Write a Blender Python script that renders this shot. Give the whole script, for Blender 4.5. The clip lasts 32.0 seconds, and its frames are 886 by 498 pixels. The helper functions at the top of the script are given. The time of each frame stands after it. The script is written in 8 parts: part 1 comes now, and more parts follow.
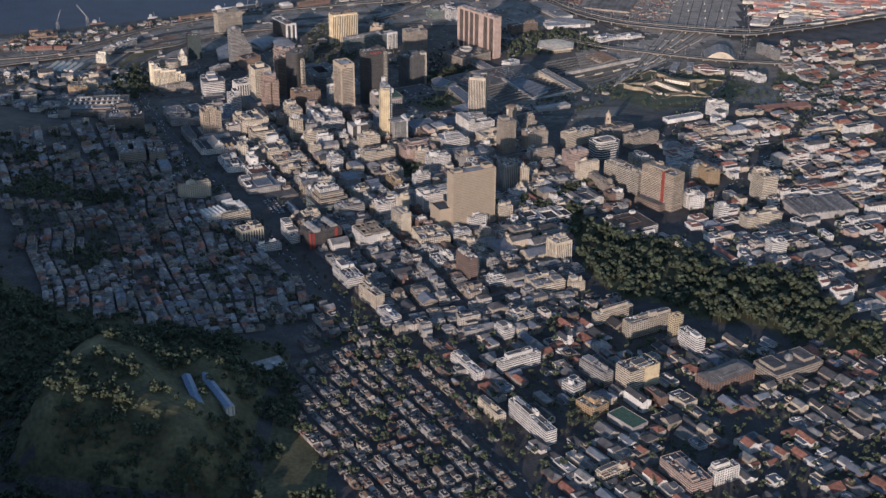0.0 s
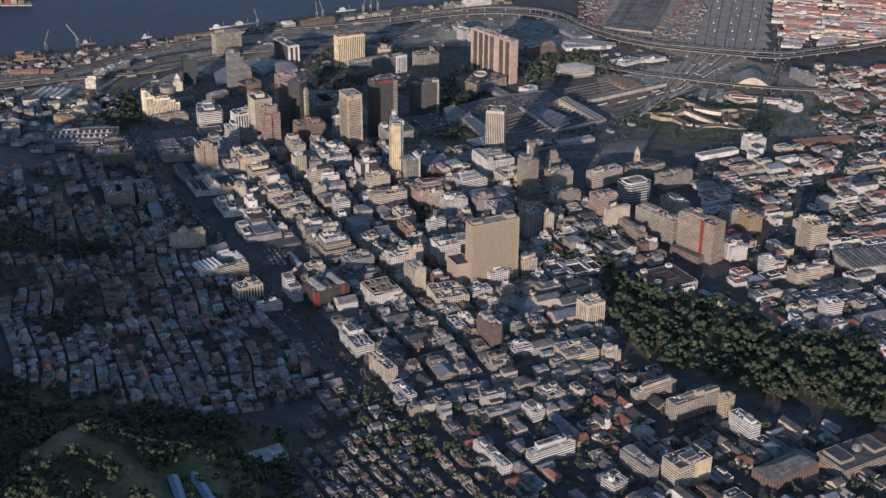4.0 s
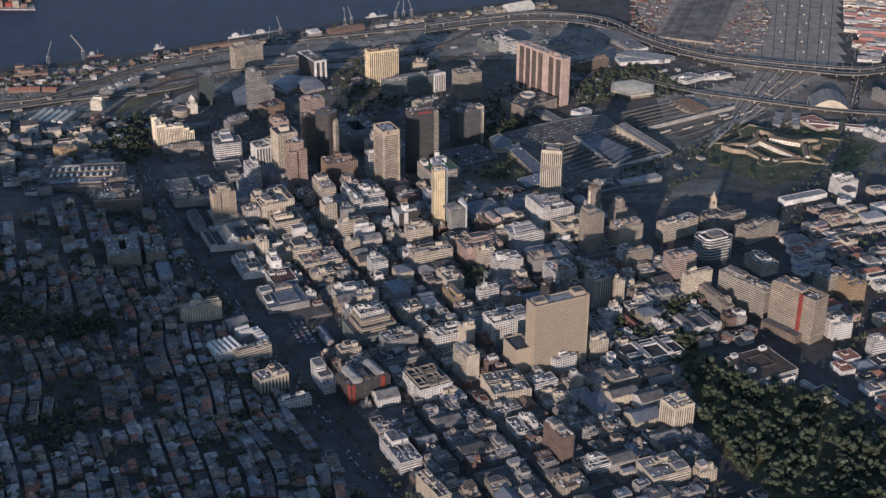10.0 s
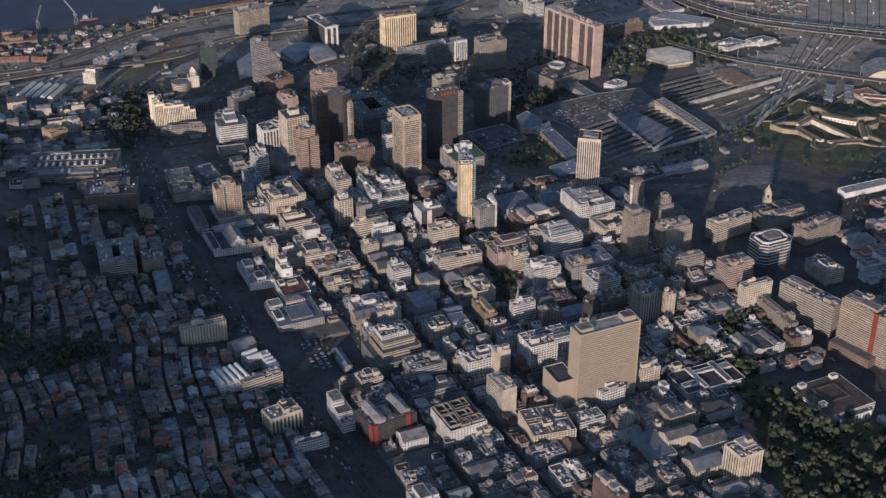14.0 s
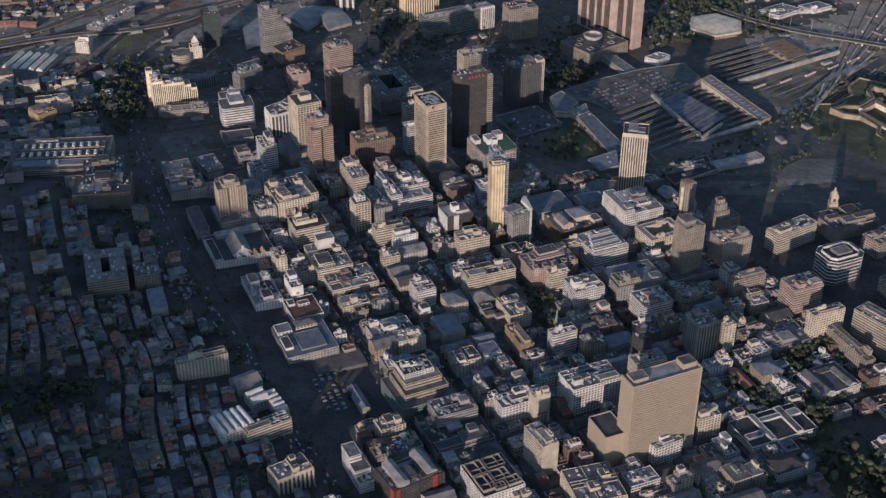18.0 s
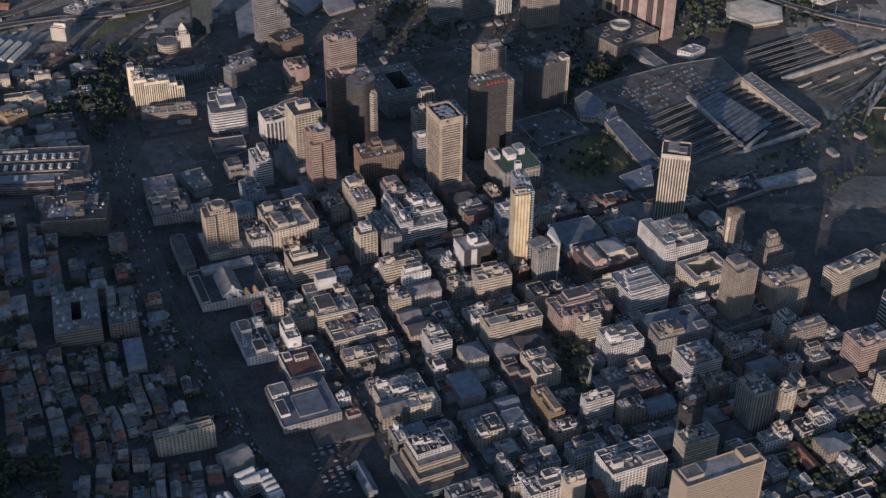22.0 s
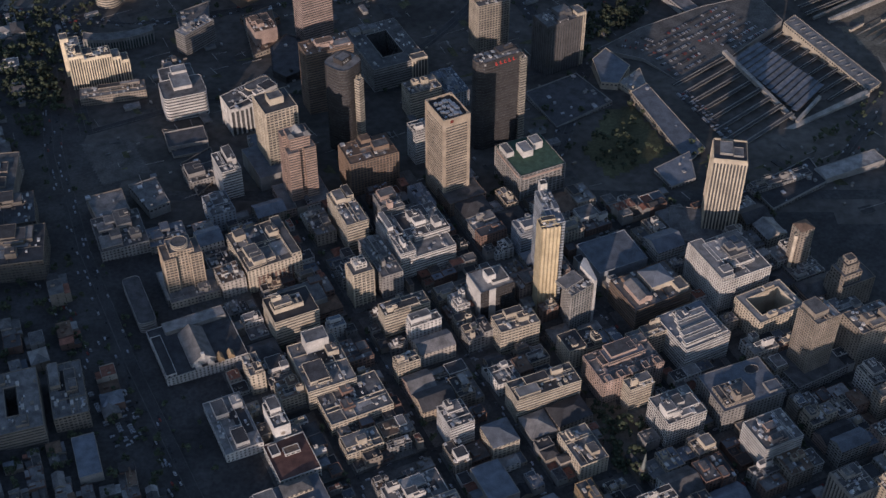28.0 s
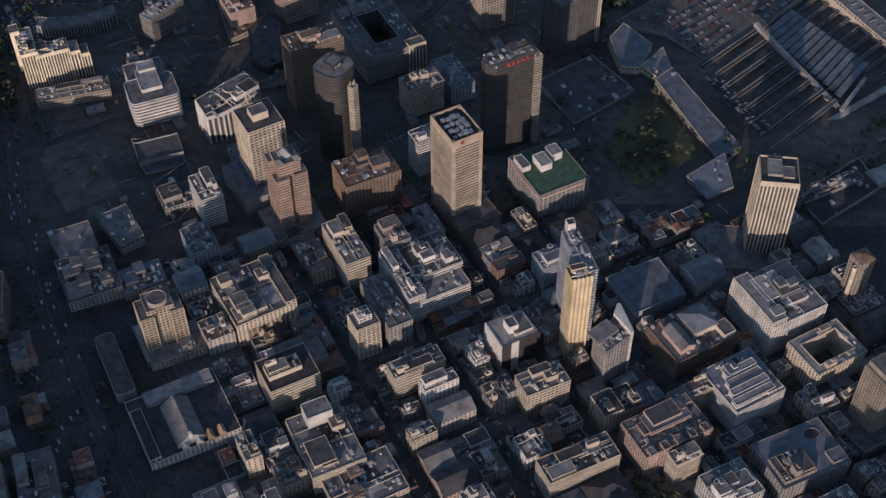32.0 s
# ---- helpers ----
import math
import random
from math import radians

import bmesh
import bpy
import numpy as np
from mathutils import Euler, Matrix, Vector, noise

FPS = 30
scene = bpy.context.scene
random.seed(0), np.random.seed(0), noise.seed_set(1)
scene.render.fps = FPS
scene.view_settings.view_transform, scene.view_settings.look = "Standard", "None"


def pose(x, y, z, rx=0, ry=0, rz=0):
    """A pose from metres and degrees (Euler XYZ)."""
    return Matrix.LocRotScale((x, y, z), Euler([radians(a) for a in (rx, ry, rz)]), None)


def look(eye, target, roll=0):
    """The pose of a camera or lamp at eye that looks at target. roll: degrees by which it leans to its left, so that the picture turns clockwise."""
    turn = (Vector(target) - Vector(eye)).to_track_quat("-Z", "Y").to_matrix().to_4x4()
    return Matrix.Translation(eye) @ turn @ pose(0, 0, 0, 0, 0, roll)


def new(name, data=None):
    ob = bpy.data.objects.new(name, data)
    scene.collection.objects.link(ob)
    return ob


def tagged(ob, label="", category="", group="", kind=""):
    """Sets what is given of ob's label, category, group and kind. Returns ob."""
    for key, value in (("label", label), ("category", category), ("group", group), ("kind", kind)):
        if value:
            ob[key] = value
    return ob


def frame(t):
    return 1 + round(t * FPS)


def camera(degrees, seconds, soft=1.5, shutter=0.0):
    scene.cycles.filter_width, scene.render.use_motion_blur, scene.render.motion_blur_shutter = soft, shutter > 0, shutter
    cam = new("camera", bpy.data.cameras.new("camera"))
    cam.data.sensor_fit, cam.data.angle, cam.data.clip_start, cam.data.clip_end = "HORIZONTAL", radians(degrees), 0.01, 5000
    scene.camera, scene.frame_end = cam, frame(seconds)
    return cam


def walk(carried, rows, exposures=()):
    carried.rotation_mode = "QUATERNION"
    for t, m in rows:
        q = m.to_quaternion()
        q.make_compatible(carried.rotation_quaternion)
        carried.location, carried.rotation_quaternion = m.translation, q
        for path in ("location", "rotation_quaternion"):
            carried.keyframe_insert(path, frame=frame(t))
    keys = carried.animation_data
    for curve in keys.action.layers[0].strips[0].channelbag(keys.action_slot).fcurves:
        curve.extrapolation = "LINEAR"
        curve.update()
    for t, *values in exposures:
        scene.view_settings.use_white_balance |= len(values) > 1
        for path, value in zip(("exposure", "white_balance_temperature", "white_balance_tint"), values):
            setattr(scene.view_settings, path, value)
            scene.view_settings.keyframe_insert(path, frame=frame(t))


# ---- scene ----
K = 0.643          # the plan below is drawn at full size; K lays it out at the size of the flight
cam = camera(37.00, 32.0, soft=1.5)
EXPOSURE = 0.26
walk(cam, [
    (0, look((132.1, -984.1, 637.7), (134.5, -440.3, 384.2), 0.38)),
    (1, look((128.8, -945.4, 636.3), (130.9, -401.6, 382.7), 0.44)),
    (2, look((125.7, -908.7, 634.3), (127.4, -364.7, 381.0), 0.50)),
    (3, look((121.0, -872.0, 633.1), (122.6, -328.1, 379.9), 0.51)),
    (3.5, look((118.6, -853.5, 632.8), (120.2, -309.6, 379.5), 0.50)),
    (5.5, look((109.2, -780.7, 632.1), (110.2, -237.0, 378.4), 0.40)),
    (6, look((106.9, -762.7, 632.1), (107.0, -219.1, 378.1), 0.40)),
    (7, look((101.3, -726.7, 632.9), (99.2, -183.8, 377.5), 0.35)),
    (8, look((95.3, -689.9, 633.0), (91.5, -147.8, 375.8), 0.42)),
    (9, look((89.9, -653.3, 633.3), (84.2, -112.7, 373.1), 0.39)),
    (10, look((83.8, -616.6, 634.1), (76.8, -78.3, 369.2), 0.35)),
    (11, look((78.5, -580.2, 634.8), (70.1, -45.5, 362.7), 0.23)),
    (12, look((72.6, -542.6, 635.4), (64.1, -11.6, 356.1), 0.28)),
    (13, look((67.7, -505.6, 635.7), (58.9, 22.0, 350.0), 0.32)),
    (14, look((62.0, -469.0, 635.4), (52.3, 54.8, 343.0), 0.13)),
    (14.5, look((59.4, -450.4, 635.4), (48.9, 71.0, 338.6), 0.02)),
    (16.5, look((50.9, -375.2, 636.5), (37.3, 136.3, 323.2), 0.11)),
    (17, look((48.7, -355.9, 635.8), (34.9, 153.4, 319.0), 0.18)),
    (18, look((44.6, -318.2, 633.5), (30.2, 188.2, 312.0), 0.29)),
    (19, look((40.1, -280.4, 631.3), (25.5, 223.3, 305.7), 0.38)),
    (20, look((35.7, -243.4, 629.9), (21.7, 256.3, 298.1), 0.54)),
    (21, look((30.1, -206.1, 628.7), (17.2, 289.3, 290.5), 0.65)),
    (22, look((26.2, -168.4, 627.2), (13.3, 322.5, 282.4), 0.72)),
    (23, look((21.4, -131.5, 626.5), (10.2, 353.2, 272.9), 0.90)),
    (24, look((16.4, -93.5, 627.4), (7.6, 384.1, 264.2), 1.08)),
    (24.5, look((13.2, -74.8, 628.1), (5.8, 398.9, 259.9), 1.07)),
    (26.5, look((0.0, 0.0, 629.4), (-0.0, 456.5, 239.9), 0.87)),
    (27, look((-2.9, 18.7, 629.1), (-1.3, 470.8, 234.7), 0.61)),
    (28, look((-7.7, 54.9, 628.4), (-4.0, 498.7, 224.6), 0.08)),
    (29, look((-12.4, 90.8, 628.5), (-6.9, 525.5, 215.0), -0.36)),
    (30, look((-17.3, 127.6, 629.1), (-9.2, 551.8, 204.8), -0.52)),
    (31, look((-22.0, 164.1, 629.4), (-11.2, 577.5, 194.7), -0.58)),
    (32, look((-26.5, 200.3, 631.0), (-13.0, 601.7, 185.2), -0.35)),
], [(0.0, EXPOSURE + 0.09, 5800, 18), (12.0, EXPOSURE + 0.02, 5800, 18), (32.0, EXPOSURE - 0.32, 6000, 22)])

SUN, SKY = 4.55, 0.146

# ---- world, sun, exposure ----
SUN_EL, SUN_AZ = 11.3, 16.8          # degrees; the light travels towards +y, turned towards +x
world = bpy.data.worlds.new("world")
scene.world = world
world.use_nodes = True
wn = world.node_tree.nodes
sky = wn.new("ShaderNodeTexSky")
sky.sky_type = 'NISHITA'
sky.sun_disc = False
sky.sun_elevation = radians(SUN_EL)
sky.sun_rotation = radians(180 + SUN_AZ)
sky.air_density, sky.dust_density, sky.ozone_density = 1.1, 0.25, 1.5
world.node_tree.links.new(sky.outputs[0], wn["Background"].inputs[0])
wn["Background"].inputs[1].default_value = SKY
sun = new("sun", bpy.data.lights.new("sun", 'SUN'))
sun.data.energy, sun.data.angle, sun.data.color = SUN, radians(0.6), (1.0, 0.80, 0.61)
sun.matrix_world = look((0, 0, 900), (900 * math.sin(radians(SUN_AZ)), 900 * math.cos(radians(SUN_AZ)), 900 - 900 * math.tan(radians(SUN_EL))))

# ---- materials ----
MATS = {}


def material(name, colour, rough=0.8, metal=0.0, var=0.25, scale=0.15, grime=0.35, bump=0.0, spec=0.3, per_object=0.0, island=0.0):
    """A plain surface with grain, stains and a little change from thing to thing."""
    if name in MATS:
        return MATS[name]
    m = bpy.data.materials.new(name)
    m.use_nodes = True
    n, l = m.node_tree.nodes, m.node_tree.links
    b = n["Principled BSDF"]
    geo = n.new("ShaderNodeNewGeometry")
    big = n.new("ShaderNodeTexNoise")
    big.inputs["Scale"].default_value = scale / K
    big.inputs["Detail"].default_value = 6
    fine = n.new("ShaderNodeTexNoise")
    fine.inputs["Scale"].default_value = scale * 9 / K
    fine.inputs["Detail"].default_value = 4
    l.new(geo.outputs["Position"], big.inputs["Vector"])
    l.new(geo.outputs["Position"], fine.inputs["Vector"])
    r1 = n.new("ShaderNodeMapRange")
    r1.inputs[1].default_value, r1.inputs[2].default_value = 0.3, 0.7
    r1.inputs[3].default_value, r1.inputs[4].default_value = 1 - grime, 1 + grime * 0.5
    l.new(big.outputs[0], r1.inputs[0])
    r2 = n.new("ShaderNodeMapRange")
    r2.inputs[1].default_value, r2.inputs[2].default_value = 0.3, 0.7
    r2.inputs[3].default_value, r2.inputs[4].default_value = 1 - var, 1 + var
    l.new(fine.outputs[0], r2.inputs[0])
    mul = n.new("ShaderNodeMath")
    mul.operation = 'MULTIPLY'
    l.new(r1.outputs[0], mul.inputs[0])
    l.new(r2.outputs[0], mul.inputs[1])
    last = mul.outputs[0]
    if per_object:
        info = n.new("ShaderNodeObjectInfo")
        r3 = n.new("ShaderNodeMapRange")
        r3.inputs[3].default_value, r3.inputs[4].default_value = 1 - per_object, 1 + per_object
        l.new(info.outputs["Random"], r3.inputs[0])
        m2 = n.new("ShaderNodeMath")
        m2.operation = 'MULTIPLY'
        l.new(last, m2.inputs[0])
        l.new(r3.outputs[0], m2.inputs[1])
        last = m2.outputs[0]
    if island:
        r4 = n.new("ShaderNodeMapRange")
        r4.inputs[3].default_value, r4.inputs[4].default_value = 1 - island, 1 + island
        l.new(geo.outputs["Random Per Island"], r4.inputs[0])
        m3 = n.new("ShaderNodeMath")
        m3.operation = 'MULTIPLY'
        l.new(last, m3.inputs[0])
        l.new(r4.outputs[0], m3.inputs[1])
        last = m3.outputs[0]
    vm = n.new("ShaderNodeVectorMath")
    vm.operation = 'SCALE'
    vm.inputs[0].default_value = colour
    l.new(last, vm.inputs["Scale"])
    l.new(vm.outputs[0], b.inputs["Base Color"])
    b.inputs["Roughness"].default_value = rough
    b.inputs["Metallic"].default_value = metal
    b.inputs["Specular IOR Level"].default_value = spec
    if bump:
        bp = n.new("ShaderNodeBump")
        bp.inputs["Strength"].default_value = bump
        bp.inputs["Distance"].default_value = 0.5 * K
        l.new(fine.outputs[0], bp.inputs["Height"])
        l.new(bp.outputs[0], b.inputs["Normal"])
    MATS[name] = m
    return m


def wall(name, r, g, b):
    return material("wall_" + name, (r, g, b), 0.85, scale=0.08, grime=0.28, var=0.16, per_object=0.14, island=0.14)


WHITE = wall("white", 0.490, 0.474, 0.446)
CREAM = wall("cream", 0.419, 0.367, 0.288)
GOLD = wall("gold", 0.411, 0.340, 0.221)
TAN = wall("tan", 0.340, 0.280, 0.213)
BEIGE = wall("beige", 0.292, 0.261, 0.213)
GREY = wall("grey", 0.237, 0.229, 0.217)
STONE = wall("stone", 0.237, 0.207, 0.172)
PINK = wall("pink", 0.340, 0.257, 0.217)
BROWN = wall("brown", 0.190, 0.138, 0.103)
BRICK = wall("brick", 0.162, 0.107, 0.087)
RED = wall("red", 0.190, 0.040, 0.032)
OCHRE = wall("ochre", 0.316, 0.229, 0.134)
DARK = wall("dark", 0.047, 0.043, 0.043)
GREEN = wall("green", 0.158, 0.178, 0.166)
BLUEW = wall("pale_blue", 0.284, 0.308, 0.340)
IVORY = wall("ivory", 0.585, 0.537, 0.442)
PAINT = wall("house_paint", 0.332, 0.304, 0.269)
GLASS = material("window_glass", (0.075, 0.075, 0.076), 0.14, spec=0.6, var=0.35, scale=0.3, grime=0.4, island=0.55)
GREENGLASS = material("green_glass", (0.055, 0.078, 0.078), 0.1, spec=0.7, var=0.2, scale=0.3)
ROOF_GREY = material("roof_grey", (0.125, 0.123, 0.124), 0.9, scale=0.12, grime=0.5, var=0.25, per_object=0.35, island=0.3)
ROOF_PALE = material("roof_pale", (0.215, 0.212, 0.21), 0.85, scale=0.12, grime=0.45, var=0.2, per_object=0.3, island=0.3)
ROOF_BLUE = material("roof_blue", (0.125, 0.142, 0.17), 0.8, scale=0.12, grime=0.35, var=0.2, per_object=0.2, island=0.3)
ROOF_DARK = material("roof_dark", (0.06, 0.06, 0.064), 0.9, scale=0.12, grime=0.4, var=0.25, per_object=0.3, island=0.3)
ROOF_RED = material("roof_red_tile", (0.23, 0.105, 0.075), 0.85, scale=0.2, grime=0.4, var=0.3, per_object=0.25, island=0.3)
ROOF_GREEN = material("roof_green", (0.055, 0.10, 0.07), 0.85, scale=0.2, grime=0.35, var=0.2)
ROOF_BROWN = material("roof_brown", (0.15, 0.105, 0.078), 0.85, scale=0.15, grime=0.4, var=0.2)
METAL = material("plant_metal", (0.45, 0.46, 0.48), 0.45, 0.6, grime=0.4)
ASPHALT = material("asphalt", (0.060, 0.058, 0.058), 0.9, scale=0.03, grime=0.45, var=0.3)
PAVING = material("paving", (0.10, 0.095, 0.09), 0.9, scale=0.06, grime=0.45, var=0.3)
CONCRETE = material("concrete", (0.33, 0.31, 0.28), 0.85, scale=0.08, grime=0.4)


# ---- mesh helpers ----
class Pile:
    """Boxes, prisms and slopes gathered into one mesh."""

    def __init__(self):
        self.v, self.f, self.m = [], [], []

    def face(self, pts, mat=0):
        i = len(self.v)
        self.v += pts
        self.f.append(tuple(range(i, i + len(pts))))
        self.m.append(mat)

    def prism(self, poly, z0, z1, side=0, top=0, bottom=False):
        n, i = len(poly), len(self.v)
        self.v += [(x, y, z0) for x, y in poly] + [(x, y, z1) for x, y in poly]
        for k in range(n):
            j = (k + 1) % n
            self.f.append((i + k, i + j, i + n + j, i + n + k))
            self.m.append(side)
        self.f.append(tuple(i + n + k for k in range(n)))
        self.m.append(top)
        if bottom:
            self.f.append(tuple(i + n - 1 - k for k in range(n)))
            self.m.append(side)

    def box(self, x, y, z0, w, d, h, yaw=0.0, side=0, top=None, bottom=False):
        c, s = math.cos(yaw), math.sin(yaw)
        poly = [(x + a * c - b * s, y + a * s + b * c) for a, b in ((-w / 2, -d / 2), (w / 2, -d / 2), (w / 2, d / 2), (-w / 2, d / 2))]
        self.prism(poly, z0, z0 + h, side, side if top is None else top, bottom)

    def ring(self, poly, z0, z1, t, mat=0):
        """A band of thickness t round a polygon (inwards)."""
        inner = inset(poly, t)
        n, i = len(poly), len(self.v)
        self.v += [(x, y, z0) for x, y in poly] + [(x, y, z1) for x, y in poly] + [(x, y, z1) for x, y in inner] + [(x, y, z0) for x, y in inner]
        for k in range(n):
            j = (k + 1) % n
            for a, b in ((0, n), (n, 2 * n), (2 * n, 3 * n), (3 * n, 0)):
                self.f.append((i + a + k, i + a + j, i + b + j, i + b + k))
                self.m.append(mat)

    def gable(self, x, y, z0, w, d, h, rise, yaw=0.0, side=0, top=0, eave=0.3):
        """Walls with a pitched roof whose ridge runs along w."""
        self.box(x, y, z0, w, d, h, yaw, side, side)
        c, s = math.cos(yaw), math.sin(yaw)

        def at(a, b, z):
            return (x + a * c - b * s, y + a * s + b * c, z)
        W, D, z = w / 2 + eave, d / 2 + eave, z0 + h
        self.face([at(-W, -D, z), at(W, -D, z), at(W, 0, z + rise), at(-W, 0, z + rise)], top)
        self.face([at(W, D, z), at(-W, D, z), at(-W, 0, z + rise), at(W, 0, z + rise)], top)
        self.face([at(W - eave, -D, z), at(W - eave, D, z), at(W - eave, 0, z + rise)], side)
        self.face([at(-W + eave, D, z), at(-W + eave, -D, z), at(-W + eave, 0, z + rise)], side)

    def hip(self, x, y, z0, w, d, h, rise, yaw=0.0, side=0, top=0, eave=0.3):
        self.box(x, y, z0, w, d, h, yaw, side, side)
        c, s = math.cos(yaw), math.sin(yaw)

        def at(a, b, z):
            return (x + a * c - b * s, y + a * s + b * c, z)
        W, D, z = w / 2 + eave, d / 2 + eave, z0 + h
        r = max(W - D, 0.2)
        p = [at(-W, -D, z), at(W, -D, z), at(W, D, z), at(-W, D, z), at(-r, 0, z + rise), at(r, 0, z + rise)]
        for q in ((0, 1, 5, 4), (1, 2, 5), (2, 3, 4, 5), (3, 0, 4)):
            self.face([p[k] for k in q], top)

    def mesh(self, name, mats):
        me = bpy.data.meshes.new(name)
        me.from_pydata(self.v, [], self.f)
        for m in mats:
            me.materials.append(m)
        if len(mats) > 1:
            me.polygons.foreach_set("material_index", self.m)
        me.update()
        return me


def inset(poly, t):
    """The polygon drawn in by t (counter-clockwise, convex or nearly so)."""
    out, n = [], len(poly)
    for k in range(n):
        (ax, ay), (bx, by), (cx, cy) = poly[k - 1], poly[k], poly[(k + 1) % n]
        l1, l2 = math.hypot(bx - ax, by - ay) or 1, math.hypot(cx - bx, cy - by) or 1
        n1, n2 = (-(by - ay) / l1, (bx - ax) / l1), (-(cy - by) / l2, (cx - bx) / l2)
        k2 = 1 + n1[0] * n2[0] + n1[1] * n2[1]
        k2 = max(k2, 0.3)
        out.append((bx + t * (n1[0] + n2[0]) / k2, by + t * (n1[1] + n2[1]) / k2))
    return out


def thing(name, pile, mats, label="", category="", group="", kind="", at=(0, 0, 0), yaw=0.0):
    ob = new(name, pile.mesh(name, mats) if pile else None)
    ob.matrix_world = pose(at[0] * K, at[1] * K, at[2] * K, 0, 0, yaw) @ Matrix.Scale(K, 4)
    return tagged(ob, label, category, group, kind)


def part(name, pile, mats, parent, label="", z=0.0, data=None, kind=""):
    ob = new(name, data or pile.mesh(name, mats))
    ob.parent = parent
    ob.location = (0, 0, z)
    return tagged(ob, label, kind=kind)


# ---- the lie of the land ----
def interp(v, xs, ys):
    return float(np.interp(v, xs, ys))


def ground_z(x, y):
    g = interp(y, (-800, 0, 350, 600, 1200, 1450, 1600), (95, 72, 58, 45, 42, 18, 4))
    e = max(-50 - x, 0.0)
    k = min(max((1250 - y) / 700, 0), 1)
    z = g + k * (0.07 * min(e, 700) + 0.0002 * min(e, 700) ** 2)
    # the ridge of the hill, west of the path and behind its start
    crest = interp(x, (-1535, -1210, -1030, -965, -880, -830, -776, -595, -505, -415, -355, -285, -212, -152, -122, -90, -48), (163, 165, 168, 175, 177, 174, 166, 164, 136, 144, 142, 130, 118, 121, 117, 64, 0))
    z += crest * math.exp(-((y + 500) / 100) ** 2)
    # the wooded spur that runs down from it
    w = math.exp(-((x + 160) / 125) ** 6 - ((y + 115) / 150) ** 6)
    if w > 0.002:
        spur = interp(x - 0.302 * (y + 500), (-346, -285, -249, -212, -166), (265, 244, 232, 221, 218)) - 0.2087 * (y + 500)
        spur += 2.0 + 3.5 * math.sin(x / 21 + y / 37) + 2.5 * math.sin(x / 47 - y / 19 + 1)
        z += w * max(spur - z, 0.0)
    return z


def ground_mesh():
    xs = sorted(set(list(range(-6000, -1200, 600)) + list(range(-1200, 1800, 25)) + list(range(1800, 6001, 600))))
    ys = sorted(set(list(range(-6000, -1800, 600)) + list(range(-1800, 1700, 25)) + [1700, 1900, 2100, 2300, 2500, 2700, 3000, 3500, 4000, 4800]))
    p = Pile()
    p.v = [(x, min(y, shore_y(x) - 2), ground_z(x, min(y, 1650))) for y in ys for x in xs]
    n = len(xs)
    for j in range(len(ys) - 1):
        for i in range(n - 1):
            a = j * n + i
            if p.v[a][1] == p.v[a + n][1] and p.v[a + 1][1] == p.v[a + n + 1][1]:
                continue
            p.f.append((a, a + 1, a + n + 1, a + n))
            p.m.append(0)
    return p


def shore_y(x):
    return interp(x, (-6000, -934, -693, -443, -172, 123, 375, 800, 1500, 6000), (1500, 1955, 2055, 2200, 2365, 2500, 2610, 2900, 3800, 4700))


thing("ground", ground_mesh(), [ASPHALT], "dark asphalt and earth between the city blocks", "ground", kind="structure")
quay = Pile()
for k in range(60):
    xa, xb = -3000 + 100 * k, -2900 + 100 * k
    quay.face([(xa, shore_y(xa), 2.0), (xb, shore_y(xb), 2.0), (xb, shore_y(xb) + 3, -3.0), (xa, shore_y(xa) + 3, -3.0)][::-1])
thing("quay_wall", quay, [CONCRETE], "pale concrete quay along the water", "quay", kind="structure")
SEA = material("sea_water", (0.030, 0.035, 0.064), 0.5, scale=0.02, grime=0.25, var=0.3, bump=0.2, spec=0.12)
sea = Pile()
sea.face([(-6000, 1300, 0), (6000, 1300, 0), (6000, 6000, 0), (-6000, 6000, 0)])
thing("water", sea, [SEA], "dark blue sea of the bay, almost calm", "water", kind="structure", at=(0, 0, 0.2))


# ---- buildings ----
def slab_poly(w, d, x=0.0, y=0.0):
    return [(x - w / 2, y - d / 2), (x + w / 2, y - d / 2), (x + w / 2, y + d / 2), (x - w / 2, y + d / 2)]


def rounded(w, d, r, x=0.0, y=0.0, n=5):
    """A rectangle with round corners."""
    out = []
    for cx, cy, a0 in ((w / 2 - r, -d / 2 + r, -90), (w / 2 - r, d / 2 - r, 0), (-w / 2 + r, d / 2 - r, 90), (-w / 2 + r, -d / 2 + r, 180)):
        out += [(x + cx + r * math.cos(radians(a0 + 90 * k / n)), y + cy + r * math.sin(radians(a0 + 90 * k / n))) for k in range(n + 1)]
    return out


def round_poly(r, n=14, x=0.0, y=0.0, a0=0.0):
    return [(x + r * math.cos(a0 + math.tau * k / n), y + r * math.sin(a0 + math.tau * k / n)) for k in range(n)]


FOOT = []           # plan of what stands already: x, y, half width, half depth, yaw


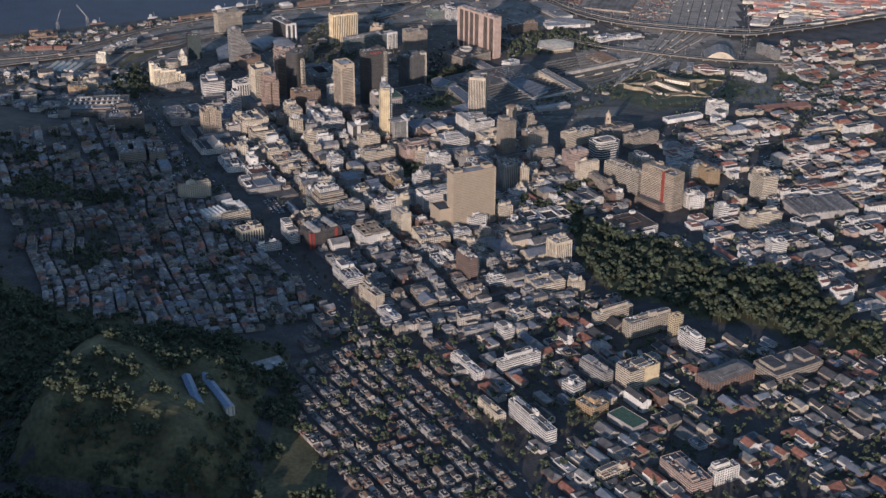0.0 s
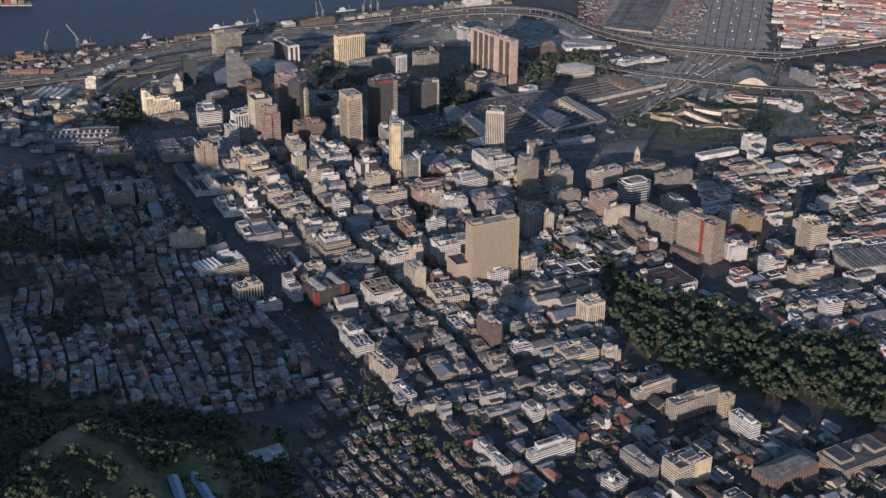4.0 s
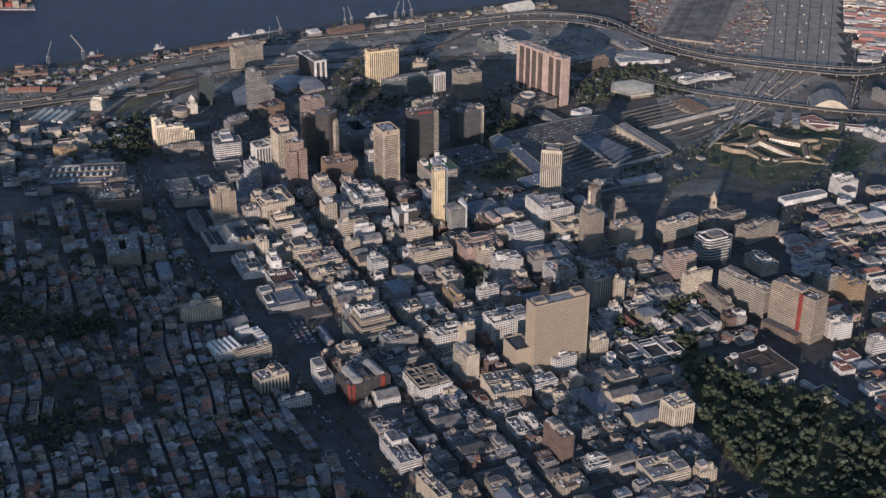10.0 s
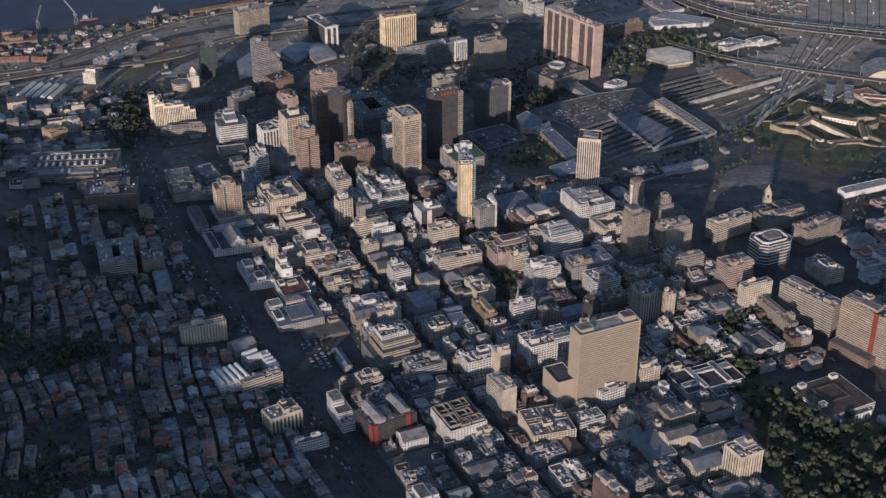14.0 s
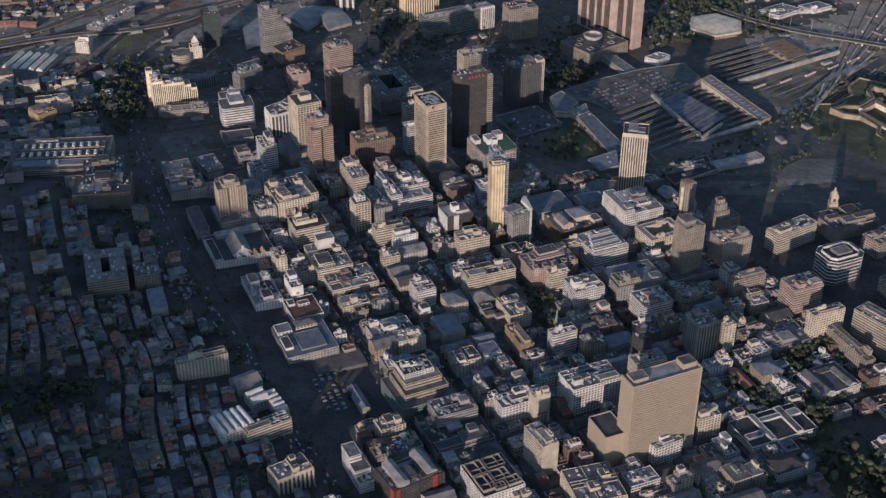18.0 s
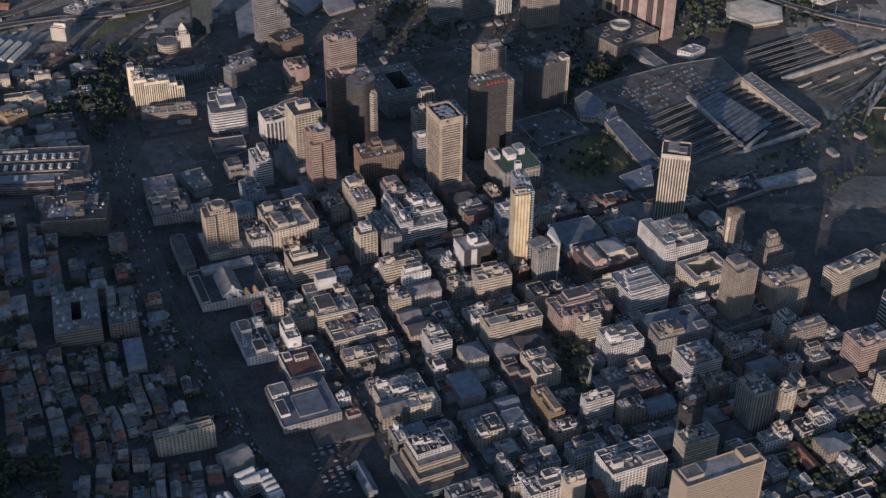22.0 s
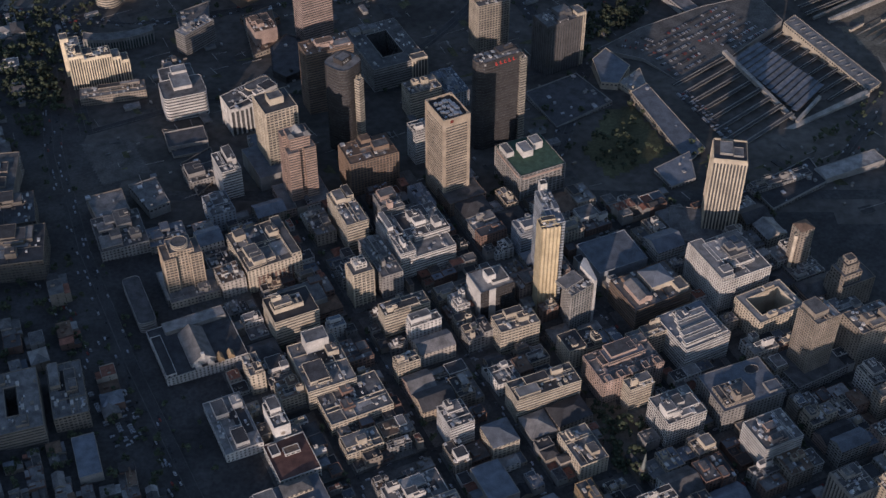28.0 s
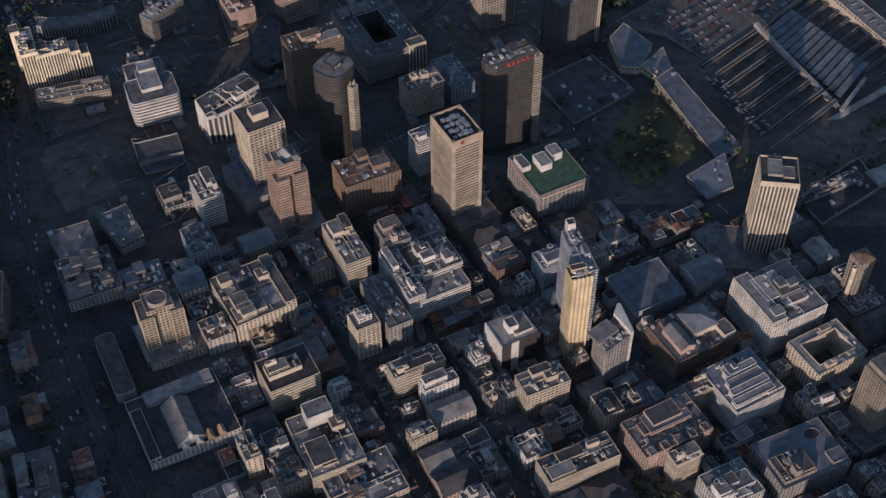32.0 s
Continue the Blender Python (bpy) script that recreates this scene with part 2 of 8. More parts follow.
def skin(ob, poly, z0, z1, mat, style, glass, storey=3.5, bay=3.6):
    """The storeys of one volume: glass behind bands or ribs, or windows in a wall."""
    sides = [(poly[k], poly[(k + 1) % len(poly)]) for k in range(len(poly))]
    n = max(int(round((z1 - z0) / storey)), 1)
    st = (z1 - z0) / n
    if style in ("bands", "grid", "slim"):
        q = Pile()
        q.ring(poly, 0, st * {"bands": 0.50, "grid": 0.36, "slim": 0.26}[style], 0.6)
        if ob.location.y > 1420 * K:
            v, f = list(q.v), list(q.f)
            for k in range(1, n):
                o = len(q.v)
                q.v += [(a, b, c + k * st) for a, b, c in v]
                q.f += [tuple(i + o for i in t) for t in f]
            q.m = [0] * len(q.f)
            part("storey_banding", q, [mat], ob, z=z0, kind="stuff")
        else:
            me = q.mesh("spandrel", [mat])
            for k in range(n):
                part("spandrel", None, None, ob, z=z0 + k * st, data=me)
    if style in ("piers", "grid"):
        for (ax, ay), (bx, by) in sides:
            ln = math.hypot(bx - ax, by - ay)
            m = max(int(ln / bay), 1)
            ang = math.atan2(by - ay, bx - ax)
            q = Pile()
            q.box(0, 0, 0, bay * (0.45 if style == "piers" else 0.24), 1.0, z1 - z0, ang)
            if ob.location.y > 1420 * K:
                v, f = list(q.v), list(q.f)
                q = Pile()
                for k in range(m + 1):
                    t, o = k / m, len(q.v)
                    q.v += [(e[0] + ax + (bx - ax) * t - 0.28 * math.sin(ang), e[1] + ay + (by - ay) * t + 0.28 * math.cos(ang), e[2]) for e in v]
                    q.f += [tuple(i + o for i in g) for g in f]
                q.m = [0] * len(q.f)
                part("rib_screen", q, [mat], ob, z=z0, kind="stuff")
                continue
            me = q.mesh("pier", [mat])
            for k in range(m + 1):
                t = k / m
                o = part("pier", None, None, ob, data=me)
                o.location = (ax + (bx - ax) * t - 0.28 * math.sin(ang), ay + (by - ay) * t + 0.28 * math.cos(ang), z0)
        if style == "piers":
            q = Pile()
            q.ring(poly, z1 - st * 1.1, z1, 0.6)
            part("cornice", q, [mat], ob)
    if style == "punched":
        q = Pile()
        wide, tall = (0.46, 0.50, 0.58, 0.70, 0.82)[int(abs(z1 * 7 + poly[0][0] * 3)) % 5], (0.42, 0.46, 0.52)[int(abs(z1 * 5)) % 3]
        for (ax, ay), (bx, by) in sides:
            ln = math.hypot(bx - ax, by - ay)
            m = int((ln - 1.2) / bay)
            if m < 1:
                continue
            ang = math.atan2(by - ay, bx - ax)
            for k in range(m):
                t = (k + 0.5) / m
                q.box(ax + (bx - ax) * t, ay + (by - ay) * t, z0 + st * 0.32, bay * wide, 0.16, st * tall, ang)
        if q.v:
            v, f = list(q.v), list(q.f)
            for k in range(1, n):
                o = len(q.v)
                q.v += [(a, b, c + k * st) for a, b, c in v]
                q.f += [tuple(i + o for i in t) for t in f]
            q.m = [0] * len(q.f)
            part("glazing", q, [glass], ob, kind="stuff")


def on_roof(ob, poly, h, mat, roofmat, seed, plant=2, rim=1.1, plantmat=None, court=0.0, shape="flat", high=1.0):
    """A roof with a parapet, lift rooms and boxes, or a pitched one."""
    r = random.Random(seed)
    xs, ys = [q[0] for q in poly], [q[1] for q in poly]
    w, d = max(xs) - min(xs), max(ys) - min(ys)
    cx, cy = (max(xs) + min(xs)) / 2, (max(ys) + min(ys)) / 2
    if shape != "flat":
        p = Pile()
        a = (w, d, 0.0) if w >= d else (d, w, math.pi / 2)
        if shape == "saw":
            m = max(int(a[0] / 8), 2)
            c, s = math.cos(a[2]), math.sin(a[2])
            for k in range(m):
                t = -a[0] / 2 + a[0] * (k + 0.5) / m
                p = Pile()
                p.gable(cx + t * c, cy + t * s, h - 0.2, a[1] - 0.6, a[0] / m, 0.5, 2.6, a[2] + math.pi / 2, 0, 1, 0.0)
                part("roof_light", p, [mat, roofmat], ob)
            return
        if shape == "vault":
            m = max(int(a[0] / 7.5), 2)
            c, s = math.cos(a[2]), math.sin(a[2])
            for k in range(m):
                p, wide, ln = Pile(), a[0] / m * 0.86, a[1] - 1.0
                t = -a[0] / 2 + a[0] * (k + 0.5) / m
                arc = [(-wide / 2 * math.cos(math.pi * q / 8), 0.72 * wide * math.sin(math.pi * q / 8)) for q in range(9)]
                for (e0, z0), (e1, z1) in zip(arc, arc[1:]):
                    p.face([(cx + (t + e) * c - f * s, cy + (t + e) * s + f * c, h + z) for e, z, f in ((e0, z0, -ln / 2), (e1, z1, -ln / 2), (e1, z1, ln / 2), (e0, z0, ln / 2))])
                for f in (-ln / 2, ln / 2):
                    p.face([(cx + (t + e) * c - f * s, cy + (t + e) * s + f * c, h + z) for e, z in arc])
                part("roof_vault", p, [WHITE], ob, "white barrel-vaulted roof light")
            p = Pile()
            p.ring(poly, h - 0.3, h + rim * 0.7, 0.36)
            part("parapet", p, [mat], ob)
            return
        else:
            (p.gable if shape == "gable" else p.hip)(cx, cy, h - 0.3, a[0], a[1], 0.3, a[1] * 0.24, a[2], 0, 1, 0.4)
        part("pitched_roof", p, [mat, roofmat], ob)
        return
    p = Pile()
    if court:
        p.ring(inset(poly, 0.5), h - 0.4, h + 0.12, court - 1.0)
        part("roof_slab", p, [roofmat], ob)
        p = Pile()
        p.ring(inset(poly, court - 0.5), h - 0.3, h + rim, 0.5)
        part("court_parapet", p, [mat], ob)
    else:
        p.prism(inset(poly, 0.5), h, h + 0.12, 0, 0)
        part("roof_slab", p, [roofmat], ob)
    p = Pile()
    p.ring(poly, h - 0.3, h + rim * 0.7, 0.36)
    part("parapet", p, [mat], ob)
    first = 0
    if plant and not court and w * d > 170 and r.random() < 0.85:
        # set-back top storeys and stair heads along the sides of the roof
        first = 1
        for k in range(1 + min(int(w * d / 1100), 3)):
            p = Pile()
            big = 1.0 if w * d < 1100 else 0.6
            a, b, c = w * r.uniform(0.35, 0.75) * big, d * r.uniform(0.35, 0.75) * big, r.uniform(2.8, 3.6) * r.choice((1, 1, 2))
            ox, oy = cx + (r.choice((-1, 0, 1)) * 0.46 if k == 0 else r.uniform(-0.46, 0.46)) * (w - a - 2), cy + (r.choice((-1, 1, 1)) * 0.46 if k == 0 else r.uniform(-0.46, 0.46)) * (d - b - 2)
            c += 0.37 * k
            p.box(ox, oy, h + 0.12, a, b, c, 0, 0, 1)
            p.box(ox, oy, h + 0.9, a + 0.16, b * 0.9, 1.3, 0, 2)
            p.box(ox, oy, h + 0.9, a * 0.92, b + 0.16, 1.3, 0, 2)
            p.ring(slab_poly(a, b, ox, oy), h + c, h + c + 0.4, 0.3, 0)
            part("top_storey", p, [plantmat or mat, r.choice((roofmat, roofmat, ROOF_GREY, ROOF_DARK, ROOF_PALE)), GLASS], ob)
    for k in range(first, plant):
        p = Pile()
        a, b, c = min(w * r.uniform(0.15, 0.34), 11), min(d * r.uniform(0.15, 0.34), 11), r.uniform(2.6, 5.0) * high
        ox, oy = cx + r.uniform(-0.34, 0.34) * w, cy + r.uniform(-0.34, 0.34) * d
        if court:
            b = court * 0.6
            ox, oy = cx + r.uniform(-0.35, 0.35) * w, cy + r.choice((-1, 1)) * (d / 2 - court / 2)
        lift = 3.0 if first else 0.12
        p.box(ox, oy, h + 0.12, a, b, c + lift, 0, 0, 1)
        p.ring(slab_poly(a, b, ox, oy), h + c + lift, h + c + lift + 0.3, 0.25, 0)
        if r.random() < 0.5:
            p.box(ox + a * 0.2, oy, h + c + lift, a * 0.35, b * 0.5, 1.8, 0, 0, 1)
        part("lift_room", p, [plantmat or mat, roofmat], ob)
    if w * d > 120 and plant:
        p = Pile()
        edge = min(w, d) / 2 - (court or min(w, d) / 2)
        for k in range(int(min(w * d / 38, 34))):
            a = r.uniform(0.8, 3.0)
            ox, oy = r.uniform(-0.45, 0.45) * w, r.uniform(-0.45, 0.45) * d
            if court and abs(ox) < w / 2 - court + 1 and abs(oy) < d / 2 - court + 1:
                continue
            p.box(cx + ox, cy + oy, h + 0.12, a, a * r.uniform(0.5, 2.2), r.uniform(0.5, 2.0), 0, r.choice((0, 1, 2, 2)))
        if not court:
            for k in range(r.randint(2, 4)):
                # party walls, ducts and patches of other roofing
                ox, oy = r.uniform(-0.3, 0.3) * w, r.uniform(-0.3, 0.3) * d
                if r.random() < 0.5:
                    p.box(cx + ox, cy, h + 0.12, 0.45, d * 0.94, r.uniform(0.6, 1.3), 0, 1)
                else:
                    p.box(cx, cy + oy, h + 0.12, w * 0.94, 0.45, r.uniform(0.6, 1.3), 0, 1)
                p.box(cx + r.uniform(-0.22, 0.22) * w, cy + r.uniform(-0.22, 0.22) * d, h + 0.1, w * r.uniform(0.2, 0.5), d * r.uniform(0.2, 0.5), 0.1 + 0.03 * k, 0, r.choice((3, 4)))
        part("roof_plant", p, [METAL, mat, WHITE, ROOF_DARK, ROOF_PALE], ob, kind="stuff")


def building(name, x, y, w, d, yaw, h, mat, style="punched", label="", roof=None, storey=3.5, bay=3.6, plant=2, rim=1.1,
             glass=None, poly=None, category="building", plantmat=None, clear=True, court=0.0, shape="flat", high=1.0, group=""):
    """A building with its storeys. style: punched (windows in a wall), bands (rows of glass), piers (upright ribs), grid, blank."""
    glass, roof = glass or GLASS, roof or ROOF_GREY
    if clear:
        FOOT.append((x, y, w / 2, d / 2, radians(yaw)))
    gz = min(ground_z(x + a * w / 2, y + b * d / 2) for a in (-1, 1) for b in (-1, 1)) - 1.0
    top = ground_z(x, y) + h - gz
    poly = poly or slab_poly(w, d)
    glazed = style in ("bands", "piers", "grid", "slim")
    p = Pile()
    core = inset(poly, 0.55) if glazed else poly
    if court:
        p.ring(core, 0, top, court)
    else:
        p.prism(core, 0, top, 0, 0)
    ob = thing(name, p, [glass if glazed else mat], label, category, group, at=(x, y, gz), yaw=yaw)
    skin(ob, poly, 0, top, mat, style, glass, storey, bay)
    on_roof(ob, poly, top, mat, roof, int(abs(x * 7 + y * 13)) % 9973, plant, rim, plantmat, court, shape, high)
    ob["top"] = top
    return ob


def wing(ob, x, y, z0, w, d, h, mat, style="punched", roof=None, name="wing", glass=None, storey=3.5, bay=3.6, plant=0, rim=0.9, poly=None, label="", shape="flat", plantmat=None):
    """A further volume of a building, in its own axes, from z0 up by h."""
    glass, roof = glass or GLASS, roof or ROOF_GREY
    poly = poly or slab_poly(w, d, x, y)
    glazed = style in ("bands", "piers", "grid", "slim")
    p = Pile()
    p.prism(inset(poly, 0.55) if glazed else poly, z0, z0 + h, 0, 0)
    part(name, p, [glass if glazed else mat], ob, label)
    skin(ob, poly, z0, z0 + h, mat, style, glass, storey, bay)
    on_roof(ob, poly, z0 + h, mat, roof, int(abs(x * 31 + y * 17 + h * 7)) % 9973, plant, rim, plantmat, 0.0, shape)


def annex(ob, x, y, w, d, h, mat, roofmat, r, flip=1):
    """A lower or higher neighbour volume built on to a building, with its own parapet and windows."""
    p = Pile()
    p.box(x, y, 0, w, d, h, 0, 0, 1)
    p.ring(slab_poly(w, d, x, y), h - 0.2, h + r.uniform(0.3, 0.8), 0.32, 0)
    p.box(x + r.uniform(-.2, .2) * w, y + r.uniform(-.2, .2) * d, h, w * r.uniform(0.2, 0.4), d * r.uniform(0.2, 0.4), r.uniform(2.2, 3.4), 0, 0, 1)
    for k in range(5):
        a = r.uniform(0.7, 2.2)
        p.box(x + r.uniform(-.4, .4) * w, y + r.uniform(-.4, .4) * d, h, a, a, r.uniform(0.5, 1.6), 0, r.choice((0, 3)))
    for st in range(max(int((h - 1.5) / 3.4), 1)):
        z = h - 2.9 - 3.4 * st
        m = max(int(w / 3.4), 1)
        for k in range(m):
            p.box(x - w / 2 + w * (k + 0.5) / m, y - flip * d / 2, z, 1.7, 0.16, 1.6, 0, 2)
        m = max(int(d / 3.4), 1)
        for k in range(m):
            for sx in (-1, 1):
                p.box(x + sx * w / 2, y - d / 2 + d * (k + 0.5) / m, z, 0.16, 1.7, 1.6, 0, 2)
    return part("annex", p, [mat, roofmat, GLASS, METAL], ob)


# ---- the towers and large buildings, by place ----
def B(name, x, y, w, d, yaw, h, mat, style, label, **kw):
    return building(name, x, y, w, d, yaw, h, mat, style, label, **kw)


HOTELCREAM = wall("hotel_cream", 0.62, 0.54, 0.40)
ob = B("hotel", -428, 1452, 36, 20, 20, 44, HOTELCREAM, "piers", "tall cream hotel with stepped wings and rows of windows", storey=3.2, bay=3.0, plant=1)
H = ob["top"]
wing(ob, -24, 14, 0, 18, 46, H + 5, HOTELCREAM, "piers", storey=3.2, bay=3.0, plant=2)
wing(ob, 23, 0, 0, 11, 19, H - 6, HOTELCREAM, "piers", storey=3.2, bay=3.0)
wing(ob, 33, 0, 0, 10, 17, H - 13, HOTELCREAM, "piers", storey=3.2, bay=3.0)
wing(ob, -32, 34, 0, 10, 14, H + 10, HOTELCREAM, "blank", name="lift_tower")
FOOT.append((-440, 1465, 40, 35, radians(20)))
ob = B("arcade_building", -404, 1413, 79, 22, 14, 13, STONE, "punched", "low pale arcaded building beside the white hotel", roof=ROOF_PALE, plant=1, bay=3.0)
ob = B("office_building", -312, 1384, 52, 44, 20, 34, WHITE, "bands", "white office block with rounded ends and banded storeys", poly=rounded(52, 40, 6), storey=4.2, plant=0)
H = ob["top"]
wing(ob, 0, 12, H, 22, 34, 4, WHITE, "blank", roof=ROOF_PALE, name="roof_room")
wing(ob, 2, 30, H, 18, 14, 7, WHITE, "blank", roof=ROOF_PALE, name="roof_room")
wing(ob, 0, 34, 0, 40, 34, H - 3, WHITE, "bands", storey=4.2)
building("office_building", -335, 1447, 26, 26, 20, 30, STONE, "bands", "round stone office block", poly=round_poly(13), plant=2)
ob = B("office_building", -229, 1362, 62, 40, 42, 40, WHITE, "piers", "cream fan-shaped office block with upright ribs", poly=[(-38, -14), (-22, -20), (0, -22), (20, -18), (34, -8), (34, 16), (-30, 16)], bay=4.5)
wing(ob, 14, 2, ob["top"], 34, 16, 5, CREAM, "blank", name="roof_room", poly=rounded(34, 16, 7, 14, 2))
ob = B("office_tower", -185, 1257, 37, 38, 27, 93, CREAM, "grid", "cream office tower with a grid of windows", storey=3.6, bay=4.2, roof=ROOF_DARK, plant=0)
wing(ob, 0, 0, ob["top"], 16, 14, 8, CREAM, "blank", name="lift_room")
wing(ob, -6, -6, 0, 62, 58, 26, GREY, "blank", roof=ROOF_BLUE, name="podium")
ROSESTONE = wall("rose_stone", 0.33, 0.235, 0.185)
ob = B("apartment_tower", -157, 1197, 30, 30, 24, 90, ROSESTONE, "bands", "pink stone tower with stepped corners and pyramid roof lights", storey=3.3, poly=slab_poly(22, 22), plant=0)
H = ob["top"]
for sx, sy, dz in ((-1, -1, -15), (1, -1, -13), (1, 1, -4), (-1, 1, -4)):
    wing(ob, sx * 9, sy * 9, 0, 13, 13, H + dz, ROSESTONE, "bands", storey=3.3, name="corner_tower")
for px, py, pr in ((0, 2, 8), (-8, -7, 5), (9, -8, 5)):
    p = Pile()
    for k in range(4):
        a0, a1 = math.tau * k / 4 + 0.78, math.tau * (k + 1) / 4 + 0.78
        p.face([(px + pr * math.cos(a0), py + pr * math.sin(a0), H + 0.6), (px + pr * math.cos(a1), py + pr * math.sin(a1), H + 0.6), (px, py, H + pr * 1.1)])
    part("roof_light", p, [ROOF_PALE], ob, "glazed pyramid roof light")
wing(ob, -1, -4, 0, 54, 46, 14, PINK, "punched", name="podium")
ob = B("office_tower", -113, 1306, 36, 34, 52, 116, DARK, "bands", "black glass tower with a pale sign on its top", poly=rounded(36, 34, 11), storey=3.7, plant=0, roof=ROOF_PALE)
H = ob["top"]
wing(ob, 0, 0, H, 16, 13, 6, DARK, "blank", name="sign_box")
p = Pile()
for sx in (-4.2, -0.8, 2.2):
    p.box(sx - 1.0, -6.8, H + 2.2, 0.8, 0.3, 3.0)
    p.box(sx + 0.2, -6.8, H + 2.2, 2.2, 0.3, 0.8)
part("sign", p, [WHITE], ob, "pale sign of plain bars")
building("office_tower", -95, 1292, 8, 7, 52, 100, CREAM, "bands", "slim ribbed stair tower beside the black tower", clear=False)
B("office_tower", -139, 1397, 59, 29, 23, 87, BROWN, "bands", "dark brown office tower with an orange-brown roof behind the black one", roof=ROOF_BROWN, plantmat=PINK)
B("office_building", -84, 1226, 56, 38, 23, 48, BROWN, "grid", "brown stone office block with a stepped brown roof", roof=ROOF_BROWN)
B("office_building", -25, 1278, 29, 22, 27, 46, WHITE, "bands", "white banded office block beside the tan tower")
ob = B("office_tower", 2, 1208, 31, 42, 27, 113, TAN, "bands", "tan concrete office tower with close bands of windows", storey=3.5, poly=slab_poly(31, 42), rim=3.2, roof=ROOF_DARK, plant=0, plantmat=GREY)
H = ob["top"]
for sx in (-1, 1):
    for sy in (-1, 1):
        p = Pile()
        p.box(sx * 14.2, sy * 19.6, 0, 3.2, 3.4, H + 3)
        part("corner_pier", p, [TAN], ob)
p = Pile()
p.ring(slab_poly(31.3, 42.3), H - 5.5, H + 3.2, 0.7)
part("top_band", p, [TAN], ob)
p = Pile()
for k in range(16):
    p.box(-9 + (k % 4) * 5.5, -14 + (k // 4) * 8, H, 3.2 + k % 3, 3.0 + k % 4, 1.5 + (k * 7 % 5) * 0.6)
part("roof_plant", p, [METAL], ob, kind="stuff")
p = Pile()
p.box(-6, -21.35, H - 2.6, 3.4, 0.3, 3.6)
part("badge", p, [RED], ob, "small red badge at the top")
wing(ob, 4, -26, 0, 44, 30, 22, BROWN, "punched", name="podium")
ob = B("office_tower", 56, 1310, 54, 20, 28, 118, DARK, "bands", "black slab tower with red letters at its top", poly=[(-27, -4), (-19, -10), (27, -10), (27, 10), (-21, 10), (-27, 4)], storey=3.7, plant=1, roof=ROOF_PALE)
H = ob["top"]
wing(ob, 0, 0, H, 54, 20, 4, DARK, "blank", roof=ROOF_PALE, name="roof_band", poly=[(-27, -4), (-19, -10), (27, -10), (27, 10), (-21, 10), (-27, 4)], plant=2)
p = Pile()
for sx in range(5):
    p.box(-4 + sx * 5.5, -10.25, H - 3.4, 3.2, 0.3, 0.9)
    p.box(-5.2 + sx * 5.5, -10.25, H - 3.4, 0.9, 0.3, 4.4)
part("sign", p, [material("red_sign", (0.55, 0.05, 0.04), 0.5)], ob, "red sign of plain bars")
building("office_tower", 83, 1322, 8, 22, 28, 116, BEIGE, "bands", "narrow beige end of the black slab tower", clear=False)
ob = B("shopping_centre", 93, 1228, 55, 60, 25, 38, GREY, "grid", "department store with a green roof and white lift rooms", roof=ROOF_GREEN, plant=0, bay=5)
H = ob["top"]
wing(ob, -4, 6, H, 12, 18, 8, WHITE, "blank", roof=ROOF_PALE, name="lift_room")
wing(ob, 12, 12, H, 12, 14, 9, WHITE, "blank", roof=ROOF_PALE, name="lift_room")
wing(ob, -22, 14, H, 9, 18, 6, WHITE, "blank", roof=ROOF_PALE, name="lift_room")
p = Pile()
p.ring(rounded(57, 62, 8), H - 5, H - 2.5, 0.9)
part("red_band", p, [PINK], ob, "rounded red band under the roof")
ob = B("office_tower", 289, 1146, 34, 34, -9, 103, CREAM, "piers", "cream tower with close upright ribs and a dark flat roof", bay=3.1, roof=ROOF_DARK, plant=0, rim=3.0)
wing(ob, -4, 2, ob["top"], 13, 20, 2.6, GREY, "blank", roof=ROOF_PALE, name="lift_room")
wing(ob, 8, -3, ob["top"], 10, 14, 2.2, GREY, "blank", roof=ROOF_GREY, name="lift_room")
wing(ob, -20, -12, 0, 62, 54, 12, GREY, "blank", roof=ROOF_GREY, name="podium")
B("office_building", 170, 1088, 56, 48, 24, 18, BLUEW, "blank", "low hall with a flat blue roof and a round sunken court", roof=ROOF_BLUE, plant=0)
def fluted(w, d, n=5, dip=1.0):
    out = []
    for k in range(n * 2 + 1):
        t = -w / 2 + w * k / (n * 2)
        out.append((t, -d / 2 + (dip if k % 2 else 0)))
    return out + [(w / 2, d / 2), (-w / 2, d / 2)]


ob = B("office_tower", 96, 1027, 19, 16, 14, 110, GOLD, "blank", "slim gold tower with ribbed blank walls", poly=fluted(19, 16), plant=1)
H = ob["top"]
wing(ob, 8, 22, 0, 15, 50, H + 1, BLUEW, "bands", roof=ROOF_BLUE, name="office_wing", storey=3.6, plant=2)
wing(ob, 8, 46, H, 7, 7, 12, WHITE, "blank", name="lift_tower")
ob = B("office_building", 124, 1006, 30, 22, 38, 52, GREY, "grid", "wedge-shaped office tower with green glass and a white blade wall", glass=GREENGLASS, poly=[(-17, -12), (12, -12), (16, 10), (-4, 14)], plant=1)
H = ob["top"]
p = Pile()
p.prism([(12, -13), (15, -13), (28, 16), (26, 18), (16, 12)], 0, H + 5)
part("blade_wall", p, [WHITE], ob, "tall white blade-shaped wall")
ob = B("office_building", 281, 1054, 59, 60, 25, 42, WHITE, "grid", "large white office block with a stepped pale roof", roof=ROOF_PALE, plant=2, bay=3.0, court=0)
H = ob["top"]
wing(ob, -22, 0, H, 15, 58, 6, WHITE, "grid", roof=ROOF_PALE, name="upper_floor", bay=3)
wing(ob, 5, 5, H, 30, 30, 5, GREY, "blank", roof=ROOF_BLUE, name="roof_room", plant=3)
ob = B("office_building", -32, 1108, 62, 66, 25, 26, WHITE, "bands", "white office block round an inner court", roof=ROOF_PALE, plant=1)
